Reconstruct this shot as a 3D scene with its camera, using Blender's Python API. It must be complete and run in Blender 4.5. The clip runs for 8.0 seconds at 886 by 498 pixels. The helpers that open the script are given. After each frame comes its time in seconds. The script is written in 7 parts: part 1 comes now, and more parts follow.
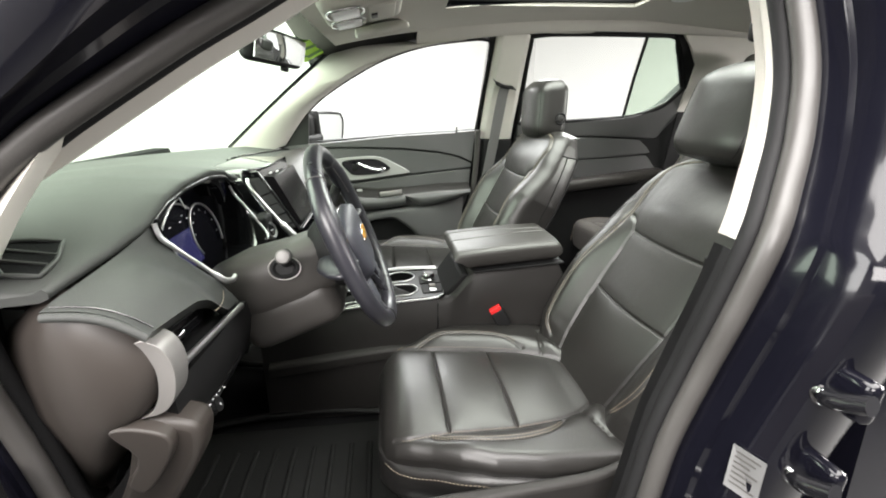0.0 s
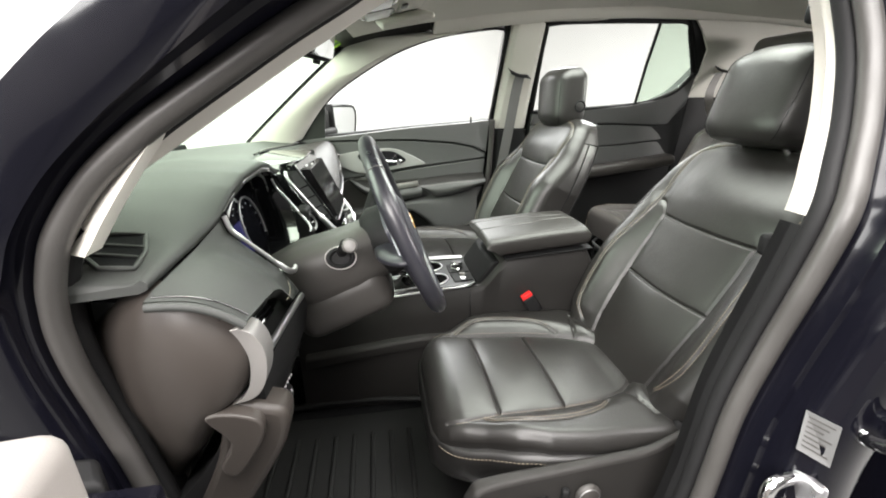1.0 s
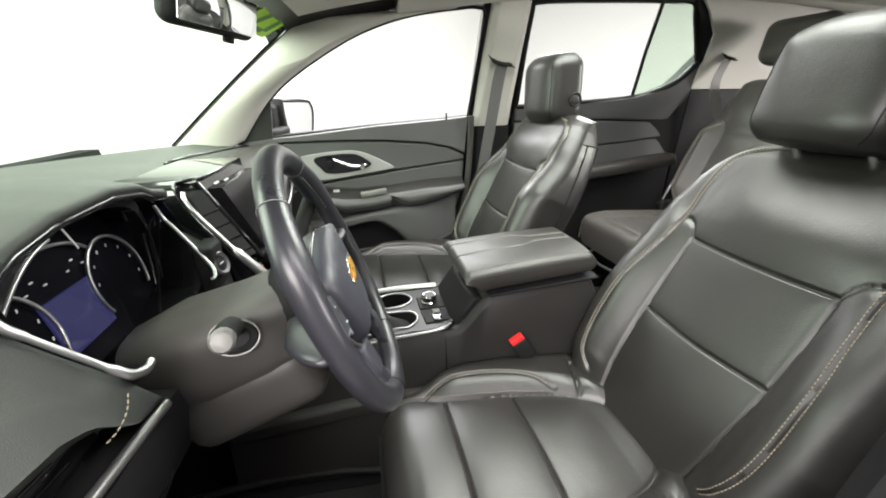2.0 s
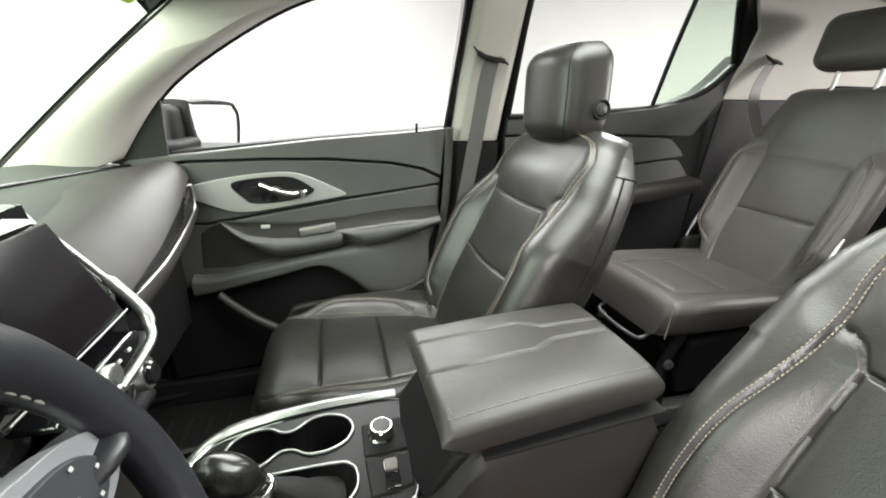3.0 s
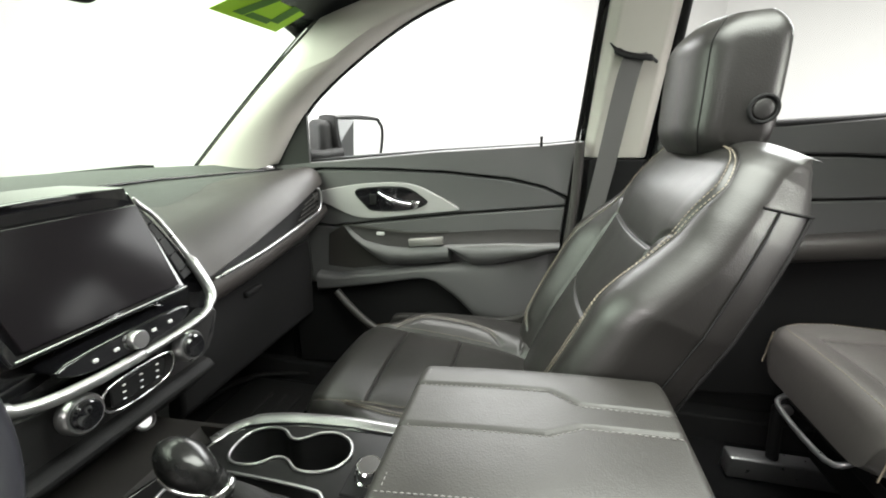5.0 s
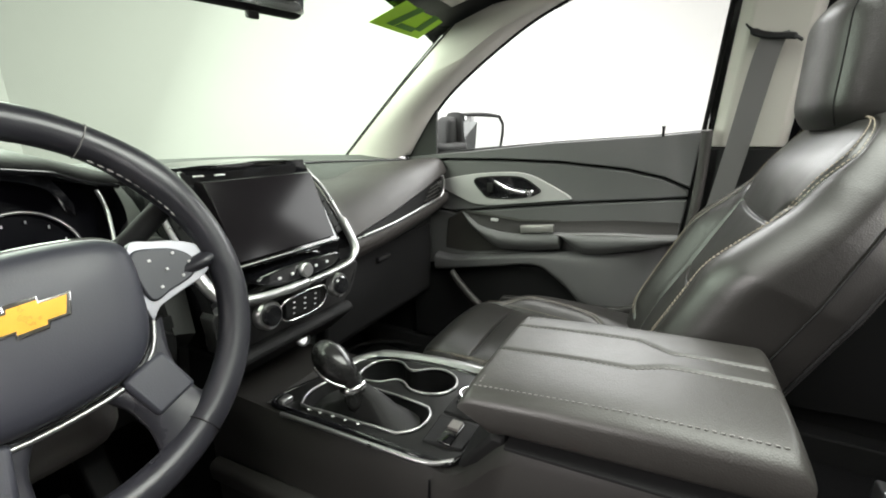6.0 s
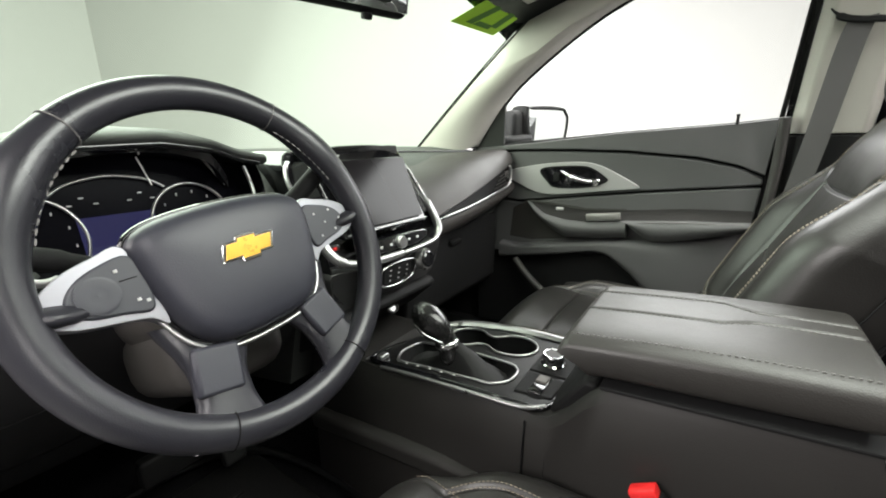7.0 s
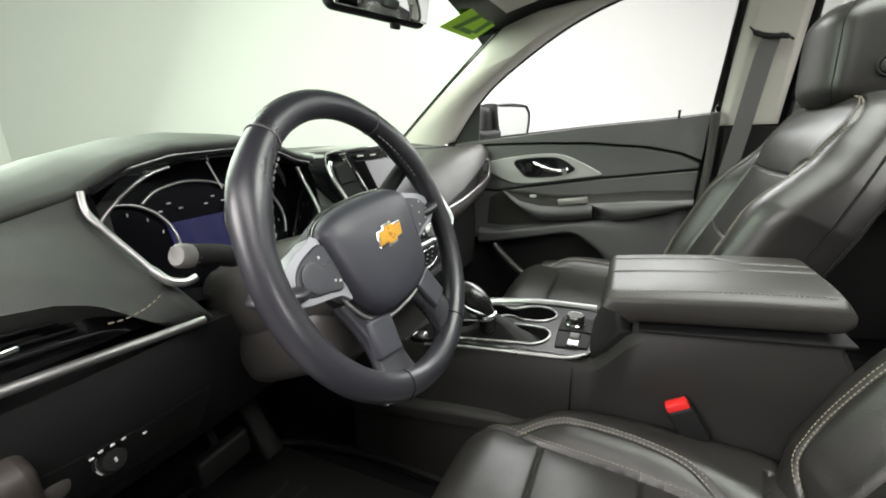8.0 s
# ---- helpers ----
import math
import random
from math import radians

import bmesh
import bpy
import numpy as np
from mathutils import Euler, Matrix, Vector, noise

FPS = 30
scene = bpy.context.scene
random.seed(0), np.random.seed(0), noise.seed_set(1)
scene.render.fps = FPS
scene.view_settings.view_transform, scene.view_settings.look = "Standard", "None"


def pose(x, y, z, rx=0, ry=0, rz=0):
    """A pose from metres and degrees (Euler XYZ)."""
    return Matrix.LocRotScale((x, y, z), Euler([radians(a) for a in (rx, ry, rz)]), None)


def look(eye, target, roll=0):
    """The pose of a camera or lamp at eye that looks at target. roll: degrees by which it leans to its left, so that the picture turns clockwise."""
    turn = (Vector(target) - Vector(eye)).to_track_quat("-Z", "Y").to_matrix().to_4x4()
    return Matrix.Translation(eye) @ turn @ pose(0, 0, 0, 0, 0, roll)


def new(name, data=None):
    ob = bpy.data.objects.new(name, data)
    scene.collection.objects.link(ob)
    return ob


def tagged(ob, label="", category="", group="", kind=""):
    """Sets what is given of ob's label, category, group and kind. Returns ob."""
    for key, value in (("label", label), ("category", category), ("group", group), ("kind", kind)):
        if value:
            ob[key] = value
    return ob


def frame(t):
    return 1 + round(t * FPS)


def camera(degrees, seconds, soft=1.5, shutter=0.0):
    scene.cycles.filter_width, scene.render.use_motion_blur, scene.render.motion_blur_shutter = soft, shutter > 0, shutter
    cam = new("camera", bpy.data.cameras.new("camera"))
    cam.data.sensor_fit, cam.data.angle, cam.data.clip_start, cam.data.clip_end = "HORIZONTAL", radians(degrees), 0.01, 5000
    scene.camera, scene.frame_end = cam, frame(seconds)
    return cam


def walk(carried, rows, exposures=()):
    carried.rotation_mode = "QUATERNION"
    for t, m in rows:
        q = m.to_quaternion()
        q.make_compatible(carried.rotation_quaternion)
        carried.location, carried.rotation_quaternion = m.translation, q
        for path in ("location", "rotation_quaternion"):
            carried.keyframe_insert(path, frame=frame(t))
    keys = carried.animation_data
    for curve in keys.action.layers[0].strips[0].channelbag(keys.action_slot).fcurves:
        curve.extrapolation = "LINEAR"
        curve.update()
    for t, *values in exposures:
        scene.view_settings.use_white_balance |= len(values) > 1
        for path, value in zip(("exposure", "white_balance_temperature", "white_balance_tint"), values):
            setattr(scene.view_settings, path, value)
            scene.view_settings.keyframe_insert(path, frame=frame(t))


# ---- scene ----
cam = camera(94.0, 8.0, soft=1.9)
EXPOSURES = [(0, 0.84), (1.8, 0.80), (4.8, 0.80), (5.5, 0.70), (6.2, 0.46), (7.0, 0.38), (8, 0.34)]
PATH = [
    (0, (0.059, -1.199, 1.357), (0.332, 0.676, 0.714), 1.0),
    (0.5, (-0.007, -1.202, 1.353), (0.27, 0.665, 0.691), 0.4),
    (1, (-0.049, -1.201, 1.351), (0.248, 0.658, 0.675), -0.2),
    (1.2, (-0.051, -1.192, 1.352), (0.261, 0.661, 0.67), -0.3),
    (2.5, (0.108, -0.697, 1.341), (0.538, 1.127, 0.644), -0.0),
    (3, (0.146, -0.506, 1.341), (0.633, 1.314, 0.669), 0.8),
    (3.5, (0.178, -0.401, 1.341), (0.628, 1.437, 0.692), 1.5),
    (4, (0.229, -0.362, 1.342), (0.501, 1.516, 0.712), 1.5),
    (5.3, (0.419, -0.434, 1.291), (-0.184, 1.39, 0.735), -0.2),
    (5.5, (0.428, -0.455, 1.28), (-0.282, 1.333, 0.733), -0.3),
    (6, (0.431, -0.507, 1.256), (-0.496, 1.186, 0.731), -0.5),
    (6.5, (0.421, -0.559, 1.234), (-0.638, 1.056, 0.715), -0.6),
    (7, (0.403, -0.624, 1.227), (-0.696, 0.965, 0.711), -0.9),
    (7.5, (0.353, -0.703, 1.23), (-0.654, 0.943, 0.703), -1.5),
    (8, (0.269, -0.813, 1.241), (-0.527, 0.937, 0.691), -2.1),
]
walk(cam, [(t, look(eye, target, roll)) for t, eye, target, roll in PATH], EXPOSURES)

# ---- world and light ----
world = bpy.data.worlds.new("world")
scene.world = world
world.use_nodes = True
wbg = world.node_tree.nodes["Background"]
wbg.inputs[0].default_value = (0.9, 0.95, 1.0, 1)
wbg.inputs[1].default_value = 0.02


def area_lamp(name, eye, target, sx, sy, watts, colour):
    data = bpy.data.lights.new(name, "AREA")
    data.shape, data.size, data.size_y, data.energy, data.color = "RECTANGLE", sx, sy, watts, colour
    ob = new(name, data)
    ob.matrix_world = look(eye, target)
    return ob


# added unseen soft boxes, then a light panel on the driver's side and one behind the car
area_lamp("unseen_softbox", (0.9, -0.3, 3.5), (0.9, -0.2999, 0.0), 4.2, 4.0, 650, (1.0, 0.965, 0.94))
area_lamp("unseen_softbox", (-2.8, -0.4, 2.7), (0.5, 0.1, 1.1), 2.6, 3.4, 290, (1.0, 0.99, 0.97))
area_lamp("unseen_softbox", (0.9, 3.2, 3.2), (0.7, 0.2, 0.8), 6.0, 2.0, 430, (1.0, 0.975, 0.98))
area_lamp("unseen_softbox", (4.4, 1.6, 3.3), (4.0, 1.5, 0.0), 2.6, 4.2, 420, (1.0, 0.97, 0.96))
# both panels are out of view, placed by the shadows they cast
area_lamp("panel_lamp", (-1.3, -3.3, 2.7), (0.7, -0.4, 1.0), 2.4, 1.4, 180, (1.0, 0.955, 0.93))
area_lamp("panel_lamp", (5.2, -1.3, 1.9), (1.6, 0.5, 1.5), 1.6, 1.2, 240, (1.0, 0.955, 0.93))


# ---- materials ----
def mat(name, colour, rough=0.5, metal=0.0, grain=0.0, grain_scale=600.0, vary=0.0, vary_scale=6.0, spec=0.5, coat=0.0, voronoi=False, rough_vary=0.0):
    """A surface with fine relief and large-scale variation of colour and gloss."""
    m = bpy.data.materials.new(name)
    m.use_nodes = True
    nt = m.node_tree
    b = nt.nodes["Principled BSDF"]
    b.inputs["Base Color"].default_value = (*colour, 1)
    b.inputs["Roughness"].default_value = rough
    b.inputs["Metallic"].default_value = metal
    b.inputs["Specular IOR Level"].default_value = spec
    b.inputs["Coat Weight"].default_value = coat
    b.inputs["Coat Roughness"].default_value = 0.03
    tc = nt.nodes.new("ShaderNodeTexCoord")
    if vary or rough_vary:
        n = nt.nodes.new("ShaderNodeTexNoise")
        n.inputs["Scale"].default_value, n.inputs["Detail"].default_value = vary_scale, 5
        nt.links.new(tc.outputs["Object"], n.inputs["Vector"])
        if vary:
            mix = nt.nodes.new("ShaderNodeMix")
            mix.data_type = "RGBA"
            mix.inputs["A"].default_value = (*[c * (1 - vary) for c in colour], 1)
            mix.inputs["B"].default_value = (*[min(1, c * (1 + vary)) for c in colour], 1)
            nt.links.new(n.outputs["Fac"], mix.inputs["Factor"])
            nt.links.new(mix.outputs["Result"], b.inputs["Base Color"])
        if rough_vary:
            mr = nt.nodes.new("ShaderNodeMapRange")
            mr.inputs["From Min"].default_value, mr.inputs["From Max"].default_value = 0.3, 0.7
            mr.inputs["To Min"].default_value, mr.inputs["To Max"].default_value = rough - rough_vary, rough + rough_vary
            nt.links.new(n.outputs["Fac"], mr.inputs["Value"])
            nt.links.new(mr.outputs["Result"], b.inputs["Roughness"])
    if grain:
        g = nt.nodes.new("ShaderNodeTexVoronoi" if voronoi else "ShaderNodeTexNoise")
        g.inputs["Scale"].default_value = grain_scale
        nt.links.new(tc.outputs["Object"], g.inputs["Vector"])
        bump = nt.nodes.new("ShaderNodeBump")
        bump.inputs["Strength"].default_value = grain
        bump.inputs["Distance"].default_value = 0.0006
        nt.links.new(g.outputs["Distance" if voronoi else "Fac"], bump.inputs["Height"])
        nt.links.new(bump.outputs["Normal"], b.inputs["Normal"])
    return m


def leather_mat(name, colour, rough):
    """Grained leather with soft creases."""
    m = mat(name, colour, rough, vary=0.18, vary_scale=9, rough_vary=0.05, spec=0.5)
    nt = m.node_tree
    b = nt.nodes["Principled BSDF"]
    tc = next(n for n in nt.nodes if n.bl_idname == "ShaderNodeTexCoord")
    v = nt.nodes.new("ShaderNodeTexVoronoi")
    v.inputs["Scale"].default_value = 520
    w = nt.nodes.new("ShaderNodeTexNoise")
    w.inputs["Scale"].default_value, w.inputs["Detail"].default_value = 14, 4
    for n in (v, w):
        nt.links.new(tc.outputs["Object"], n.inputs["Vector"])
    b1, b2 = nt.nodes.new("ShaderNodeBump"), nt.nodes.new("ShaderNodeBump")
    b1.inputs["Strength"].default_value, b1.inputs["Distance"].default_value = 0.35, 0.0005
    b2.inputs["Strength"].default_value, b2.inputs["Distance"].default_value = 0.30, 0.004
    nt.links.new(v.outputs["Distance"], b1.inputs["Height"])
    nt.links.new(w.outputs["Fac"], b2.inputs["Height"])
    nt.links.new(b2.outputs["Normal"], b1.inputs["Normal"])
    nt.links.new(b1.outputs["Normal"], b.inputs["Normal"])
    return m


def glass_mat(name, tint, gloss):
    """Thin tinted pane: light goes straight through, with a weak mirror on top."""
    m = bpy.data.materials.new(name)
    m.use_nodes = True
    nt = m.node_tree
    nt.nodes.remove(nt.nodes["Principled BSDF"])
    out = nt.nodes["Material Output"]
    tr, gl, mix = (nt.nodes.new("ShaderNode" + k) for k in ("BsdfTransparent", "BsdfGlossy", "MixShader"))
    mix.inputs[0].default_value = gloss
    tr.inputs[0].default_value = (*tint, 1)
    gl.inputs["Roughness"].default_value = 0.02
    nt.links.new(tr.outputs[0], mix.inputs[1])
    nt.links.new(gl.outputs[0], mix.inputs[2])
    nt.links.new(mix.outputs[0], out.inputs[0])
    return m


def glow_mat(name, colour, strength):
    m = mat(name, (0.01, 0.01, 0.015), 0.1)
    b = m.node_tree.nodes["Principled BSDF"]
    b.inputs["Emission Color"].default_value = (*colour, 1)
    b.inputs["Emission Strength"].default_value = strength
    return m


LEATHER = leather_mat("black leather", (0.015, 0.0142, 0.0133), 0.37)
LEATHER_SIDE = leather_mat("black vinyl", (0.012, 0.0115, 0.011), 0.40)
# blue in the wheel's RIMLEATHER and AIRBAG colours stands for a bluish sheen
RIMLEATHER = mat("steering wheel leather", (0.020, 0.020, 0.025), 0.33, grain=0.10, grain_scale=700, voronoi=True, vary=0.15, vary_scale=12, rough_vary=0.07)
KEYPAD = mat("blue-grey key plastic", (0.034, 0.036, 0.044), 0.45, vary=0.05, vary_scale=40)
AIRBAG = mat("airbag cover vinyl", (0.030, 0.031, 0.041), 0.45, grain=0.12, grain_scale=900, voronoi=True, vary=0.08)
CAPBROWN = mat("brown-black end cap", (0.030, 0.0255, 0.0225), 0.45, spec=0.35, grain=0.4, grain_scale=900, vary=0.12)
BEIGEGREY = mat("grey door trim", (0.115, 0.106, 0.099), 0.6, grain=0.4, grain_scale=900, vary=0.08)
# the second row's missing light is put into this raised leather colour
LITLEATHER = leather_mat("second-row leather raised for light", (0.070, 0.065, 0.062), 0.42)
BOOTLEATHER = mat("boot leather", (0.012, 0.012, 0.012), 0.6, spec=0.2, grain=0.4, grain_scale=500, voronoi=True, vary=0.2, vary_scale=30)
BINPLASTIC = mat("console side plastic", (0.019, 0.018, 0.017), 0.5, spec=0.2, grain=0.4, grain_scale=900, vary=0.12)
KNOBBLACK = mat("worn black knob", (0.012, 0.012, 0.012), 0.24, rough_vary=0.06, vary_scale=40)
STALKEND = mat("grey stalk end", (0.10, 0.097, 0.092), 0.45, vary=0.05)
LIDLEATHER = leather_mat("armrest leather", (0.022, 0.0205, 0.0188), 0.45)
DOORSILVER = mat("pale silver door trim paint", (0.36, 0.355, 0.35), 0.42, metal=0.25, rough_vary=0.05, vary_scale=15)
CLUSTERBLACK = mat("cluster glass", (0.0035, 0.0035, 0.005), 0.25, spec=0.03, rough_vary=0.02, vary_scale=10)
STITCH = mat("tan thread", (0.20, 0.17, 0.13), 0.8)
GREYTHREAD = mat("grey thread", (0.16, 0.155, 0.15), 0.8)
DASH = mat("dash vinyl", (0.036, 0.038, 0.036), 0.55, spec=0.25, grain=0.5, grain_scale=900, voronoi=True, vary=0.12, vary_scale=4, rough_vary=0.04)
PADBROWN = mat("soft dash pad", (0.027, 0.0245, 0.023), 0.46, spec=0.35, grain=0.5, grain_scale=800, voronoi=True, vary=0.1, rough_vary=0.04)
DOORPAD = mat("door panel vinyl", (0.082, 0.081, 0.082), 0.50, grain=0.5, grain_scale=800, voronoi=True, vary=0.1, vary_scale=5, rough_vary=0.04)
HARDPLASTIC = mat("black hard plastic", (0.0105, 0.0105, 0.0108), 0.58, spec=0.12, grain=0.4, grain_scale=1000, vary=0.1)
GREYPLASTIC = mat("dark grey plastic", (0.036, 0.0335, 0.031), 0.45, spec=0.4, grain=0.4, grain_scale=1000, vary=0.1)
PIANO = mat("piano black", (0.006, 0.006, 0.007), 0.07, spec=0.5, coat=0.6, rough_vary=0.02, vary_scale=30)
CONSOLEGLOSS = mat("dark satin console panel", (0.009, 0.009, 0.009), 0.34, spec=0.16, rough_vary=0.03, vary_scale=20)
PAINT = mat("black car paint", (0.003, 0.003, 0.005), 0.12, spec=0.25, coat=0.10, rough_vary=0.03, vary_scale=12)
RUBBER = mat("black rubber seal", (0.038, 0.036, 0.034), 0.42, grain=0.3, grain_scale=300, vary=0.15, vary_scale=20, rough_vary=0.06)
CHROME = mat("chrome", (0.75, 0.75, 0.75), 0.10, metal=1.0, rough_vary=0.05, vary_scale=30)
SATIN = mat("satin silver trim", (0.38, 0.38, 0.38), 0.32, metal=0.9, grain=0.1, grain_scale=900, rough_vary=0.05, vary_scale=25)
SILVERPAINT = mat("silver painted trim", (0.30, 0.29, 0.28), 0.34, metal=0.6, rough_vary=0.05, vary_scale=15)
HEADLINER = mat("pale grey headliner cloth", (0.58, 0.56, 0.51), 0.95, grain=0.8, grain_scale=700, vary=0.06)
PILLAR = mat("pale grey pillar trim", (0.50, 0.485, 0.44), 0.75, grain=0.5, grain_scale=900, vary=0.05)
CARPET = mat("black carpet", (0.006, 0.006, 0.0065), 0.97, spec=0.1, grain=1.0, grain_scale=350, vary=0.3, vary_scale=60)
MATRUBBER = mat("black floor mat", (0.007, 0.007, 0.007), 0.6, spec=0.25, grain=0.5, grain_scale=250, vary=0.2, vary_scale=20)
BELT = mat("grey belt webbing", (0.085, 0.083, 0.082), 0.75, grain=0.6, grain_scale=900, vary=0.1)
RED = mat("red plastic", (0.62, 0.02, 0.02), 0.4, vary=0.05)
SPOKE = mat("pale silver spoke paint", (0.33, 0.33, 0.36), 0.36, metal=0.45, rough_vary=0.04, vary_scale=20)
GOLD = mat("gold badge", (0.72, 0.36, 0.04), 0.30, metal=0.4, rough_vary=0.04, vary_scale=60)
ICON = mat("pale icon print", (0.5, 0.5, 0.5), 0.6)
CLIMATE = mat("dark grey satin panel", (0.030, 0.030, 0.030), 0.42, grain=0.2, grain_scale=900, vary=0.06)
SCREEN = mat("dark display glass", (0.007, 0.006, 0.007), 0.14, spec=0.14, rough_vary=0.02, vary_scale=10)
DISPLAY = glow_mat("lit cluster display", (0.12, 0.12, 0.45), 0.11)
MIRROR = mat("mirror glass", (0.86, 0.88, 0.88), 0.015, metal=1.0)
WSGLASS = glass_mat("green tinted windshield", (0.60, 0.71, 0.60), 0.02)
SIDEGLASS = glass_mat("clear side glass", (0.93, 0.95, 0.94), 0.02)
ROOFGLASS = glass_mat("dark sunroof glass", (0.74, 0.80, 0.75), 0.04)
REARGLASS = glass_mat("tinted rear glass", (0.80, 0.86, 0.80), 0.03)
WALL = mat("white booth wall", (0.40, 0.395, 0.388), 0.85, vary=0.03, vary_scale=0.7)
DARKWALL = mat("dark grey wall", (0.07, 0.07, 0.072), 0.8, vary=0.08, vary_scale=0.7)
BOOTHFLOOR = mat("grey booth floor", (0.10, 0.10, 0.097), 0.6, vary=0.1, vary_scale=3)
PAPER = mat("silver sticker", (0.085, 0.085, 0.085), 0.5, vary=0.05, vary_scale=30)
# green raised to stand for light shining through the film
GREENPAPER = mat("backlit green sticker", (0.33, 0.60, 0.03), 0.5, vary=0.05, vary_scale=20)
WHITEPLASTIC = mat("white lamp lens", (0.75, 0.75, 0.74), 0.3)
METAL = mat("grey steel", (0.40, 0.40, 0.41), 0.35, metal=0.9, rough_vary=0.08, vary_scale=40)


# ---- mesh helpers ----
V = Vector


def thing(name, label, category, group="", at=(0, 0, 0), kind=""):
    e = new(name)
    e.location = at
    return tagged(e, label, category, group, kind)


def part(name, bm, material, parent, label="", smooth=40.0, bevel=0.0, sub=0, seg=2):
    """Link a bmesh as one mesh object under a thing or a part. Its coordinates are the place's own."""
    bmesh.ops.recalc_face_normals(bm, faces=bm.faces)
    me = bpy.data.meshes.new(name)
    bm.to_mesh(me)
    bm.free()
    me.materials.append(material)
    if smooth:
        me.shade_smooth()
        me.set_sharp_from_angle(angle=radians(smooth))
    ob = new(name, me)
    if parent is not None:
        ob.parent = parent
        off = Vector((0, 0, 0))
        p = parent
        while p is not None:
            off += p.location
            p = p.parent
        ob.location = -off
    if label:
        ob["label"] = label
    if bevel:
        mod = ob.modifiers.new("bevel", "BEVEL")
        mod.width, mod.segments, mod.limit_method, mod.angle_limit = bevel, seg, "ANGLE", radians(35)
        mod.harden_normals = False
    if sub:
        mod = ob.modifiers.new("sub", "SUBSURF")
        mod.levels = mod.render_levels = sub
    return ob


def mesh_of(verts, faces):
    me = bpy.data.meshes.new("tmp")
    me.from_pydata([tuple(v) for v in verts], [], faces)
    bm = bmesh.new()
    bm.from_mesh(me)
    bpy.data.meshes.remove(me)
    return bm


def loft(rings, closed=True, caps=True, loop=False):
    """Skin a row of rings that have the same number of points."""
    n, verts, faces = len(rings[0]), [v for r in rings for v in r], []
    rows = len(rings)
    for i in range(rows if loop else rows - 1):
        a, b = i * n, ((i + 1) % rows) * n
        for k in range(n if closed else n - 1):
            k2 = (k + 1) % n
            faces.append((a + k, a + k2, b + k2, b + k))
    if caps and closed and not loop:
        faces.append(tuple(range(n)))
        faces.append(tuple(range((rows - 1) * n, rows * n)))
    return mesh_of(verts, faces)


def tube(points, r, n=10, loop=False, flat=1.0, up=None):
    """A round or flattened bar along points; r may be a list."""
    pts = [V(p) for p in points]
    m = len(pts)
    rs = r if isinstance(r, (list, tuple)) else [r] * m
    rings, last = [], None
    for i, p in enumerate(pts):
        a, b = (pts[(i - 1) % m], pts[(i + 1) % m]) if loop else (pts[max(i - 1, 0)], pts[min(i + 1, m - 1)])
        d = (b - a).normalized()
        if up is not None:
            side = d.cross(V(up)).normalized()
        elif last is None:
            side = d.orthogonal().normalized()
        else:
            side = (last - d * last.dot(d)).normalized()
        last = side
        nor = d.cross(side)
        rings.append([p + rs[i] * (math.cos(q) * side + flat * math.sin(q) * nor) for q in (2 * math.pi * k / n for k in range(n))])
    return loft(rings, True, True, loop)


def smooth_path(points, per=8, loop=False):
    """Catmull-Rom through points."""
    pts = [V(p) for p in points]
    m, out = len(pts), []
    for i in range(m if loop else m - 1):
        p0, p1, p2, p3 = (pts[(i + k) % m] if loop else pts[min(max(i + k, 0), m - 1)] for k in (-1, 0, 1, 2))
        for j in range(per):
            t = j / per
            out.append(0.5 * (2 * p1 + (p2 - p0) * t + (2 * p0 - 5 * p1 + 4 * p2 - p3) * t * t + (3 * p1 - p0 - 3 * p2 + p3) * t**3))
    if not loop:
        out.append(pts[-1])
    return out


def box(cx, cy, cz, sx, sy, sz, m=None):
    bm = bmesh.new()
    bmesh.ops.create_cube(bm, size=1.0)
    t = Matrix.Translation((cx, cy, cz)) if m is None else m @ Matrix.Translation((cx, cy, cz))
    bmesh.ops.transform(bm, matrix=t @ Matrix.Diagonal((sx, sy, sz, 1)), verts=bm.verts)
    return bm


def rbox(cx, cy, cz, sx, sy, sz, r=0.01, seg=3, m=None):
    bm = box(0, 0, 0, sx, sy, sz)
    bmesh.ops.bevel(bm, geom=bm.edges[:] + bm.verts[:], offset=min(r, 0.49 * min(sx, sy, sz)), segments=seg, profile=0.5, affect="EDGES")
    t = Matrix.Translation((cx, cy, cz)) if m is None else m @ Matrix.Translation((cx, cy, cz))
    bmesh.ops.transform(bm, matrix=t, verts=bm.verts)
    return bm


def lathe(profile, m, n=28):
    """Turn (radius, height) pairs round the local z axis of m."""
    rings = [[m @ V((r * math.cos(q), r * math.sin(q), h)) for q in (2 * math.pi * k / n for k in range(n))] for r, h in profile]
    return loft(rings)


def slab(outline, place, thick, per=0):
    """A flat outline [(u, v)...] set in space by place(u, v, depth), with a thickness."""
    pts = [(p.x, p.y) for p in smooth_path([(u, v, 0) for u, v in outline], per, True)] if per else outline
    front = [place(u, v, thick) for u, v in pts]
    back = [place(u, v, 0.0) for u, v in pts]
    return loft([back, front])


def strip(curve_a, curve_b, thick, inward):
    """A ruled band between two curves, with thickness towards inward (a vector)."""
    d = V(inward) * thick
    return loft([[V(a), V(b), V(b) + d, V(a) + d] for a, b in zip(curve_a, curve_b)])


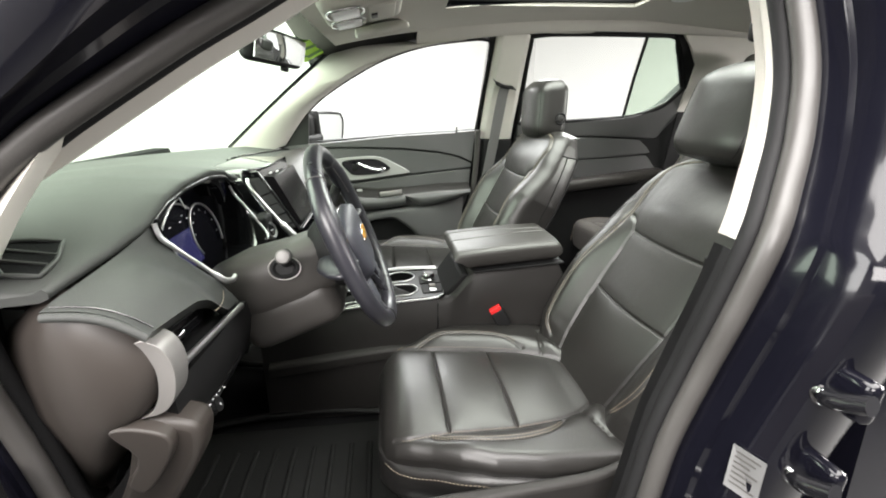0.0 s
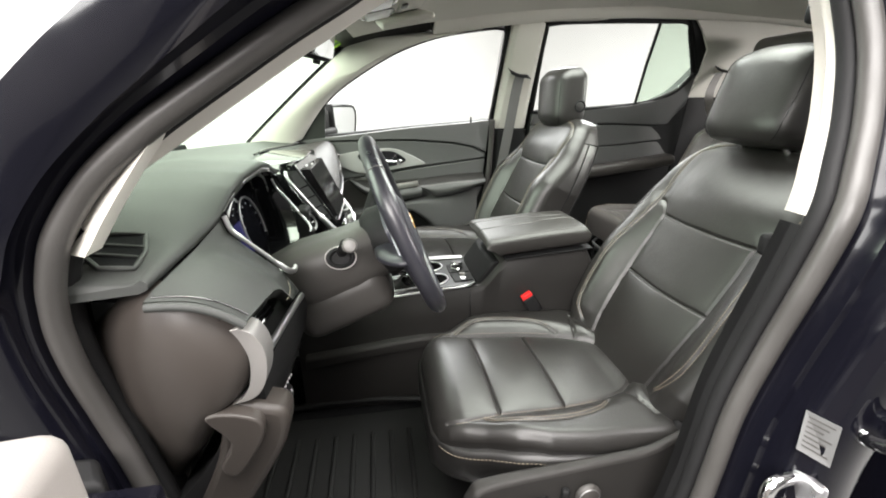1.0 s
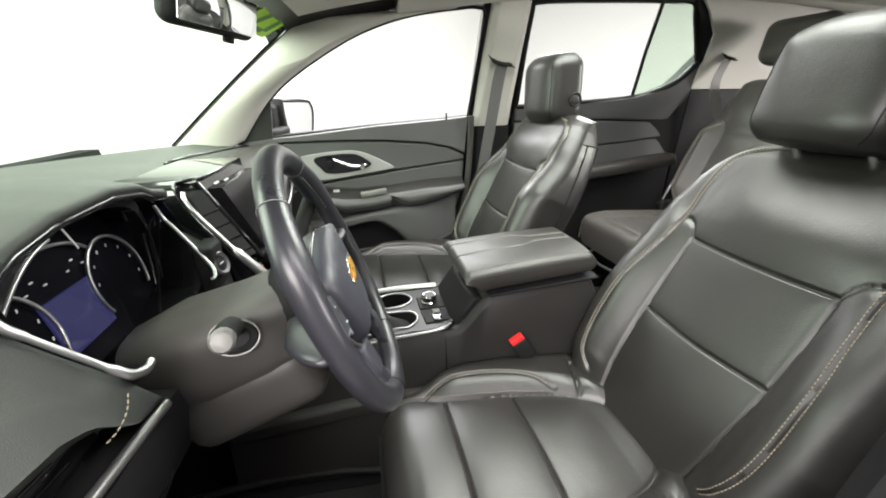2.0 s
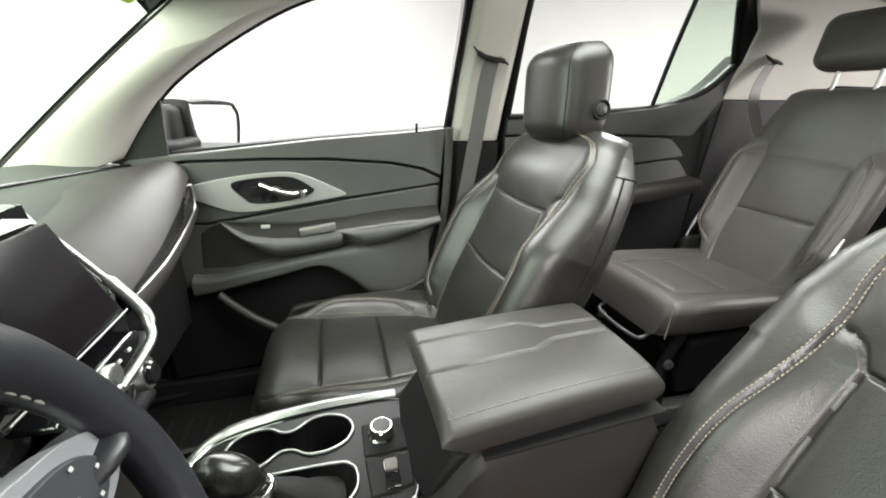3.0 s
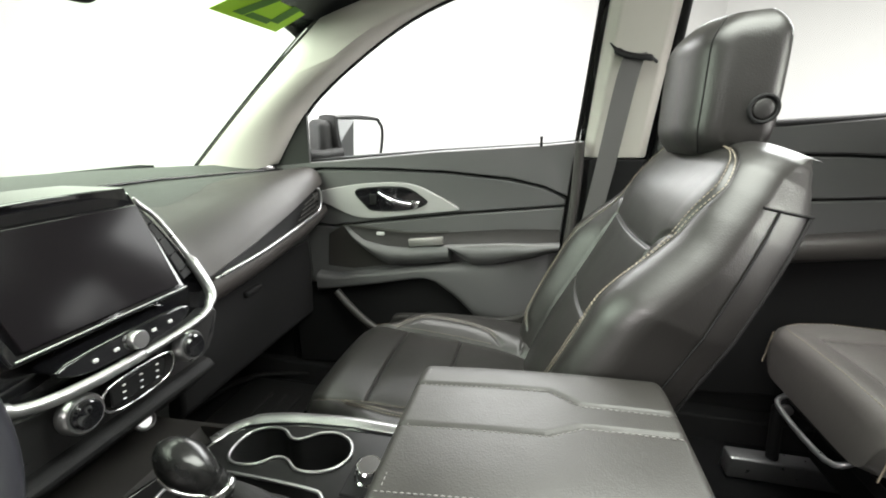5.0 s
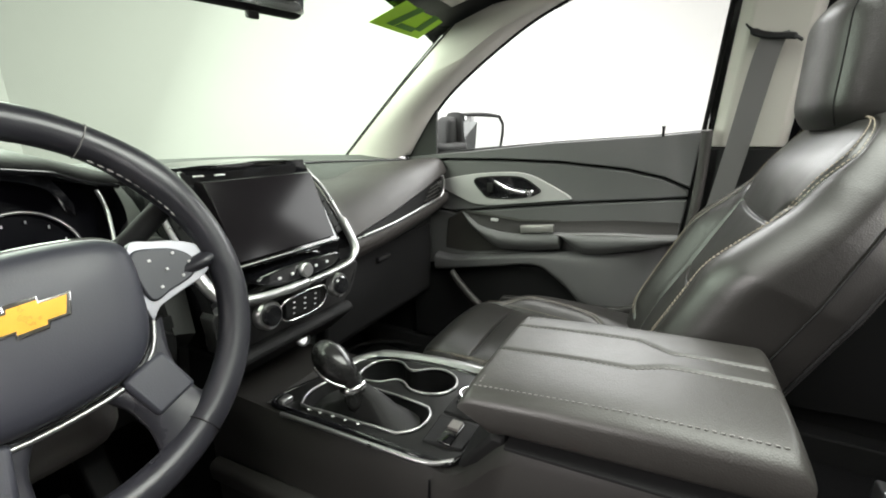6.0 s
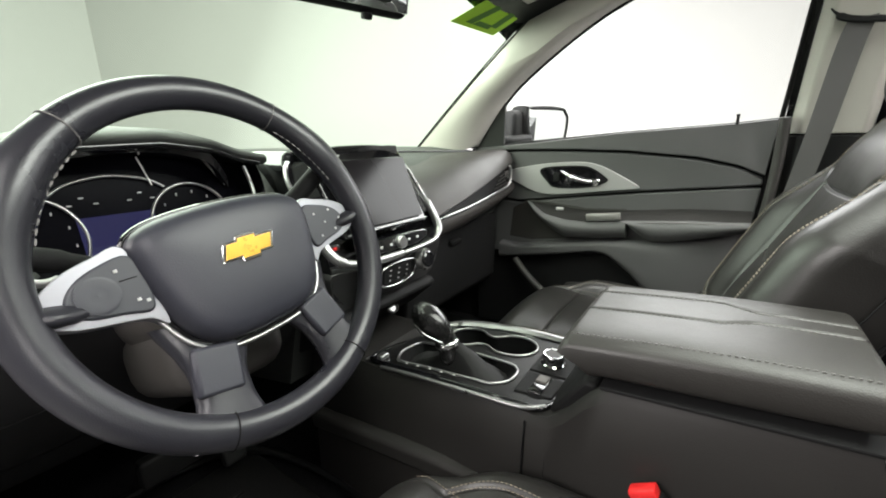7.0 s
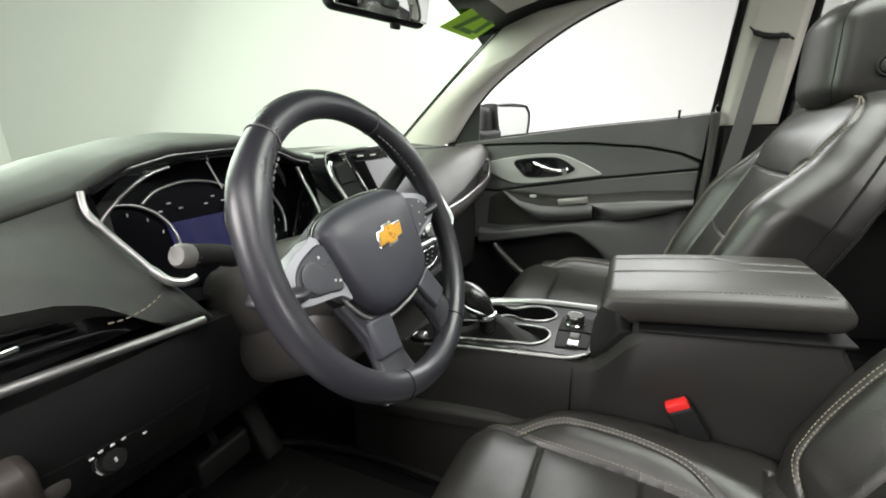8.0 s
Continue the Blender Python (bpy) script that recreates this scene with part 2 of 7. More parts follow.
def sheet(fn, nu, nv, thick=0.0, back=None):
    """A surface fn(u, v) over the unit square; with back(u, v) a closed body."""
    f = [[V(fn(i / nu, j / nv)) for j in range(nv + 1)] for i in range(nu + 1)]
    verts = [p for row in f for p in row]
    w = nv + 1
    faces = [(i * w + j, i * w + j + 1, (i + 1) * w + j + 1, (i + 1) * w + j) for i in range(nu) for j in range(nv)]
    if back is not None:
        k = len(verts)
        verts += [V(back(i / nu, j / nv)) for i in range(nu + 1) for j in range(nv + 1)]
        faces += [tuple(k + q for q in reversed(fc)) for fc in faces[:]]
        rim = [i * w for i in range(nu + 1)] + [nu * w + j for j in range(1, w)] + [i * w + nv for i in range(nu - 1, -1, -1)] + [j for j in range(nv - 1, 0, -1)]
        faces += [(rim[i], rim[(i + 1) % len(rim)], k + rim[(i + 1) % len(rim)], k + rim[i]) for i in range(len(rim))]
    return mesh_of(verts, faces)


def lerp(a, b, t):
    return a + (b - a) * t


def table(rows, x):
    """Linear look-up in rows of (x, values...)."""
    rows = sorted(rows)
    xs = [r[0] for r in rows]
    return [float(np.interp(x, xs, [r[k] for r in rows])) for k in range(1, len(rows[0]))]


def sstep(a, b, x):
    t = min(1.0, max(0.0, (x - a) / (b - a)))
    return t * t * (3 - 2 * t)


def dashes(points, r=0.0008, long=0.0055, gap=0.0025):
    """Stitches: short thread pieces along a line of points."""
    pts = [V(p) for p in points]
    pieces, run, verts, faces = [], 0.0, [], []
    cum = [0.0]
    for a, b in zip(pts, pts[1:]):
        cum.append(cum[-1] + (b - a).length)
    def at(s):
        i = min(max(int(np.searchsorted(cum, s)) - 1, 0), len(pts) - 2)
        return pts[i].lerp(pts[i + 1], (s - cum[i]) / max(cum[i + 1] - cum[i], 1e-9))
    while run + long < cum[-1]:
        a, b = at(run), at(run + long)
        d = (b - a).normalized()
        o = d.orthogonal().normalized()
        o2 = d.cross(o)
        k = len(verts)
        for p, s in ((a, 0.6), (a.lerp(b, 0.5), 1.2), (b, 0.6)):
            verts += [p + s * r * o, p + s * r * o2, p - s * r * o, p - s * r * o2]
        for q in (0, 4):
            faces += [(k + q + j, k + q + (j + 1) % 4, k + q + 4 + (j + 1) % 4, k + q + 4 + j) for j in range(4)]
        faces += [(k, k + 1, k + 2, k + 3), (k + 8, k + 9, k + 10, k + 11)]
        run += long + gap
    return mesh_of(verts, faces)

# ---- the photo booth round the car ----
ROOM = [(-4.6, 1.0), (-3.6, -5.2), (4.0, -6.0), (7.0, -1.0), (7.2, 4.2), (2.8, 6.6)]


def wall(i):
    (x0, y0), (x1, y1) = ROOM[i], ROOM[(i + 1) % len(ROOM)]
    d = V((x1 - x0, y1 - y0, 0)).normalized()
    out = V((d.y, -d.x, 0)) * 0.12
    if out.dot(V((x0 + x1, y0 + y1, 0))) < 0:
        out = -out
    a, b, up = V((x0, y0, 0)), V((x1, y1, 0)), V((0, 0, 3.6))
    bm = loft([[a, a + out, a + out + up, a + up], [b, b + out, b + out + up, b + up]])
    # walls 2 and 3 are unseen and darkened to cut light bounced into the cabin
    return tagged(part(f"wall_{i + 1}", bm, DARKWALL if i in (1, 2) else WALL, None, smooth=0), "unseen wall facing the open door, coloured dark to cut bounced light" if i in (1, 2) else "plain white wall of the photo booth", "wall", kind="structure")


for i in range(len(ROOM)):
    wall(i)
tagged(part("floor", slab(ROOM, lambda u, v, d: V((u * 1.03, v * 1.03, d - 0.1)), 0.1), BOOTHFLOOR, None, smooth=0), "smooth grey booth floor under the car", "floor", kind="structure")
tagged(part("ceiling", slab(ROOM, lambda u, v, d: V((u * 1.03, v * 1.03, 3.6 + d)), 0.1), WALL, None, smooth=0), "plain white booth ceiling", "ceiling", kind="structure")

# ---- car body: shell, pillars, glass ----
car = thing("car_body", "black sport utility car body, pale grey trim, driver's door open", "car", at=(0.6, 0, 0))


def side_y(x, z):
    """How far the cabin's side stands from the middle, window plane included."""
    if z > 1.24:
        y = 1.415 - 0.5 * z
    else:
        y = 0.795 + 0.06 * (1.24 - z)
    front = max(0.0, min(1.0, (0.1 - x) / 0.46)) * max(0.0, min(1.0, (1.5 - z) / 0.26))
    return y - 0.085 * front


def S(s, x, z, out=0.0):
    return V((x, s * (side_y(x, z) + out), z))


# side windows as (x, z) outlines
FRONT_WIN = [(-0.355, 1.198), (-0.25, 1.335), (-0.15, 1.418), (0.01, 1.512), (0.13, 1.563), (0.255, 1.597), (0.40, 1.618), (0.475, 1.622), (0.503, 1.598), (0.500, 1.45), (0.492, 1.266)]
REAR_WIN = [(0.69, 1.30), (0.672, 1.60), (0.70, 1.645), (0.95, 1.658), (1.16, 1.662), (1.29, 1.660), (1.335, 1.61), (1.435, 1.470), (1.415, 1.432), (1.375, 1.390), (1.30, 1.356), (1.20, 1.334), (0.95, 1.315)]
FW_TOP = FRONT_WIN[:9]


def ws_base(y):
    q = abs(y) / 0.64
    return V((-0.84 + 0.29 * q**2.2, y * 0.95, 1.172 + 0.022 * q))


def ws_top(y):
    q = abs(y) / 0.625
    return V((-0.185 + 0.088 * q * q, y * 0.975, 1.632 - 0.042 * q * q))


def ws_point(y, t):
    a, b = ws_base(y * 0.64), ws_top(y * 0.625)
    p = a.lerp(b, t)
    bow = 0.03 * math.sin(math.pi * t) * (1 - 0.85 * y * y)
    return p + V((-0.6 * bow, 0, bow))


glass = part("windshield", sheet(lambda u, v: ws_point(2 * u - 1, v), 24, 12), WSGLASS, car, "green-tinted windshield")
# dark ceramic border of the windshield
for s in (-1, 1):
    part("windshield_border", strip([ws_point(s, k / 20) + V((0, 0, -0.004)) for k in range(21)], [ws_point(s * 0.985, k / 20) + V((0, 0, -0.004)) for k in range(21)], 0.003, (0, 0, -1)), PIANO, car)

for s, nm in ((1, "passenger"), (-1, "driver")):
    # A-pillar trim between the windshield's edge and the door opening
    win = smooth_path([(x, z, 0) for x, z in FW_TOP[:7]], 6)
    n = len(win)
    wedge = [ws_point(s * 0.985, min(1.0, k / (n - 1) * 1.0)) + V((0.004, 0, -0.012)) for k in range(n)]
    inner = [S(s, p.x, p.y, -0.03 if s > 0 else 0.0) for p in win]
    slim = 1.0 if s > 0 else 0.25
    rows = []
    for k in range(n):
        a, b = wedge[k], inner[k]
        mid = a.lerp(b, 0.5) + V((0.02, -s * 0.022, -0.012)) * slim
        q = a.lerp(b, 0.8) + V((0.008, -s * 0.016, -0.008)) * slim
        q0 = a.lerp(b, 0.2) + V((0.012, -s * 0.012, -0.008)) * slim
        rows.append([a, q0, mid, q, b, b + V((0, s * 0.03, 0.0)), a + V((0, s * 0.02, 0.012))])
    part("a_pillar_trim", loft(rows), PILLAR, car, "pale grey moulded windshield pillar trim", smooth=60)
    # roof side rail above the doors
    rail_a = smooth_path([S(s, x, z, -0.03) for x, z in [(0.20, 1.588), (0.40, 1.618), (0.60, 1.64), (0.95, 1.662), (1.30, 1.665), (1.7, 1.66), (2.3, 1.62)]], 4)
    rail_b = smooth_path([V((x, s * 0.50, z)) for x, z in [(0.20, 1.665), (0.40, 1.685), (0.60, 1.695), (0.95, 1.705), (1.30, 1.705), (1.7, 1.69), (2.3, 1.64)]], 4)
    rail_rows = []
    for a, b in zip(rail_a, rail_b):
        m1 = a.lerp(b, 0.35) + V((0, 0, -0.012))
        rail_rows.append([a, m1, b, b + V((0, 0, 0.03)), a + V((0, s * 0.03, 0.03))])
    part("roof_rail_trim", loft(rail_rows), HEADLINER, car, smooth=60)
    # B-pillar: pale upper trim over a black lower trim
    up = []
    for z in (1.225, 1.30, 1.40, 1.50, 1.60, 1.645):
        x0, x1 = lerp(0.512, 0.525, (z - 1.22) / 0.42) + (0.06 * sstep(1.25, 1.4, z) if s < 0 else 0.0), lerp(0.668, 0.662, (z - 1.22) / 0.42)
        o = -0.028
        up.append([S(s, x0, z, o + 0.02), S(s, x0 + 0.02, z, o), S(s, x1 - 0.02, z, o), S(s, x1, z, o + 0.02), S(s, x1, z, 0.03), S(s, x0, z, 0.03)])
    part("b_pillar_upper_trim", loft(up), PILLAR, car, "pale grey centre pillar trim", smooth=30, bevel=0.004)
    low = []
    for z in (0.50, 0.70, 0.90, 1.05, 1.15, 1.222):
        x0 = table([(0.5, 0.40), (0.75, 0.455), (1.0, 0.515), (1.222, 0.508)], z)[0]
        low.append([S(s, x0, z, 0.0), S(s, x0 + 0.02, z, -0.035), S(s, 0.66, z, -0.035), S(s, 0.68, z, 0), S(s, 0.68, z, 0.03), S(s, x0, z, 0.03)])
    part("b_pillar_lower_trim", loft(low), HARDPLASTIC, car, "black lower centre pillar trim", smooth=30, bevel=0.004)
    # quarter panel trim behind the rear door
    qt = [(1.452, 1.362), (1.448, 1.47), (1.43, 1.56), (1.36, 1.63), (1.30, 1.675), (1.9, 1.67), (2.4, 1.6), (2.4, 1.362)]
    part("quarter_trim", loft([[S(s, x, z, -0.03) for x, z in qt], [S(s, x, z, 0.0) for x, z in qt]]), PILLAR, car, "pale grey rear quarter trim", smooth=30)
    part("quarter_lower_trim", loft([[S(s, x, z, -0.034) for x, z in [(1.46, 0.5), (1.455, 1.358), (2.4, 1.358), (2.4, 0.5)]], [S(s, x, z, 0.0) for x, z in [(1.46, 0.5), (1.455, 1.358), (2.4, 1.358), (2.4, 0.5)]]]), HARDPLASTIC, car, smooth=30)

for s in (-1, 1):
    part("roof_corner_trim", sheet(lambda u, v: V((lerp(-0.13, 0.45, u), s * lerp(0.625 - 0.012 * u, 0.49, v), lerp(lerp(1.598, 1.634, u), lerp(1.645, 1.692, u), v) - 0.006 * math.sin(math.pi * v))), 10, 8, back=lambda u, v: V((lerp(-0.13, 0.45, u), s * lerp(0.625 - 0.012 * u, 0.49, v), lerp(lerp(1.612, 1.650, u), lerp(1.665, 1.715, u), v)))), HEADLINER, car, smooth=60)

# headliner and roof skin round the opening of a glass sunroof
def liner_z(x, y):
    return table([(-0.2, 1.625), (0.0, 1.665), (0.3, 1.69), (1.0, 1.715), (2.4, 1.65)], x)[0] - 0.012 * (y / 0.53) ** 4


def skin_z(x, y):
    u = (x + 0.22) / 2.82
    return 1.80 - 0.10 * (y / 0.66) ** 2 - 0.16 * (1 - u) ** 5


def front_edge(y):
    return -0.175 + 0.07 * (y / 0.53) ** 2


def roof_piece(name, x0, x1, y0, y1, low, high, material, label=""):
    """A piece of the roof between two heights; x0 may follow y."""
    def at(u, v):
        y = lerp(y0, y1, v)
        return lerp(x0(y) if callable(x0) else x0, x1, u), y
    part(name, sheet(lambda u, v: V((*at(u, v), low(*at(u, v)))), 16, 12, back=lambda u, v: V((*at(u, v), high(*at(u, v))))), material, car, label, smooth=60)


HOLE_X, HOLE_Y = (0.28, 0.96), 0.36
for name, half, x_front, x_rear, low, high, material, label in (
        ("headliner", 0.53, front_edge, 2.4, liner_z, lambda x, y: min(1.755, skin_z(x, y) - 0.034), HEADLINER, "pale grey cloth headliner"),
        ("roof_skin", 0.66, -0.22, 2.6, lambda x, y: skin_z(x, y) - 0.03, skin_z, PAINT, "glossy black roof")):
    roof_piece(name, x_front, HOLE_X[0], -half, half, low, high, material, label)
    roof_piece(name, HOLE_X[1], x_rear, -half, half, low, high, material, label)
    for s in (-1, 1):
        roof_piece(name, HOLE_X[0], HOLE_X[1], s * HOLE_Y, s * half, low, high, material, label)
rim = [V((x, y, liner_z(x, y) + 0.012)) for x, y in ((HOLE_X[0], -HOLE_Y), (HOLE_X[1], -HOLE_Y), (HOLE_X[1], HOLE_Y), (HOLE_X[0], HOLE_Y))]
for k in range(4):
    a, b = rim[k], rim[(k + 1) % 4]
    inward = V((0.62 - (a.x + b.x) / 2, -(a.y + b.y) / 2, 0)).normalized()
    part("sunroof_rim", loft([[p, p + inward * 0.012, p + inward * 0.012 + V((0, 0, 0.055)), p + V((0, 0, 0.055))] for p in (a, b)]), HARDPLASTIC, car, "black sunroof frame", smooth=0, bevel=0.003)
part("sunroof_glass", sheet(lambda u, v: V((lerp(HOLE_X[0], HOLE_X[1], u), lerp(-HOLE_Y, HOLE_Y, v), skin_z(lerp(HOLE_X[0], HOLE_X[1], u), lerp(-HOLE_Y, HOLE_Y, v)) - 0.012)), 8, 8), ROOFGLASS, car, "dark tinted sunroof glass")
part("rear_bulkhead_trim", box(2.45, 0, 0.85, 0.06, 1.5, 0.8), HARDPLASTIC, car, smooth=0)
rg = part("rear_window", loft([[V((2.45, -0.62, 1.25)), V((2.45, 0.62, 1.25)), V((2.30, 0.55, 1.62)), V((2.30, -0.55, 1.62))], [V((2.456, -0.62, 1.25)), V((2.456, 0.62, 1.25)), V((2.306, 0.55, 1.62)), V((2.306, -0.55, 1.62))]]), REARGLASS, car, smooth=0)
rg.visible_shadow = False

# cabin floor, tunnel, firewall, sills
part("floor_pan", rbox(0.85, 0, 0.43, 3.2, 1.52, 0.05, 0.01), CARPET, car, "black carpeted cabin floor", smooth=0)
part("firewall", loft([[V((-0.78, y, 0.43)), V((-0.60, y, 0.46)), V((-0.72, y, 0.75)), V((-0.84, y, 1.18)), V((-0.9, y, 1.18)), V((-0.9, y, 0.43))] for y in (-0.74, 0.74)]), CARPET, car, smooth=0)
for s in (-1, 1):
    part("door_sill", loft([[V((x, s * 0.70, 0.455)), V((x, s * 0.72, 0.515)), V((x, s * 0.80, 0.515)), V((x, s * 0.87, 0.50)), V((x, s * 0.88, 0.36)), V((x, s * 0.72, 0.36))] for x in (-0.85, -0.42, 0.1, 0.6, 1.5)]), HARDPLASTIC, car, smooth=30, bevel=0.005)
    part("front_kick_panel", loft([[V((-0.80, s * 0.735, z)), V((-0.40, s * 0.755, z)), V((-0.37, s * 0.80, z)), V((-0.80, s * 0.80, z))] for z in (0.36, 0.7, 0.95)]), HARDPLASTIC, car, smooth=30, bevel=0.008)

# painted door jamb on the driver's side
seal_pts = [(0.40, 1.632), (0.25, 1.612), (0.13, 1.578), (0.0, 1.502), (-0.076, 1.453), (-0.133, 1.418), (-0.189, 1.381), (-0.241, 1.347), (-0.276, 1.323), (-0.320, 1.287), (-0.351, 1.254), (-0.378, 1.215), (-0.396, 1.173), (-0.404, 1.145), (-0.411, 1.105), (-0.412, 1.05), (-0.403, 0.98), (-0.386, 0.91), (-0.35, 0.75), (-0.28, 0.57), (-0.17, 0.515), (0.1, 0.508), (0.30, 0.515), (0.35, 0.62), (0.392, 0.77), (0.408, 0.856), (0.423, 0.946), (0.445, 1.043), (0.46, 1.147), (0.473, 1.228), (0.497, 1.28), (0.528, 1.345), (0.552, 1.432), (0.55, 1.55), (0.50, 1.62)]
SEAL = smooth_path([S(-1, x, z, 0.03 if z > 1.2 else lerp(-0.005, 0.03, max(0.0, (z - 1.0) / 0.2))) for x, z in seal_pts], 6, True)
part("door_seal", tube(SEAL, 0.0135, 12, True), RUBBER, car, "black rubber door seal", smooth=80)
part("seal_lip", tube([p + V((0, 0.026, 0)) for p in SEAL], 0.0125, 10, True), HARDPLASTIC, car, smooth=80)
MID = V((0.08, -0.8, 1.05))


def ring_out(d, out):
    """The seal's line, moved away from the opening's middle by d and outwards by out."""
    rows = []
    for i, p in enumerate(SEAL):
        a, b = SEAL[i - 1], SEAL[(i + 1) % len(SEAL)]
        t = (b - a).normalized()
        nrm = t.cross(V((0, 1, 0))).normalized()
        if nrm.dot(p - MID) < 0:
            nrm = -nrm
        flat = lerp(1.0, 0.35, sstep(-0.05, -0.33, p.x)) if out > 0 else 1.0  # the front post is shallower
        slim = lerp(1.0, 0.64, sstep(0.30, 0.05, p.x) * sstep(1.10, 1.20, p.z)) if d > 0.03 else 1.0
        rows.append(p + nrm * d * slim + V((0, -out * flat, 0)))
    return rows


J = [ring_out(d, o) for d, o in ((-0.002, -0.012), (0.008, 0.0), (0.014, 0.012), (0.017, 0.035), (0.024, 0.038), (0.026, 0.070), (0.034, 0.088), (0.055, 0.096), (0.10, 0.094), (0.14, 0.075), (0.15, -0.02))]
part("door_jamb", loft([[J[k][i] for k in range(len(J))] for i in range(len(SEAL))], True, False, True), PAINT, car, "glossy black painted door jamb", smooth=50)

# trim that wraps from the pillars to the seal, pale above the belt and black below
n_seal = len(SEAL)
for pale, m_, lab in ((False, HARDPLASTIC, "black lower opening trim"), (True, PILLAR, "pale grey opening trim")):
    run = [i for i in range(n_seal) if (SEAL[i].z > (1.16 if SEAL[i].x < 0 else 1.215)) == pale]
    cut = next((k for k in range(1, len(run)) if run[k] != run[k - 1] + 1), 0)
    run = run[cut:] + run[:cut]
    e0, e1, e2, wide = ring_out(-0.003, -0.034), ring_out(-0.004, -0.040), ring_out(0.000, -0.054), ring_out(-0.022, -0.046)
    rows = []
    for i in run:
        p = SEAL[i]
        q = sstep(0.30, 0.10, p.x) * sstep(1.20, 1.34, p.z)  # broader along the windshield pillar
        c = e2[i].lerp(wide[i], q) - V((0, 0.018 * (1 - q) * (p.x < 0), 0))
        rows.append([e0[i], e1[i], c, c + V((0, 0.004, 0)), p + V((0, 0.07, 0)), p + V((0, 0.02, 0))])
    part("opening_trim", loft(rows), m_, car, lab, smooth=60)
# outer skin that closes the sides
for s in (-1, 1):
    x_from = -0.85 if s > 0 else 0.60
    part("outer_side_skin", loft([[S(s, x, 0.45, 0.06), S(s, x, 0.8, 0.085), S(s, x, 1.15, 0.075), S(s, x, 1.175 + 0.075 * (x + 0.35), 0.04), S(s, x, 1.175 + 0.075 * (x + 0.35), 0.022), S(s, x, 0.45, 0.05)] for x in ((x_from, -0.4, 0.0, 0.5, 0.69) if s > 0 else (0.60, 0.69))]), PAINT, car, "glossy black outer skin", smooth=50)
    part("rear_side_skin", loft([[S(s, x, 0.45, 0.06), S(s, x, 0.8, 0.085), S(s, x, 1.22, 0.075), S(s, x, z, 0.03), S(s, x, z, 0.022), S(s, x, 0.45, 0.05)] for x, z in ((0.69, 1.22), (1.19, 1.24), (1.40, 1.30), (1.475, 1.38), (1.9, 1.6), (2.5, 1.6))]), PAINT, car, smooth=50)
    part("b_pillar_skin", loft([[S(s, 0.500 if s > 0 else 0.61, z, 0.014), S(s, 0.500 if s > 0 else 0.61, z, 0.045), S(s, 0.685, z, 0.045), S(s, 0.685, z, 0.014)] for z in (1.20, 1.40, 1.64, 1.70)]), PIANO, car, smooth=30)
    part("roof_rail_skin", loft([[S(s, x, z, 0.0), S(s, x, z, 0.05), S(s, x, 1.76, 0.04), S(s, x, 1.76, -0.03)] for x, z in ((-0.10, 1.60), (0.13, 1.60), (0.30, 1.625), (0.60, 1.645), (1.2, 1.668), (1.33, 1.66), (2.4, 1.60))]), PAINT, car, smooth=50)
    part("quarter_skin", loft([[S(s, x, 1.20, 0.03), S(s, x, 1.68, 0.03), S(s, x, 1.68, 0.04), S(s, x, 1.20, 0.04)] for x in (1.48, 1.9, 2.45)]), PAINT, car, smooth=0)
    part("a_pillar_skin", loft([[ws_point(s * 1.0, k / 12) + V((-0.01, s * 0.0, 0.004)), ws_point(s * 1.0, k / 12) + V((0.03, s * 0.055, -0.01)), S(s, lerp(-0.375, 0.13, k / 12), table([(-0.375, 1.205), (-0.355, 1.215), (-0.25, 1.347), (-0.15, 1.430), (0.01, 1.524), (0.13, 1.58)], lerp(-0.375, 0.13, k / 12))[0], 0.02), ws_point(s * 1.0, k / 12) + V((0.02, s * 0.01, -0.02))] for k in range(13)]), PAINT, car, "black painted windshield pillar", smooth=50)

# ---- doors ----
def door_pane(win, s, mat_, parent):
    pts = smooth_path([(x, z, 0) for x, z in win], 4, True)
    ob = part("window_pane", loft([[S(s, p.x, p.y, 0.008) for p in pts], [S(s, p.x, p.y, 0.012) for p in pts]]), mat_, parent, smooth=30)
    ob.visible_shadow = False
    return ob


def door_frame(win, s, parent, r=0.010, name="window_seal"):
    return part(name, tube(smooth_path([S(s, x, z, -0.002) for x, z in win], 6), r, 8), HARDPLASTIC, parent, "black window seal", smooth=80)


def plate(name, outline, base, proud, material, parent, label="", per=0, bevel=0.004, back=0.0, s=1):
    """A panel on the door's inner face: outline in (x, z), proud metres towards the cabin."""
    ob = part(name, slab(outline, lambda x, z, d: V((x, s * (base(x, z) + back - d), z)), proud + back, per), material, parent, label, smooth=45, bevel=bevel)
    return ob


def base_f(x, z):
    return 0.757 + 0.09 * x + (0.012 if z < 0.8 else 0.0)


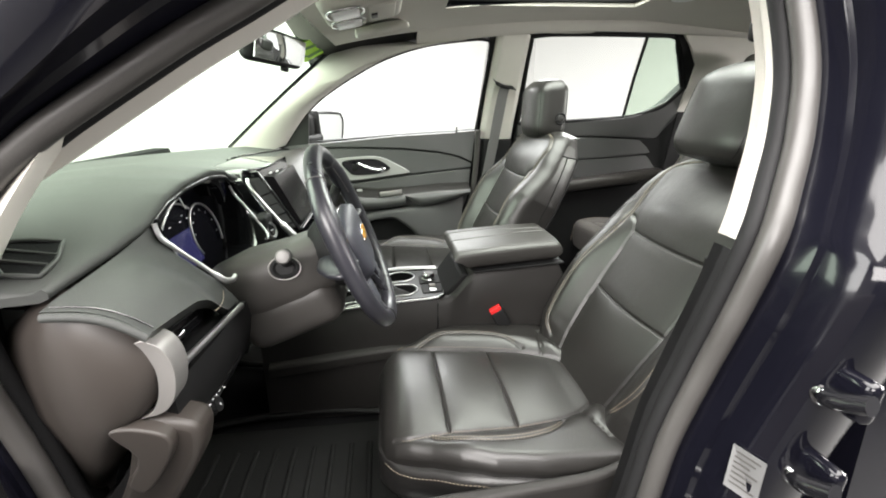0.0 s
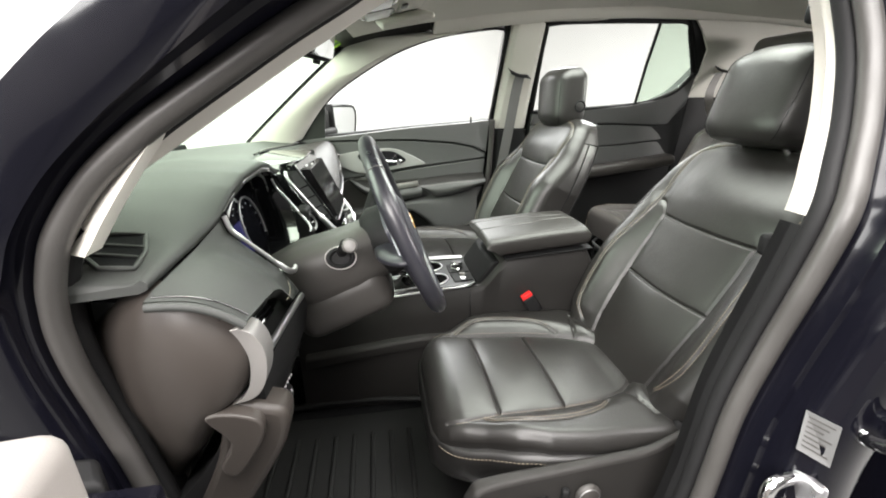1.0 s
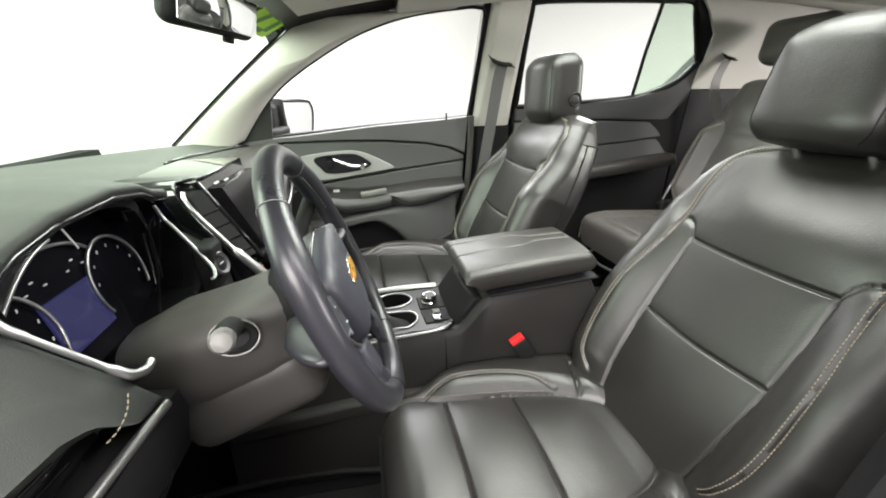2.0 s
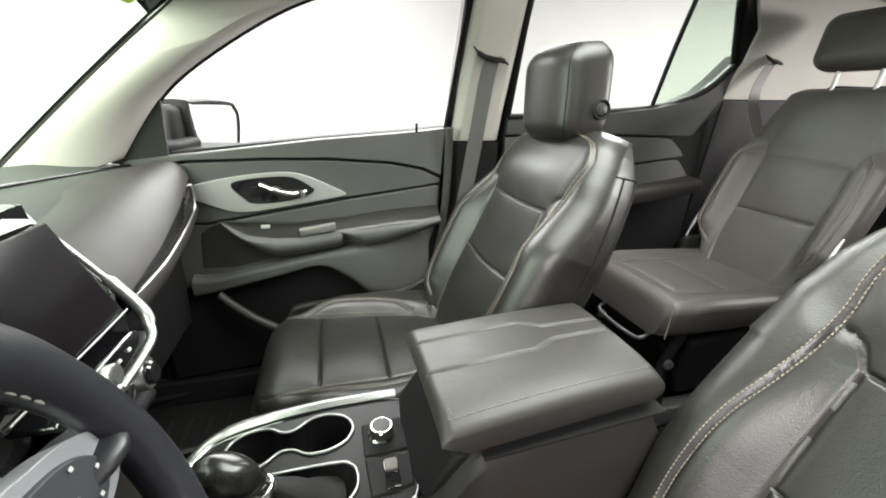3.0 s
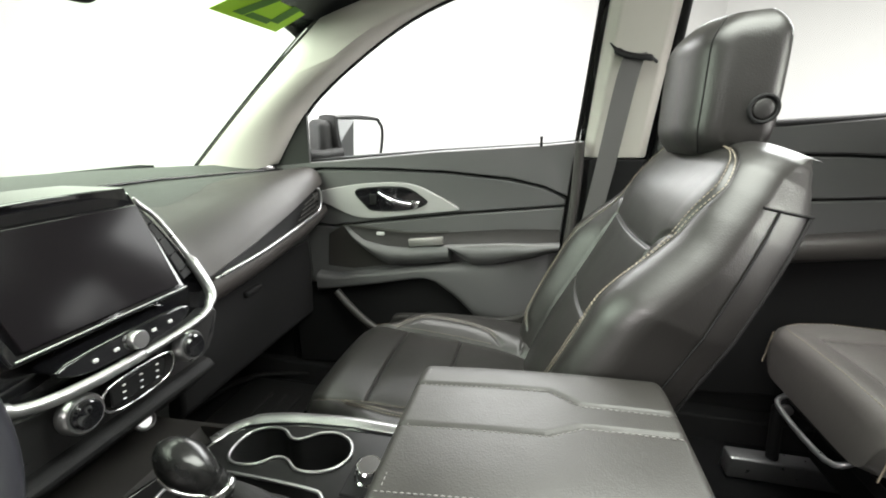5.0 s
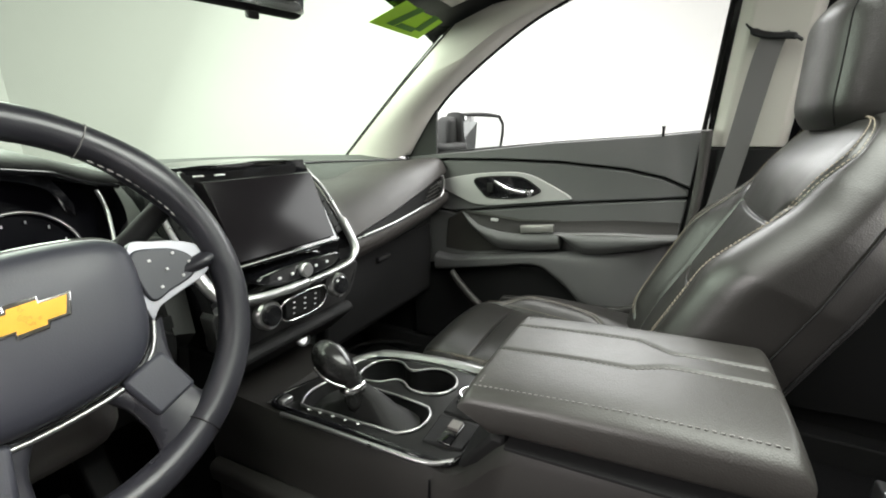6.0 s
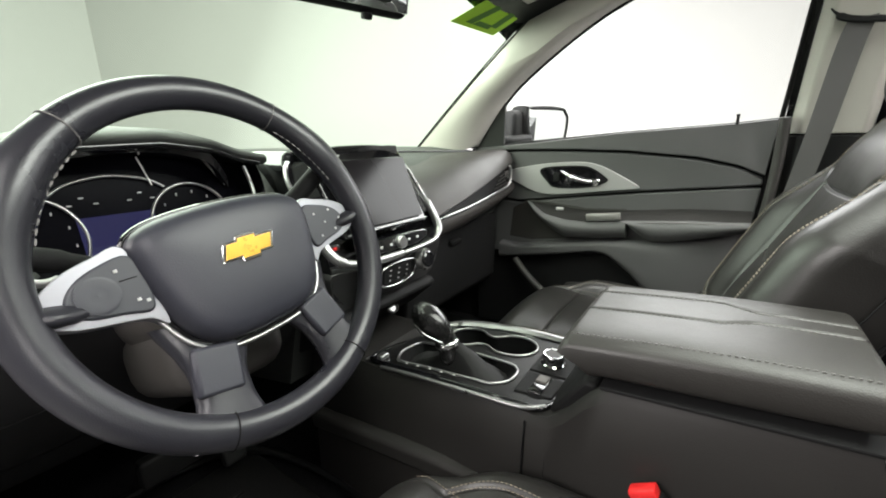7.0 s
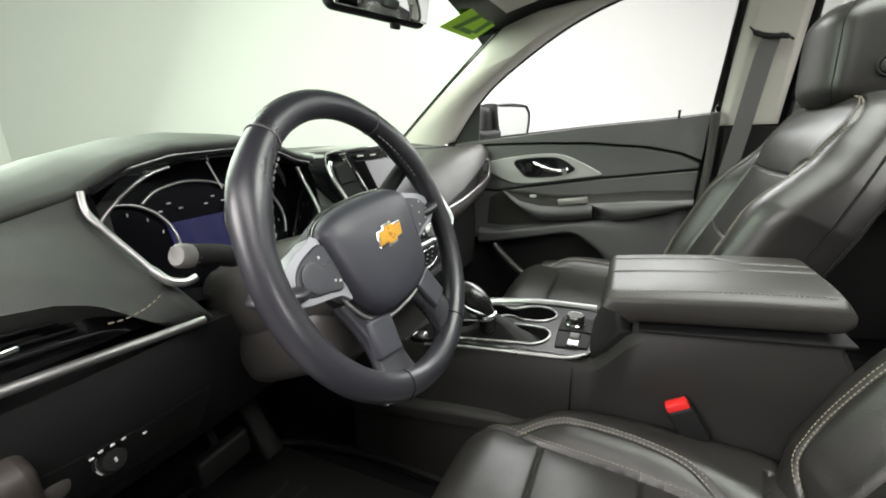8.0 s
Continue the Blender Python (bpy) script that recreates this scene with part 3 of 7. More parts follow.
door = thing("front_car_door", "closed front passenger door with dark vinyl panel and silver trim", "car door", at=(0.06, 0.8, 0.5))
door_pane(FRONT_WIN, 1, SIDEGLASS, door)
door_frame(FRONT_WIN, 1, door, 0.006)
part("door_shell", slab([(-0.40, 0.48), (-0.40, 1.19), (-0.36, 1.20), (0.112, 1.240), (0.398, 1.258), (0.498, 1.268), (0.485, 1.0), (0.44, 0.60), (0.38, 0.48)], lambda x, z, d: V((x, base_f(x, z) + 0.10 - d, z)), 0.085), HARDPLASTIC, door, "dark door shell", smooth=30, bevel=0.004)
plate("upper_panel", [(-0.365, 1.168), (-0.365, 1.192), (-0.161, 1.209), (0.112, 1.236), (0.398, 1.255), (0.492, 1.264), (0.480, 1.118), (0.418, 1.145), (0.321, 1.166), (0.138, 1.183), (-0.031, 1.188), (-0.228, 1.187)], base_f, 0.020, DOORPAD, door, "dark grey vinyl upper door panel", bevel=0.003, back=0.02)
plate("insert_panel", [(-0.36, 1.160), (-0.228, 1.181), (-0.031, 1.181), (0.138, 1.176), (0.321, 1.159), (0.418, 1.138), (0.478, 1.110), (0.478, 1.091), (0.30, 1.073), (0.179, 1.061), (-0.088, 1.028), (-0.20, 1.012), (-0.36, 1.03)], base_f, 0.010, DOORPAD, door, bevel=0.005, back=0.02)
plate("middle_panel", [(-0.36, 1.024), (-0.20, 1.006), (-0.088, 1.022), (0.179, 1.055), (0.478, 1.085), (0.468, 0.95), (0.44, 0.88), (0.1, 0.85), (-0.30, 0.82), (-0.37, 0.90)], base_f, 0.006, DOORPAD, door, bevel=0.005, back=0.02)
plate("lower_panel", [(-0.37, 0.81), (-0.2, 0.83), (0.1, 0.85), (0.44, 0.87), (0.43, 0.64), (0.38, 0.52), (-0.37, 0.52)], base_f, 0.004, HARDPLASTIC, door, "black lower door panel", bevel=0.006, back=0.02)
TRIM = [(-0.268, 1.098), (-0.244, 1.116), (-0.13, 1.139), (-0.007, 1.148), (0.055, 1.140), (0.105, 1.118), (0.150, 1.094), (0.176, 1.078), (0.172, 1.070), (0.103, 1.061), (-0.044, 1.043), (-0.100, 1.040), (-0.141, 1.046), (-0.19, 1.067), (-0.235, 1.088)]
plate("trim_plate", TRIM, base_f, 0.020, DOORSILVER, door, "satin silver door trim", per=4, bevel=0.004, back=0.005)
RECESS = [(-0.125, 1.118), (-0.085, 1.130), (0.00, 1.134), (0.04, 1.127), (0.078, 1.102), (0.084, 1.090), (0.045, 1.074), (-0.02, 1.066), (-0.077, 1.067), (-0.098, 1.082)]
plate("handle_cup", RECESS, base_f, 0.0225, PIANO, door, "black door handle cup", per=4, bevel=0.002, back=-0.015)
part("handle_rim", tube(smooth_path([V((x, base_f(x, z) - 0.021, z)) for x, z in RECESS], 5, True), 0.003, 6, True), HARDPLASTIC, door)
part("handle_lever", tube(smooth_path([V((x, base_f(x, z) - o, z)) for x, z, o in ((-0.055, 1.118, 0.026), (-0.03, 1.107, 0.034), (0.0, 1.094, 0.038), (0.035, 1.088, 0.036), (0.066, 1.092, 0.026))], 5), [0.005] * 6 + [0.0075] * 10 + [0.006] * 5, 8, flat=0.8), CHROME, door, "chrome inner door handle", smooth=80)
part("lock_button", rbox(-0.07, base_f(-0.07, 1) - 0.026, 1.098, 0.022, 0.006, 0.030, 0.002), HARDPLASTIC, door)
part("handle_knob", lathe([(0.010, 0), (0.012, 0.004), (0.009, 0.012), (0.0, 0.013)], pose(0.052, base_f(0, 1) - 0.022, 1.086, 90)), CHROME, door)


# no hollow here: a flat plate whose darker colour stands for the recess's shade
SHADE_PLATE = [(-0.225, 0.985), (-0.175, 1.016), (-0.10, 1.014), (0.03, 1.000), (0.15, 1.006), (0.15, 0.90), (-0.03, 0.89), (-0.15, 0.874), (-0.235, 0.880)]
plate("pull_shade_plate", SHADE_PLATE, base_f, 0.0075, GREYPLASTIC, door, "flat plate darkened for the shaded recess behind the pull grip", bevel=0.004, back=0.01)


def shelf(name, x0, x1, back_z, edge_z, low_z, reach, label):
    """A padded shelf on the door: a dark top from the panel to its rounded front edge, and a face below it."""
    def prof_at(x):
        y0 = base_f(x, 1) + 0.004
        zb, ze, zl = table(back_z, x)[0], table(edge_z, x)[0], table(low_z, x)[0]
        out = table(reach, x)[0]
        return y0, y0 - out, zb, ze, zl
    def top_fn(u, v):
        y0, y1, zb, ze, zl = prof_at(lerp(x0, x1, u))
        return V((lerp(x0, x1, u), lerp(y0, y1 + 0.006, v), lerp(zb, ze + 0.004, v) + 0.003 * math.sin(math.pi * v)))
    def face_fn(u, v):
        y0, y1, zb, ze, zl = prof_at(lerp(x0, x1, u))
        bulge = 0.008 * math.sin(math.pi * min(1.0, v * 1.15)) + 0.006 * (1 - (1 - v) ** 6) - 0.014 * v ** 5
        return V((lerp(x0, x1, u), y1 + 0.006 - bulge, lerp(ze + 0.003, zl, v)))
    part(name + "_top", sheet(top_fn, 30, 8, back=lambda u, v: top_fn(u, v) + V((0, 0.003, -0.010))), BINPLASTIC, door, "black soft " + label + " top", smooth=60)
    part(name, sheet(face_fn, 30, 14, back=lambda u, v: V((face_fn(u, v).x, base_f(face_fn(u, v).x, 1) + 0.010, lerp(face_fn(u, v).z, table(low_z, face_fn(u, v).x)[0], 0.2)))), DOORPAD, door, "padded door " + label, smooth=60)


ARM_Z = [(0.15, 0.972), (0.32, 0.988), (0.465, 0.994)]
shelf("armrest", 0.152, 0.466, [(0.15, 1.004), (0.315, 1.018), (0.465, 1.021)], ARM_Z, [(0.15, 0.966), (0.163, 0.958), (0.196, 0.935), (0.228, 0.917), (0.285, 0.923), (0.43, 0.960), (0.466, 0.968)], [(0.15, 0.058), (0.19, 0.066), (0.40, 0.085), (0.466, 0.075)], "armrest")
shelf("pull_grip", -0.170, 0.158, [(-0.17, 1.012), (-0.08, 1.012), (0.02, 1.0), (0.158, 1.004)], [(-0.17, 1.010), (-0.146, 1.002), (-0.103, 0.975), (-0.029, 0.960), (0.033, 0.958), (0.158, 0.973)], [(-0.17, 1.005), (-0.125, 0.961), (-0.06, 0.918), (-0.029, 0.904), (0.084, 0.910), (0.158, 0.921)], [(-0.17, 0.010), (-0.14, 0.036), (-0.08, 0.052), (0.158, 0.060)], "pull grip")
part("armrest_seam", tube([V((x, base_f(x, 1) - table([(0.15, 0.058), (0.19, 0.066), (0.40, 0.085), (0.466, 0.075)], x)[0] + 0.003, table(ARM_Z, x)[0] - 0.002)) for x in np.linspace(0.165, 0.460, 24)], 0.0011, 5), GREYTHREAD, door, smooth=80)
part("switch_plate", rbox(0, 0, 0, 0.103, 0.016, 0.023, 0.003, 2, Matrix.Translation((0.090, 0.716, 0.9815)) @ pose(0, 0, 0, 0, -7)), SILVERPAINT, door, "grey window switch")
part("lock_switch", rbox(-0.055, 0.732, 0.994, 0.024, 0.010, 0.010, 0.002), ICON, door)


def ledge_fn(u, v):
    x = lerp(-0.26, 0.44, u)
    top = table([(-0.26, 0.866), (-0.20, 0.858), (-0.028, 0.884), (0.188, 0.916), (0.44, 0.952)], x)[0]
    bot = table([(-0.26, 0.800), (-0.05, 0.836), (0.064, 0.860), (0.106, 0.855), (0.176, 0.798), (0.23, 0.735), (0.32, 0.70), (0.44, 0.68)], x)[0]
    q = max(0.0, 1 - abs(2 * v - 1) ** 5) ** 0.5
    return V((x, base_f(x, 1) - 0.004 - table([(-0.27, 0.035), (0.1, 0.045), (0.3, 0.035), (0.44, 0.010)], x)[0] * q, lerp(bot, top, v)))


part("ledge", sheet(ledge_fn, 30, 14, back=lambda u, v: V((ledge_fn(u, v).x, base_f(ledge_fn(u, v).x, 1) + 0.02, ledge_fn(u, v).z))), DOORPAD, door, smooth=60)
part("pocket_lip", tube(smooth_path([V((-0.200, 0.705, 0.806)), V((-0.154, 0.698, 0.760)), V((-0.090, 0.698, 0.705)), V((0.0, 0.70, 0.655)), V((0.15, 0.715, 0.64)), V((0.40, 0.74, 0.64))], 6), 0.012, 8, flat=0.5), GREYPLASTIC, door, smooth=80)
part("lock_pin", tube([V((0.40, 0.775, 1.252)), V((0.40, 0.772, 1.27)), V((0.40, 0.77, 1.278))], [0.004, 0.0035, 0.005], 8), HARDPLASTIC, door)
part("front_edge_seal", tube(smooth_path([S(1, x, z, -0.03) for x, z in ((0.498, 1.266), (0.50, 1.15), (0.492, 1.0), (0.47, 0.85), (0.44, 0.66), (0.40, 0.52))], 5), 0.013, 8), RUBBER, door, smooth=80)
part("sail_panel", slab([(-0.385, 1.19), (-0.335, 1.30), (-0.245, 1.345), (-0.262, 1.20)], lambda x, z, d: S(1, x, z, -d), 0.012), DASH, door, "dark grey mirror sail panel", smooth=30, bevel=0.002)

# exterior mirror, its glass turned to the driver
wm = thing("wing_mirror", "black exterior side mirror on the passenger door", "car mirror", at=(-0.2, 0.92, 1.2))
MM = Matrix.Translation((-0.190, 0.930, 1.262)) @ pose(0, 0, 0, 0, 3, -33)
GLASS = [(-0.086, 0.056), (-0.070, 0.062), (0.050, 0.060), (0.068, 0.050), (0.080, 0.026), (0.074, -0.040), (0.060, -0.056), (-0.048, -0.064), (-0.066, -0.054)]


def mirror_ring(grow, x, dy=0.0):
    """The mirror's outline, grown by grow metres, at depth x."""
    out = []
    for p in smooth_path([(y, z, 0) for y, z in GLASS], 5, True):
        r = math.hypot(p.x, p.y)
        out.append(MM @ V((x, p.x * (1 + grow / r) + dy, p.y * (1 + grow / r))))
    return out


part("housing", loft([mirror_ring(g, x, dy) for g, x, dy in ((-0.075, -0.130, -0.020), (-0.045, -0.126, -0.018), (-0.012, -0.108, -0.014), (0.008, -0.075, -0.010), (0.016, -0.035, -0.006), (0.016, 0.004, -0.004), (0.012, 0.012, -0.002), (0.006, 0.012, 0.0), (0.003, 0.002, 0.0))]), MATRUBBER, wm, "black mirror housing", smooth=50)
part("mirror_glass", loft([mirror_ring(0.002, 0.000), mirror_ring(0.002, 0.006), mirror_ring(0.0, 0.0075)]), MIRROR, wm, "clear mirror glass", smooth=20)
part("inner_cover", rbox(-0.045, -0.118, -0.004, 0.085, 0.052, 0.128, 0.020, 4, MM), MATRUBBER, wm, smooth=60)
part("foot", tube([V((-0.30, 0.74, 1.215)), V((-0.27, 0.80, 1.21)), V((-0.24, 0.87, 1.215))], [0.03, 0.028, 0.03], 12, flat=0.7), MATRUBBER, wm, smooth=80)

# rear passenger door
rdoor = thing("rear_car_door", "closed rear passenger door with dark vinyl panel", "car door", at=(1.05, 0.8, 0.5))


def rbase(x, z):
    return 0.772 - 0.02 * (x - 0.7) - 0.35 * max(0.0, z - 1.27)


part("door_shell", slab([(0.685, 0.5), (0.685, 1.30), (0.95, 1.312), (1.19, 1.325), (1.30, 1.350), (1.375, 1.384), (1.415, 1.426), (1.47, 1.50), (1.47, 0.9), (1.36, 0.62), (1.2, 0.5)], lambda x, z, d: V((x, rbase(x, z) + 0.07 - d, z)), 0.06), HARDPLASTIC, rdoor, smooth=30, bevel=0.004)
plate("upper_panel", [(0.69, 1.295), (0.95, 1.308), (1.19, 1.330), (1.30, 1.352), (1.375, 1.386), (1.415, 1.428), (1.462, 1.490), (1.465, 1.24), (1.35, 1.235), (1.1, 1.243), (0.69, 1.243)], rbase, 0.016, DOORPAD, rdoor, bevel=0.005, back=0.02)
plate("insert_panel", [(0.69, 1.236), (1.1, 1.236), (1.35, 1.228), (1.44, 1.212), (1.462, 1.19), (1.458, 1.172), (1.2, 1.145), (0.69, 1.11)], rbase, 0.008, DOORPAD, rdoor, bevel=0.004, back=0.02)
plate("middle_panel", [(0.69, 1.104), (1.2, 1.139), (1.455, 1.165), (1.45, 1.06), (1.2, 1.03), (0.69, 1.0)], rbase, 0.005, DOORPAD, rdoor, bevel=0.004, back=0.02)
part("armrest", rbox(1.16, 0.725, 1.035, 0.56, 0.09, 0.055, 0.024, 4, Matrix.Translation((1.16, 0.725, 1.035)) @ pose(0, 0, 0, 0, -7) @ Matrix.Translation((-1.16, -0.725, -1.035))), PADBROWN, rdoor, smooth=60)
part("handle", rbox(0.93, 0.745, 1.155, 0.10, 0.02, 0.02, 0.008), CHROME, rdoor)
plate("lower_panel", [(0.69, 0.99), (1.2, 1.02), (1.45, 1.05), (1.44, 0.85), (1.30, 0.60), (0.69, 0.55)], rbase, 0.012, HARDPLASTIC, rdoor, bevel=0.006, back=0.02)
door_pane(REAR_WIN, 1, SIDEGLASS, rdoor)
door_frame(REAR_WIN[:8], 1, rdoor)
part("belt_seal", tube(smooth_path([S(1, x, z - 0.004, -0.012) for x, z in [(0.69, 1.302)] + REAR_WIN[:6:-1]], 6), 0.011, 8), HARDPLASTIC, rdoor, "black seal along the window's foot", smooth=80)
qg = part("quarter_tint", loft([[S(1, x, z, 0.002) for x, z in [(1.205, 1.335), (1.175, 1.66), (1.29, 1.658), (1.335, 1.61), (1.435, 1.470), (1.415, 1.432), (1.375, 1.390), (1.30, 1.356)]], [S(1, x, z, 0.005) for x, z in [(1.205, 1.335), (1.175, 1.66), (1.29, 1.658), (1.335, 1.61), (1.435, 1.470), (1.415, 1.432), (1.375, 1.390), (1.30, 1.356)]]]), REARGLASS, rdoor, "greenish fixed quarter pane", smooth=0)
qg.visible_shadow = False
part("divider_bar", tube([S(1, 1.205, 1.33, -0.004), S(1, 1.18, 1.50, -0.004), S(1, 1.165, 1.66, -0.004)], 0.012, 8, flat=0.6), HARDPLASTIC, rdoor, smooth=80)
part("rear_frame", loft([[S(1, x, z, -0.02), S(1, x + 0.065, z + dz, -0.02), S(1, x + 0.065, z + dz, 0.01), S(1, x, z, 0.01)] for x, z, dz in ((1.285, 1.668, 0.0), (1.34, 1.61, 0.015), (1.395, 1.535, 0.01), (1.448, 1.458, 0.0), (1.45, 1.38, 0.0), (1.45, 1.22, 0.0))]), HARDPLASTIC, rdoor, smooth=50, bevel=0.005)

# open driver's door, swung out on its front hinge
ddoor = thing("driver_car_door", "open driver's door with dark grey inner panel", "car door", at=(-0.42, -0.93, 0.5))
DM = Matrix.Translation((-0.307, -0.925, 0)) @ pose(0, 0, 0, 0, 0, -84)
part("door_shell", rbox(0.52, -0.10, 0.78, 1.02, 0.10, 0.72, 0.03, 4, DM), PAINT, ddoor, "glossy black outer door")
part("inner_panel", rbox(0.51, -0.005, 0.79, 0.98, 0.10, 0.72, 0.018, 4, DM), BEIGEGREY, ddoor, "grey inner door panel")
part("hinge", rbox(-0.365, -0.885, 0.95, 0.16, 0.10, 0.06, 0.008), PAINT, ddoor)
part("hinge", rbox(-0.365, -0.885, 0.62, 0.16, 0.10, 0.06, 0.008), PAINT, ddoor)

# ---- seats ----
def seam_depth(a, s, seams, depth=0.0056, width=0.0030):
    """How far the cover is drawn in at (a, s) by seams, each a line of (a, s) points."""
    d = np.full(a.shape, 9.0)
    for line in seams:
        for (a0, s0), (a1, s1) in zip(line, line[1:]):
            va, vs = a1 - a0, s1 - s0
            t = np.clip(((a - a0) * va + (s - s0) * vs) / (va * va + vs * vs + 1e-12), 0, 1)
            d = np.minimum(d, np.hypot(a - a0 - t * va, s - s0 - t * vs))
    return depth * (np.exp(-((d / width) ** 2)) + 0.30 * np.exp(-((d / (width * 5)) ** 2)))


def curve2(points, per=8):
    return [(p.x, p.y) for p in smooth_path([(a, s, 0) for a, s in points], per)]


def both(line):
    return [line, [(-a, s) for a, s in line]]


def pad(place, rows, wide, height, under, seams, nf=150, nb=26):
    """An upholstered pad: a stack of sections. place(a, s, h): its local frame. wide(s), height(a, s) of the cover, under(s) of its back."""
    rings = []
    for s in rows:
        w = wide(s)
        a = np.linspace(-w, w, nf)
        h = height(a, np.full(nf, s), w)
        h = h - seam_depth(a, np.full(nf, s), seams)
        ring = [place(a[k], s, h[k]) for k in range(nf)]
        b = under(s)
        lo = [place(w * q, s, lerp(h[0], b, 1 - (abs(q) ** 14))) for q in np.linspace(0.995, -0.995, nb)]
        rings.append(ring + lo)
    return loft(rings)


def roundoff(a, w, r):
    """Drop of a cover towards its edge of radius r."""
    q = np.clip((np.abs(a) - (w - r)) / r, 0, 1)
    return r * (1 - np.sqrt(1 - q * q * 0.985))


def ends(s, lo, hi, r):
    q = max(0.0, (lo + r - s) / r, (s - hi + r) / r)
    return r * (1 - math.sqrt(max(0.0, 1 - min(1.0, q) ** 2)))


def front_seat(label, cx, cy, zc, bx, bz, lean, H, head_at, out):
    """A front bucket seat. cx: front edge of the cushion; cy: its middle; zc: cushion height; bx, bz: foot of the
    backrest; lean: its tilt; H: its length; head_at: headrest middle (x, z); out: -1 or 1, the side of its door."""
    base = thing("bucket_seat", label, "car seat", "front seats", at=(cx + 0.3, cy, 0.47))

    # cushion: a flat middle panel between raised side bolsters that start behind the front edge
    L = 0.53
    def cw(s):
        return table([(0.0, 0.125), (0.012, 0.150), (0.03, 0.170), (0.06, 0.186), (0.10, 0.202), (0.15, 0.232), (0.21, 0.252), (0.30, 0.262), (0.44, 0.262), (0.53, 0.245)], s)[0]
    def edge_at(s):
        return table([(0.0, 0.11), (0.03, 0.150), (0.06, 0.160), (0.14, 0.150), (0.28, 0.144), (0.38, 0.128), (0.44, 0.106), (0.48, 0.075), (0.505, 0.03), (0.53, 0.0)], s)[0]
    def ch(a, s, w):
        s0 = np.atleast_1d(s)
        pe = np.array([edge_at(q) for q in s0])
        ramp = np.clip((s0 - 0.05) / 0.13, 0, 1)
        ramp = ramp * ramp * (3 - 2 * ramp)
        q = np.clip((np.abs(a) - pe) / 0.055, 0, 1)
        bol = 0.027 * np.sin(q * 1.5708) * ramp * np.clip((0.62 - s0) / 0.16, 0, 1)
        e = np.array([ends(q, 0.0, L, 0.070) for q in s0])
        crown = 0.010 * np.cos(np.clip(a / 0.16, -1, 1) * 1.57)
        puff = 0.004 * np.abs(np.sin(np.clip((s0 - 0.139) / 0.145, -0.9, 2.0) * 3.1416)) * np.clip(1 - (a / 0.14) ** 4, 0, 1)
        return zc - 0.060 * (s0 - 0.14) + bol + crown + puff - roundoff(a, w, 0.030) - e
    def cplace(a, s, h):
        return V((cx + s, cy + a, h))
    panel = curve2([(0.150, 0.03), (0.160, 0.06), (0.155, 0.10), (0.150, 0.14), (0.147, 0.21), (0.144, 0.28), (0.128, 0.38), (0.106, 0.44), (0.075, 0.48), (0.03, 0.503), (0, 0.506)])
    arc = curve2([(0.155, 0.095), (0.175, 0.122), (0.192, 0.165), (0.198, 0.22), (0.194, 0.285), (0.176, 0.345), (0.140, 0.385)])
    cross = [[(-0.150, 0.139), (0.150, 0.139)], [(-0.144, 0.284), (0.144, 0.284)]]
    tuck = [(0.112, 0.432), (0.16, 0.440), (0.205, 0.452)]
    rows = sorted(set(np.round(np.concatenate([np.linspace(0.0, 0.07, 22), np.linspace(0.07, L - 0.05, 110), np.linspace(L - 0.05, L, 14), 0.139 + np.linspace(-0.008, 0.008, 11), 0.284 + np.linspace(-0.008, 0.008, 11)]), 4)))
    part("cushion", pad(cplace, rows, cw, ch, lambda s: zc - 0.11, both(panel) + both(arc) + cross + both(tuck), nf=190), LEATHER, base, "black leather seat cushion with tan stitching", smooth=80)
    def on_c(a, s, lift=0.0010):
        return cplace(a, s, ch(np.array([a]), np.array([s]), cw(s))[0] + lift)
    for side in (-1, 1):
        for off in (-0.005, 0.005):
            line = [(side * (a + off * 0.9), s) for a, s in arc[3:-3]]
            part("stitching", dashes([on_c(a, s) for a, s in line], 0.0007, 0.0045, 0.002), STITCH, base, smooth=0)
        part("panel_stitching", dashes([on_c(side * (edge_at(s) + 0.006), s) for s in np.linspace(0.045, 0.36, 50)], 0.0006, 0.0045, 0.002), STITCH, base, smooth=0)
    # leather skirt below the bolsters, its seam and thread
    def skirt_w(s):
        return cw(max(s, 0.0)) + 0.003 + 0.006 * sstep(0.0, 0.1, s)
    def skirt_top(s):
        return zc - 0.052 + 0.040 * sstep(0.02, 0.20, s) - 0.045 * s
    sk = []
    for s in np.linspace(-0.003, L - 0.02, 40):
        w, top = skirt_w(s), skirt_top(s)
        sk.append([V((cx + s, cy + q * w, z)) for q, z in ((-0.93, zc - 0.135), (-0.98, zc - 0.115), (-1.015, zc - 0.07), (-1.015, top - 0.012), (-1.0, top), (-0.97, top + 0.004), (0.97, top + 0.004), (1.0, top), (1.015, top - 0.012), (1.015, zc - 0.07), (0.98, zc - 0.115), (0.93, zc - 0.135))])
    part("skirt", loft(sk), LEATHER_SIDE, base, "black vinyl cushion skirt", smooth=70)
    for side in (-1, 1):
        part("skirt_stitching", dashes([V((cx + s, cy + side * (skirt_w(s) * 1.012 + 0.0008), skirt_top(s) - 0.008)) for s in np.linspace(0.01, L - 0.04, 40)], 0.0008), STITCH, base, smooth=0)

    # backrest, leaning back
    tilt = radians(lean)
    deep = 0.166 if out < 0 else 0.144  # thickness of the backrest
    ux, uz = math.sin(tilt), math.cos(tilt)
    def bplace(a, s, h):
        return V((bx + s * ux - h * uz, cy + a, bz + s * uz + h * ux))
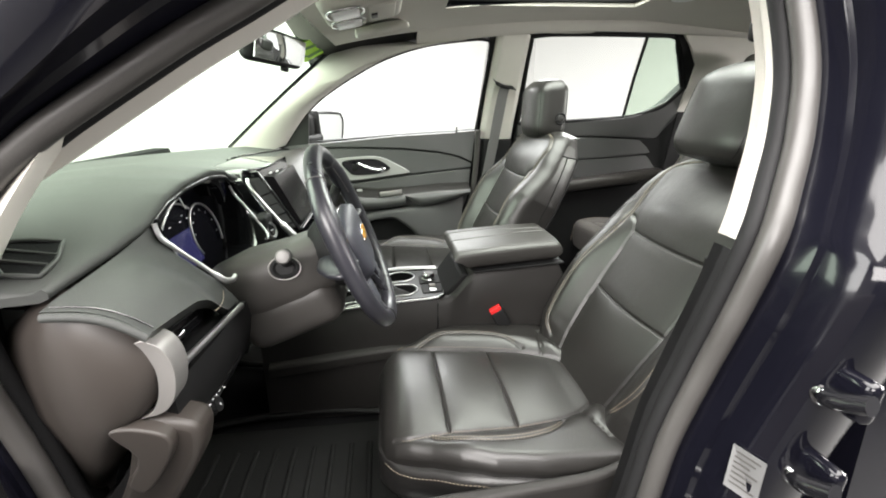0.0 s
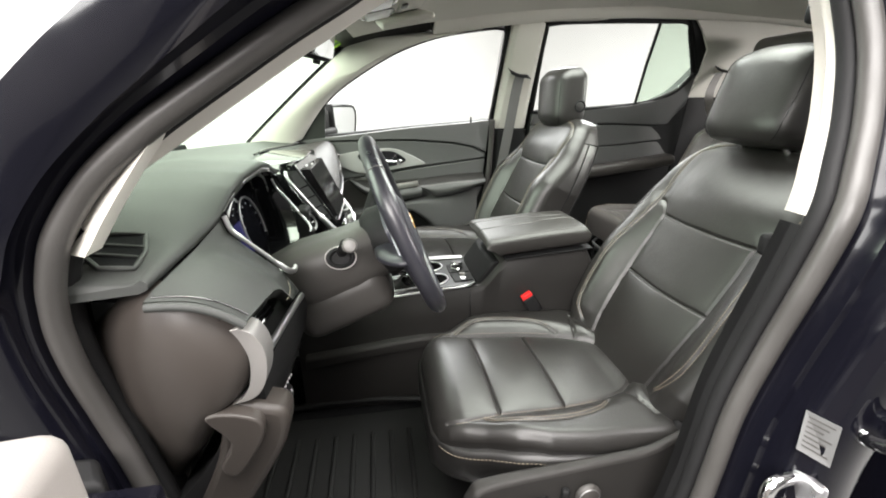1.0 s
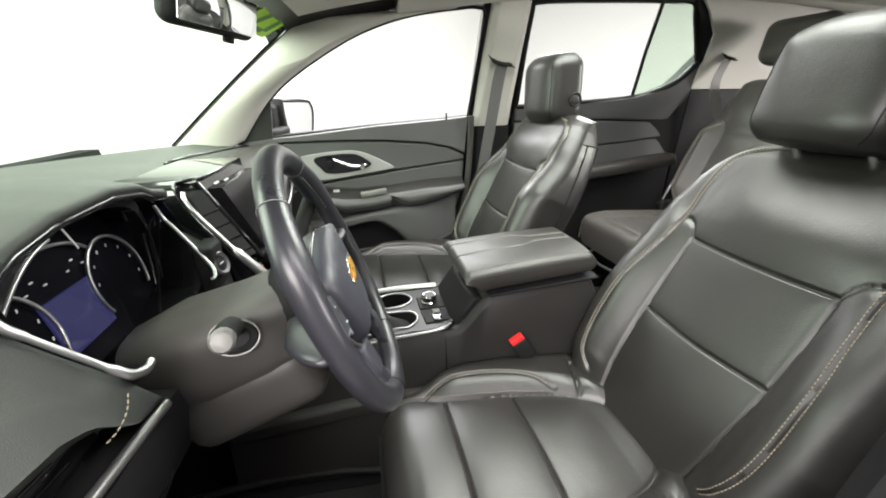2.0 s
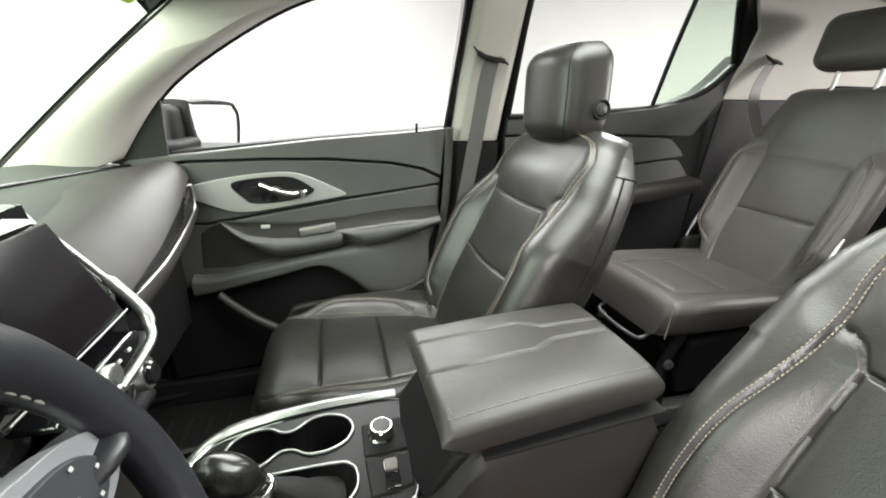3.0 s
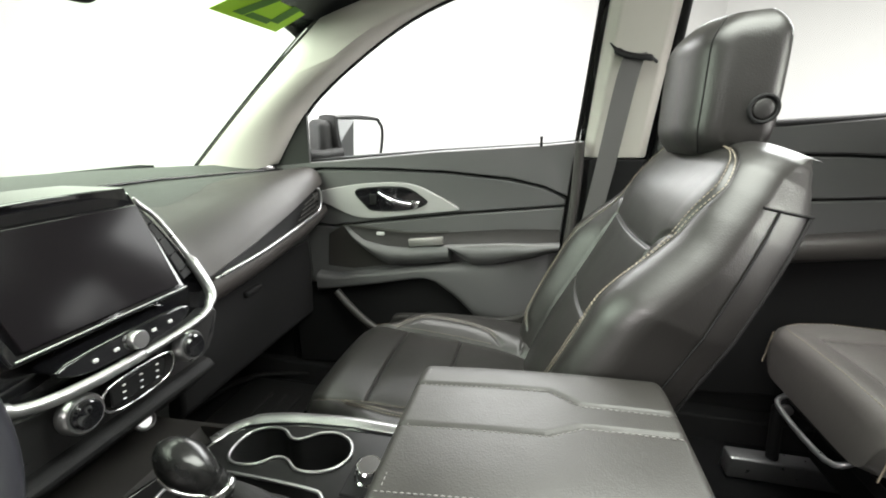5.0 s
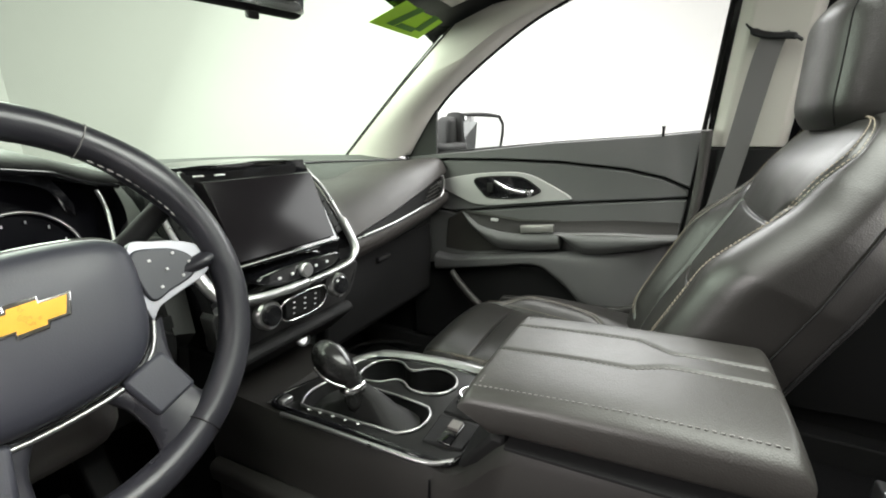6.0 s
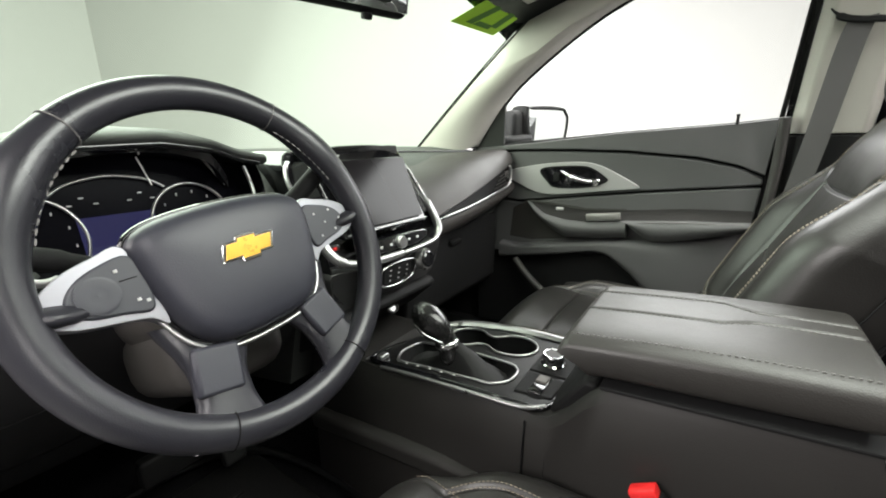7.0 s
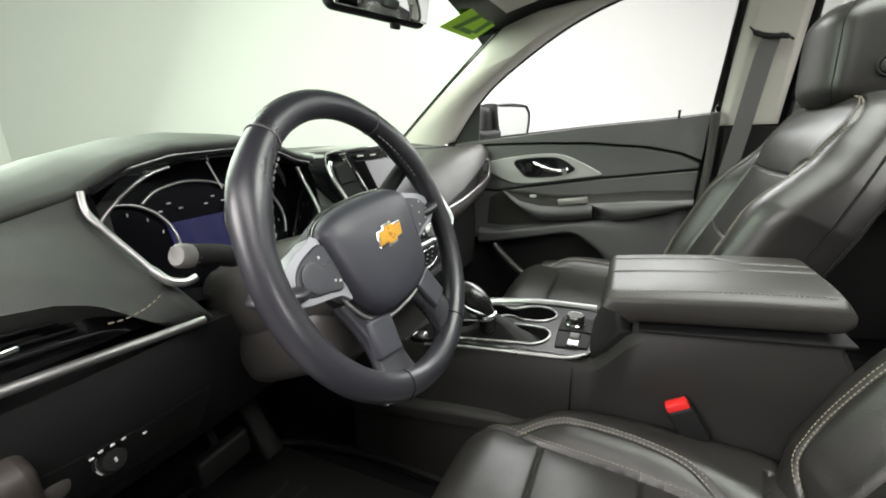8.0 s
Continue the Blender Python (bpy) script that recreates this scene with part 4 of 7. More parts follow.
    top_w = [(0.0, 0.130), (0.008, 0.158), (0.022, 0.185), (0.045, 0.211), (0.08, 0.238), (0.12, 0.256), (0.18, 0.270), (0.26, 0.276)] if out < 0 else [(0.0, 0.130), (0.008, 0.155), (0.022, 0.178), (0.045, 0.198), (0.08, 0.218), (0.12, 0.234), (0.18, 0.252), (0.26, 0.272)]
    def bw(s):
        if s > H - 0.26:
            return table(top_w, H - s)[0]
        return table([(-0.05, 0.215), (0.0, 0.235), (0.08, 0.260), (0.18, 0.274), (0.33, 0.272)], s)[0]
    def panel_at(s):
        return table([(-0.05, 0.110), (0.0, 0.118), (0.10, 0.131), (0.23, 0.138), (0.40, 0.138), (0.42, 0.142), (0.48, 0.20), (0.6, 0.22)], s)[0]
    def bh(a, s, w):
        s0 = np.atleast_1d(s)
        pe = np.array([panel_at(q) for q in s0])
        q = np.clip((np.abs(a) - pe + 0.012) / 0.080, 0, 1)
        fade = np.clip((0.52 - s0) / 0.30, 0, 1) if out < 0 else np.clip((0.46 - s0) / 0.16, 0, 1)
        bol = 0.046 * q * q * (3 - 2 * q) * fade * fade * (3 - 2 * fade) * np.clip((s0 + 0.10) / 0.18, 0, 1)
        lum = 0.014 * np.exp(-(((s0 - 0.13) / 0.12) ** 2)) * np.clip(1 - (a / 0.2) ** 2, 0, 1)
        puff = 0.006 * np.cos(np.clip(a / 0.15, -1, 1) * 1.57)
        yoke = 0.010 * np.exp(-(((s0 - 0.475) / 0.055) ** 2)) * np.clip(1 - (a / 0.19) ** 4, 0, 1)
        e = np.array([ends(q, -0.05, H, 0.060) for q in s0])
        top = -0.022 * np.clip((s0 - 0.40) / 0.2, 0, 1) ** 2
        return bol + lum + puff + yoke + top - roundoff(a, w, 0.055) - e
    low = curve2([(-0.138, 0.236), (0, 0.230), (0.138, 0.236)])
    upp = curve2([(-0.138, 0.402), (-0.07, 0.398), (0, 0.397), (0.07, 0.398), (0.138, 0.402)])
    edge = curve2([(0.110, -0.02), (0.126, 0.08), (0.134, 0.16), (0.138, 0.236), (0.139, 0.32), (0.138, 0.402)])
    flare = curve2([(0.138, 0.402), (0.150, 0.424), (0.168, 0.436), (0.184, 0.438)])
    arch = curve2([(0.158, 0.050), (0.185, 0.078), (0.203, 0.130), (0.208, 0.20), (0.204, 0.28), (0.192, 0.35), (0.184, 0.41), (0.184, 0.46), (0.188, 0.51), (0.181, H - 0.072), (0.155, H - 0.045), (0.10, H - 0.030), (0.0, H - 0.026)])
    rows = sorted(set(np.round(np.concatenate([np.linspace(-0.04, H - 0.060, 140), np.linspace(H - 0.060, H, 30), np.linspace(0.224, 0.244, 13), np.linspace(0.388, 0.410, 15)]), 4)))
    part("backrest", pad(bplace, rows, bw, bh, lambda s: -deep + 0.03 * sstep(H - 0.10, H, s), [low, upp] + both(edge) + both(flare) + both(arch), nf=190, nb=40), LEATHER, base, "black leather backrest with tan stitching", smooth=80)
    def on_b(a, s, lift=0.0009):
        return bplace(a, s, bh(np.array([a]), np.array([s]), bw(s))[0] + lift)
    def on_flank(side, s, h):
        h0 = bh(np.array([bw(s)]), np.array([s]), bw(s))[0]
        f = min(max((h0 - h) / (h0 + deep), 0.0), 0.97)
        return bplace(side * (bw(s) * (1 - f) ** (1 / 14) + 0.0004), s, h)
    for side in (-1, 1):
        for off in (-0.005, 0.005):
            part("stitching", dashes([on_b(side * (a + off), s) for a, s in arch[2:-6]], 0.0008, 0.0045, 0.002), STITCH, base, smooth=0)
        part("flank_seam", tube([on_flank(side, s, -0.078 - 0.030 * sstep(0.25, 0.05, s)) for s in np.linspace(0.13, H - 0.085, 30)], 0.0016, 5), HARDPLASTIC, base, smooth=80)
        part("flank_seam", tube([on_flank(side, 0.15 - 0.12 * (h + 0.1), h) for h in np.linspace(-0.06, 0.014 - deep, 12)], 0.0016, 5), HARDPLASTIC, base, smooth=80)
        part("back_piping", tube([on_flank(side, s, 0.020 - deep) for s in np.linspace(0.0, H - 0.075, 34)], 0.0028, 6), HARDPLASTIC, base, smooth=80)
        part("shoulder_seam", tube([on_flank(side, H - 0.082 - 0.22 * (h + 0.08), h) for h in np.linspace(-0.055, 0.014 - deep, 12)], 0.0020, 5), HARDPLASTIC, base, smooth=80)
    # headrest on two posts, flat sides and a rounded crown
    hx, hz = head_at
    hm = Matrix.Translation((hx, cy + 0.016, hz)) @ pose(0, 0, 0, 0, lean - (14 if out < 0 else 29))
    def headpt(th, v):
        z = lerp(-0.098, 0.098, v)
        d = abs(2 * v - 1)
        w = 0.116 * (1 - 0.05 * (2 * v - 1) ** 2)
        w *= 1 - (max(0.0, d - 0.66) / 0.34) ** 2.4 * 0.20
        e = 1 - (max(0.0, d - 0.52) / 0.48) ** 2.2 * (0.46 if v > 0.5 else 0.24)
        dfront, dback = 0.070 * e, 0.050 * e
        c, s_ = math.cos(th), math.sin(th)
        k = 4.0
        rr = (abs(c) ** k + abs(s_) ** k) ** (-1 / k)
        y, x = w * rr * s_, rr * c
        x = x * (dback if x > 0 else dfront)
        x -= 0.010 * (1 - min(1.0, abs(y) / w) ** 2) * max(0.0, -c)
        return hm @ V((x + 0.012 * (v - 0.5), y, z + 0.008 * math.cos(y / 0.12)))
    hv = [0.0, 0.012, 0.03, 0.06, 0.10] + list(np.linspace(0.15, 0.85, 18)) + [0.90, 0.94, 0.97, 0.988, 1.0]
    rings = [[headpt(th, v) for th in np.linspace(0, 2 * math.pi, 84, endpoint=False)] for v in hv]
    for cap, vz in ((0, -1), (-1, 1)):
        c = sum((p for p in rings[cap]), V((0, 0, 0))) / 84
        small = [[c + (p - c) * q + V((0, 0, vz * 0.008 * (1 - q))) for p in rings[cap]] for q in ((0.8, 0.5, 0.1) if cap == -1 else (0.1, 0.5, 0.8))]
        rings = (small + rings) if cap == 0 else (rings + small)
    head = part("headrest", loft(rings), LEATHER, base, "black leather headrest", smooth=80)
    for side in (-1, 1):
        th0 = math.pi - side * 0.80
        part("piping", tube([headpt(th0, v) + V((-0.0004, 0, 0)) for v in np.linspace(0.03, 0.97, 40)], 0.0011, 5), HARDPLASTIC, head, smooth=80)
        part("headrest_post", tube([hm @ V((0.012, side * 0.06, -0.09)), bplace(side * 0.06, H - 0.06, -0.085)], 0.006, 10), CHROME, base, smooth=80)
        part("post_collar", lathe([(0.013, 0), (0.014, 0.008), (0.010, 0.012)], Matrix.Translation(bplace(side * 0.06, H - 0.012, -0.080))), HARDPLASTIC, base)
    # release button on the flank towards the driver
    bmx = hm @ pose(0.012, -0.1130, -0.028, 90)
    part("button_ring", lathe([(0.021, -0.004), (0.021, 0.004), (0.019, 0.0060), (0.0165, 0.0055), (0.0155, 0.002)], bmx), HARDPLASTIC, head, smooth=70)
    part("release_button", lathe([(0.0, 0.0040), (0.012, 0.0045), (0.0145, 0.003), (0.0145, -0.004)], bmx), LEATHER_SIDE, head, smooth=70)

    # outer side shield with switches, inner trim, rails
    sy = cy + out * 0.262
    prof = [(0.035, zc - 0.10), (0.045, zc - 0.040), (0.08, zc - 0.020), (0.25, zc - 0.008), (0.38, zc + 0.002), (0.44, zc + 0.026), (0.485, zc + 0.040), (0.53, zc + 0.020), (0.54, zc - 0.06), (0.50, zc - 0.15), (0.40, zc - 0.195), (0.10, zc - 0.20)]
    part("side_shield", slab(prof, lambda x, z, d: V((cx + x, sy + out * (0.008 + d * (1 - 0.55 * sstep(zc - 0.05, zc + 0.03, z))), z)), 0.034, 5), BINPLASTIC, base, "black plastic seat side shield", smooth=50, bevel=0.012, seg=3)
    face_y = sy + out * 0.043
    for px, wide_, tall in ((0.155, 0.060, 0.018), (0.214, 0.014, 0.046)):
        part("seat_switch", rbox(cx + px, face_y, zc - 0.062, wide_, 0.014, tall, 0.005), HARDPLASTIC, base)
    part("lumbar_switch", lathe([(0.024, 0), (0.024, 0.006), (0.018, 0.010), (0.0, 0.011)], pose(cx + 0.258, face_y - out * 0.003, zc - 0.062, 90 if out < 0 else -90)), GREYPLASTIC, base, smooth=60)
    part("lumbar_ring", tube([V((cx + 0.258 + 0.019 * math.cos(q), face_y + out * 0.006, zc - 0.062 + 0.019 * math.sin(q))) for q in np.linspace(0, 2 * math.pi, 24, endpoint=False)], 0.0014, 5, True), SATIN, base, smooth=80)
    part("recliner_cover", rbox(bx + 0.015, cy + out * 0.235, bz - 0.02, 0.075, 0.030, 0.13, 0.014, 3, Matrix.Translation((bx, cy, bz)) @ pose(0, 0, 0, 0, lean) @ Matrix.Translation((-bx, -cy, -bz))), HARDPLASTIC, base, smooth=60)
    part("belt_anchor", rbox(bx + 0.07, cy + out * 0.262, bz + 0.005, 0.030, 0.010, 0.012, 0.003), SATIN, base)
    part("inner_trim", rbox(bx - 0.03, cy - out * 0.255, bz - 0.005, 0.060, 0.022, 0.030, 0.008), METAL, base)
    for side in (-1, 1):
        part("seat_rail", rbox(cx + 0.295, cy + side * 0.19, 0.485, 0.56, 0.04, 0.05, 0.006), METAL, base)
        part("seat_leg", rbox(cx + 0.295, cy + side * 0.19, 0.56 + (zc - 0.79) / 2, 0.40, 0.03, 0.13 + (zc - 0.79), 0.006), HARDPLASTIC, base)
    return base


front_seat("black leather driver's bucket seat with tan stitching", 0.035, -0.395, 0.745, 0.508, 0.711, 27, 0.645, (0.810, 1.345), -1)
front_seat("black leather front passenger seat with tan stitching", -0.052, 0.388, 0.785, 0.396, 0.765, 25, 0.605, (0.682, 1.357), 1)
for cx, cy, tx, tz, nm in ((0.368, -0.150, 0.0, 0.807, "driver"), (0.26, 0.150, 0.0, 0.775, "passenger")):
    bk = thing("seat_belt_buckle", "black seat belt buckle with red release button", "seat belt", "front belt buckles", at=(cx, cy, 0.6))
    BM_ = Matrix.Translation((cx, cy, tz)) @ pose(0, 0, 0, 0, -32)
    part("stalk", rbox(0, 0, -0.10, 0.020, 0.012, 0.14, 0.004, 2, BM_), HARDPLASTIC, bk)
    part("buckle_body", rbox(0, 0, -0.035, 0.040, 0.022, 0.062, 0.006, 3, BM_), HARDPLASTIC, bk)
    part("release_button", rbox(0, 0, 0.0, 0.034, 0.018, 0.014, 0.003, 2, BM_), RED, bk, "red release button")


def rear_seat(cx, cy):
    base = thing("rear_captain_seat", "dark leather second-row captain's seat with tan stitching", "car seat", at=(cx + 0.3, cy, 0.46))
    L = 0.50
    def cw(s):
        return table([(0.0, 0.165), (0.02, 0.188), (0.06, 0.202), (0.20, 0.206), (0.50, 0.200)], s)[0]
    def ch(a, s, w):
        s0 = np.atleast_1d(s)
        bol = 0.013 * np.clip((np.abs(a) - 0.125) / 0.05, 0, 1) * np.clip((s0 - 0.02) / 0.1, 0, 1)
        e = np.array([ends(q, 0.0, L, 0.035) for q in s0])
        return 0.868 - 0.05 * s0 + bol - roundoff(a, w, 0.030) - e + 0.006 * np.cos(np.clip(a / 0.16, -1, 1) * 1.57)
    def cplace(a, s, h):
        return V((cx + s, cy + a, h))
    seams = both([(0.118, 0.07), (0.128, 0.2), (0.128, 0.42)]) + [[(-0.118, 0.07), (0.118, 0.07)], [(-0.128, 0.24), (0.128, 0.24)], [(-0.128, 0.42), (0.128, 0.42)]]
    part("cushion", pad(cplace, np.round(np.concatenate([np.linspace(0, 0.035, 14), np.linspace(0.038, L - 0.05, 90), np.linspace(L - 0.047, L, 8)]), 4), cw, ch, lambda s: 0.752, seams, nb=34), LITLEATHER, base, "dark leather cushion", smooth=80)
    def on_c(a, s):
        return cplace(a, s, ch(np.array([a]), np.array([s]), cw(s))[0] + 0.001)
    for side in (-1, 1):
        part("stitching", dashes([on_c(side * (cw(s) - 0.020), s) for s in np.linspace(0.03, 0.44, 46)], 0.0009), STITCH, base, smooth=0)
        part("corner_seam", tube([V((cx + 0.012 - 0.002 * k, cy + side * (cw(0.012) + 0.001), 0.845 - 0.02 * k)) for k in range(5)], 0.0016, 5), STITCH, base, smooth=80)
    part("front_stitching", dashes([on_c(a, 0.022) for a in np.linspace(-0.165, 0.165, 40)], 0.0009), STITCH, base, smooth=0)
    tilt = radians(24)
    ux, uz = math.sin(tilt), math.cos(tilt)
    H = 0.630
    def bplace(a, s, h):
        return V((cx + 0.410 + s * ux - h * uz, cy + a, 0.830 + s * uz + h * ux))
    def bw(s):
        return table([(-0.05, 0.150), (0, 0.165), (0.07, 0.175), (0.13, 0.215), (0.24, 0.226), (0.40, 0.224), (0.46, 0.205), (0.54, 0.198), (0.605, 0.178), (0.630, 0.145)], s)[0]
    def bh(a, s, w):
        s0 = np.atleast_1d(s)
        q = np.clip((np.abs(a) - 0.125) / 0.05, 0, 1)
        bol = 0.042 * q * q * (3 - 2 * q) * np.clip((0.46 - s0) / 0.08, 0, 1) * np.clip((s0 - 0.02) / 0.12, 0, 1)
        e = np.array([ends(q, -0.05, H, 0.035) for q in s0])
        puff = 0.006 * np.abs(np.sin(np.clip((s0 - 0.01) / 0.205, 0, 3) * 3.1416)) * np.clip(1 - (a / 0.13) ** 4, 0, 1)
        return bol + puff - roundoff(a, w, 0.035) - e
    edge = curve2([(0.105, 0.0), (0.122, 0.12), (0.125, 0.26), (0.128, 0.39), (0.150, 0.44), (0.20, 0.452)])
    loop = curve2([(0.150, 0.09), (0.182, 0.12), (0.194, 0.20), (0.194, 0.32), (0.182, 0.39), (0.150, 0.425)])
    seams = both(edge) + both(loop) + [[(-0.124, 0.215), (0.124, 0.215)], [(-0.128, 0.39), (0.128, 0.39)]]
    part("backrest", pad(bplace, np.round(np.concatenate([np.linspace(-0.04, H - 0.035, 120), np.linspace(H - 0.033, H, 14)]), 4), bw, bh, lambda s: -0.095, seams, nf=170), LITLEATHER, base, "dark leather backrest with tan stitching", smooth=80)
    def on_b(a, s):
        return bplace(a, s, bh(np.array([a]), np.array([s]), bw(s))[0] + 0.001)
    for side in (-1, 1):
        for off in (-0.005, 0.005):
            part("stitching", dashes([on_b(side * (a + off), s) for a, s in loop[2:-2]], 0.0009), STITCH, base, smooth=0)
    hm = Matrix.Translation((cx + 0.690, cy, 1.520)) @ pose(0, 0, 0, 0, 10)
    part("headrest", rbox(0, 0, 0, 0.100, 0.258, 0.160, 0.042, 6, hm), LITLEATHER, base, "dark leather headrest", smooth=80)
    for side in (-1, 1):
        part("headrest_post", tube([hm @ V((0, side * 0.055, -0.06)), hm @ V((0.0, side * 0.055, -0.19))], 0.0055, 10), METAL, base, smooth=80)
        part("post_collar", lathe([(0.014, 0), (0.015, 0.008), (0.011, 0.014)], Matrix.Translation(bplace(side * 0.055, H - 0.004, -0.045))), HARDPLASTIC, base)
    for side in (-1, 1):
        part("recliner_cover", rbox(cx + 0.430, cy + side * 0.196, 0.845, 0.080, 0.030, 0.120, 0.014, 3), HARDPLASTIC, base, smooth=60)
        part("folding_lever", tube(smooth_path([V((cx + 0.410, cy + side * 0.212, 0.885)), V((cx + 0.440, cy + side * 0.215, 0.95)), V((cx + 0.475, cy + side * 0.212, 1.015))], 5), [0.007] * 4 + [0.011] * 7, 8, flat=0.6), SATIN, base, "silver folding lever", smooth=80)
        part("lever_knob", rbox(cx + 0.405, cy + side * 0.212, 0.878, 0.026, 0.018, 0.018, 0.006), HARDPLASTIC, base)
    part("base_frame", rbox(cx + 0.29, cy, 0.63, 0.34, 0.30, 0.18, 0.02), HARDPLASTIC, base)
    for side in (-1, 1):
        part("seat_rail", rbox(cx + 0.22, cy + side * 0.15, 0.49, 0.52, 0.045, 0.06, 0.006), METAL, base)
        part("front_link", tube([V((cx + 0.09, cy + side * 0.15, 0.755)), V((cx + 0.045, cy + side * 0.15, 0.66)), V((cx + 0.06, cy + side * 0.15, 0.51))], 0.014, 8), HARDPLASTIC, base, smooth=80)
        part("link_bolt", lathe([(0.014, 0), (0.014, 0.008), (0.008, 0.011), (0.0, 0.011)], pose(cx + 0.05, cy + side * 0.15 - 0.014, 0.67, 90)), METAL, base)
    part("cross_tube", tube([V((cx + 0.06, cy - 0.15, 0.70)), V((cx + 0.06, cy + 0.15, 0.70))], 0.011, 8), HARDPLASTIC, base, smooth=80)
    part("latch_bar", tube(smooth_path([V((cx + 0.03, cy - 0.10, 0.735)), V((cx + 0.00, cy - 0.08, 0.715)), V((cx + 0.00, cy + 0.08, 0.715)), V((cx + 0.03, cy + 0.10, 0.735))], 5), 0.006, 8), METAL, base, smooth=80)
    return base


rear_seat(0.945, 0.430)

# ---- dashboard ----
dash = thing("dashboard", "black dashboard with soft pads, gloss black centre stack and chrome trim", "dashboard", at=(-0.4, 0, 0.8))

# sections along y: windshield side, top edge, bulge, strip line, lower edge, foot
PROF = [
    # y, x_edge, z_edge, x_bulge, z_bulge, x_strip, z_strip, x_low, z_low
    (-0.735, -0.342, 1.150, -0.300, 1.090, -0.270, 1.030, -0.250, 0.990),
    (-0.612, -0.335, 1.160, -0.300, 1.090, -0.270, 1.030, -0.240, 0.975),
    (-0.600, -0.400, 1.180, -0.390, 1.110, -0.300, 1.030, -0.220, 1.000),
    (-0.45, -0.420, 1.180, -0.400, 1.110, -0.300, 1.010, -0.220, 0.990),
    (-0.215, -0.420, 1.180, -0.400, 1.110, -0.300, 1.010, -0.200, 0.980),
    (-0.203, -0.345, 1.200, -0.290, 1.130, -0.215, 1.040, -0.200, 0.970),
    (-0.172, -0.370, 1.198, -0.290, 1.130, -0.210, 1.050, -0.200, 0.960),
    (-0.165, -0.390, 1.198, -0.340, 1.130, -0.260, 1.050, -0.240, 0.960),
    (0.0, -0.420, 1.195, -0.300, 1.130, -0.220, 1.060, -0.200, 0.950),
    (0.165, -0.425, 1.190, -0.340, 1.130, -0.250, 1.060, -0.240, 0.950),
    (0.25, -0.430, 1.189, -0.280, 1.110, -0.240, 1.045, -0.240, 0.980),
    (0.35, -0.425, 1.188, -0.280, 1.115, -0.240, 1.050, -0.240, 0.985),
    (0.50, -0.395, 1.184, -0.280, 1.120, -0.240, 1.060, -0.240, 1.000),
    (0.64, -0.362, 1.180, -0.280, 1.125, -0.245, 1.075, -0.245, 1.015),
    (0.715, -0.346, 1.176, -0.290, 1.120, -0.255, 1.080, -0.255, 1.030),
]


def prof(y):
    return table(PROF, y)


def dash_ring(y):
    xe, ze, xb, zb, xs, zs, xl, zl = prof(y)
    wb = ws_base(max(-0.63, min(0.63, y)))
    bow = 0.012 * max(0.0, 1 - (y / 0.7) ** 2)
    under = 0.05 * (1 - sstep(-0.205, -0.185, y))  # under the driver's hood
    pts = [V((wb.x - 0.02, y, 1.188 - under)), V((lerp(wb.x, xe, 0.45), y, 1.197 + bow - 1.5 * under)), V((xe - 0.03, y, ze + 0.006 - under)), V((xe, y, ze - under))]
    for t in (0.33, 0.66, 1.0):
        q = V((lerp(xe, xb, t), y, lerp(ze, zb, t)))
        q += V((0.35, 0, 0.9)) * 0.035 * math.sin(math.pi * t * 0.75) * (0.4 + 0.6 * sstep(0.1, 0.3, y))
        pts.append(q)
    pts += [V((lerp(xb, xs, 0.6) + 0.018, y, lerp(zb, zs, 0.5))), V((xs, y, zs)), V((xl, y, zl)), V((xl - 0.03, y, zl - 0.03)), V((-0.28 - 0.12 * (y < -0.165), y, 0.86)), V((-0.32 - 0.20 * (y < -0.165), y, 0.72)), V((-0.60, y, 0.66)), V((-0.80, y, 0.9))]
    return pts


ys = sorted(set(np.round(np.concatenate([np.linspace(-0.675, 0.715, 75), np.array([-0.612, -0.60, -0.215, -0.203, -0.172, -0.165])]), 4)))
part("dash_body", loft([dash_ring(y) for y in ys]), DASH, dash, "black soft-touch dashboard", smooth=50)
# groove between the top pad and the passenger pad
part("pad_groove", tube([V((prof(y)[0] + 0.001, y, prof(y)[1] + 0.004)) for y in np.linspace(0.20, 0.715, 24)], 0.0035, 6), PIANO, dash, smooth=80)


STRIP = [(0.215, -0.188, 1.029), (0.24, -0.184, 1.033), (0.35, -0.178, 1.044), (0.50, -0.186, 1.060), (0.60, -0.198, 1.068), (0.640, -0.203, 1.074), (0.658, -0.205, 1.090), (0.662, -0.206, 1.118), (0.655, -0.206, 1.136)]


def strip_xz(y):
    return table([r[:1] + r[1:] for r in STRIP[:6]] + [(0.72, -0.215, 1.082)], y)


def slot_gap(y):
    return table([(0.20, 0.004), (0.24, 0.010), (0.35, 0.026), (0.50, 0.044), (0.62, 0.060), (0.72, 0.064)], y)[0]


def pass_pad(u, v):
    y = lerp(0.172, 0.705, u)
    xe, ze = prof(y)[:2]
    xs, zs = strip_xz(y)
    p = V((lerp(xe + 0.006, xs - 0.006, v), y, lerp(ze - 0.002, zs + slot_gap(y), v)))
    return p + V((0.5, 0, 0.86)) * (0.040 * math.sin(math.pi * v**1.25) ** 0.85 * (0.9 + 0.1 * math.sin(math.pi * u)))


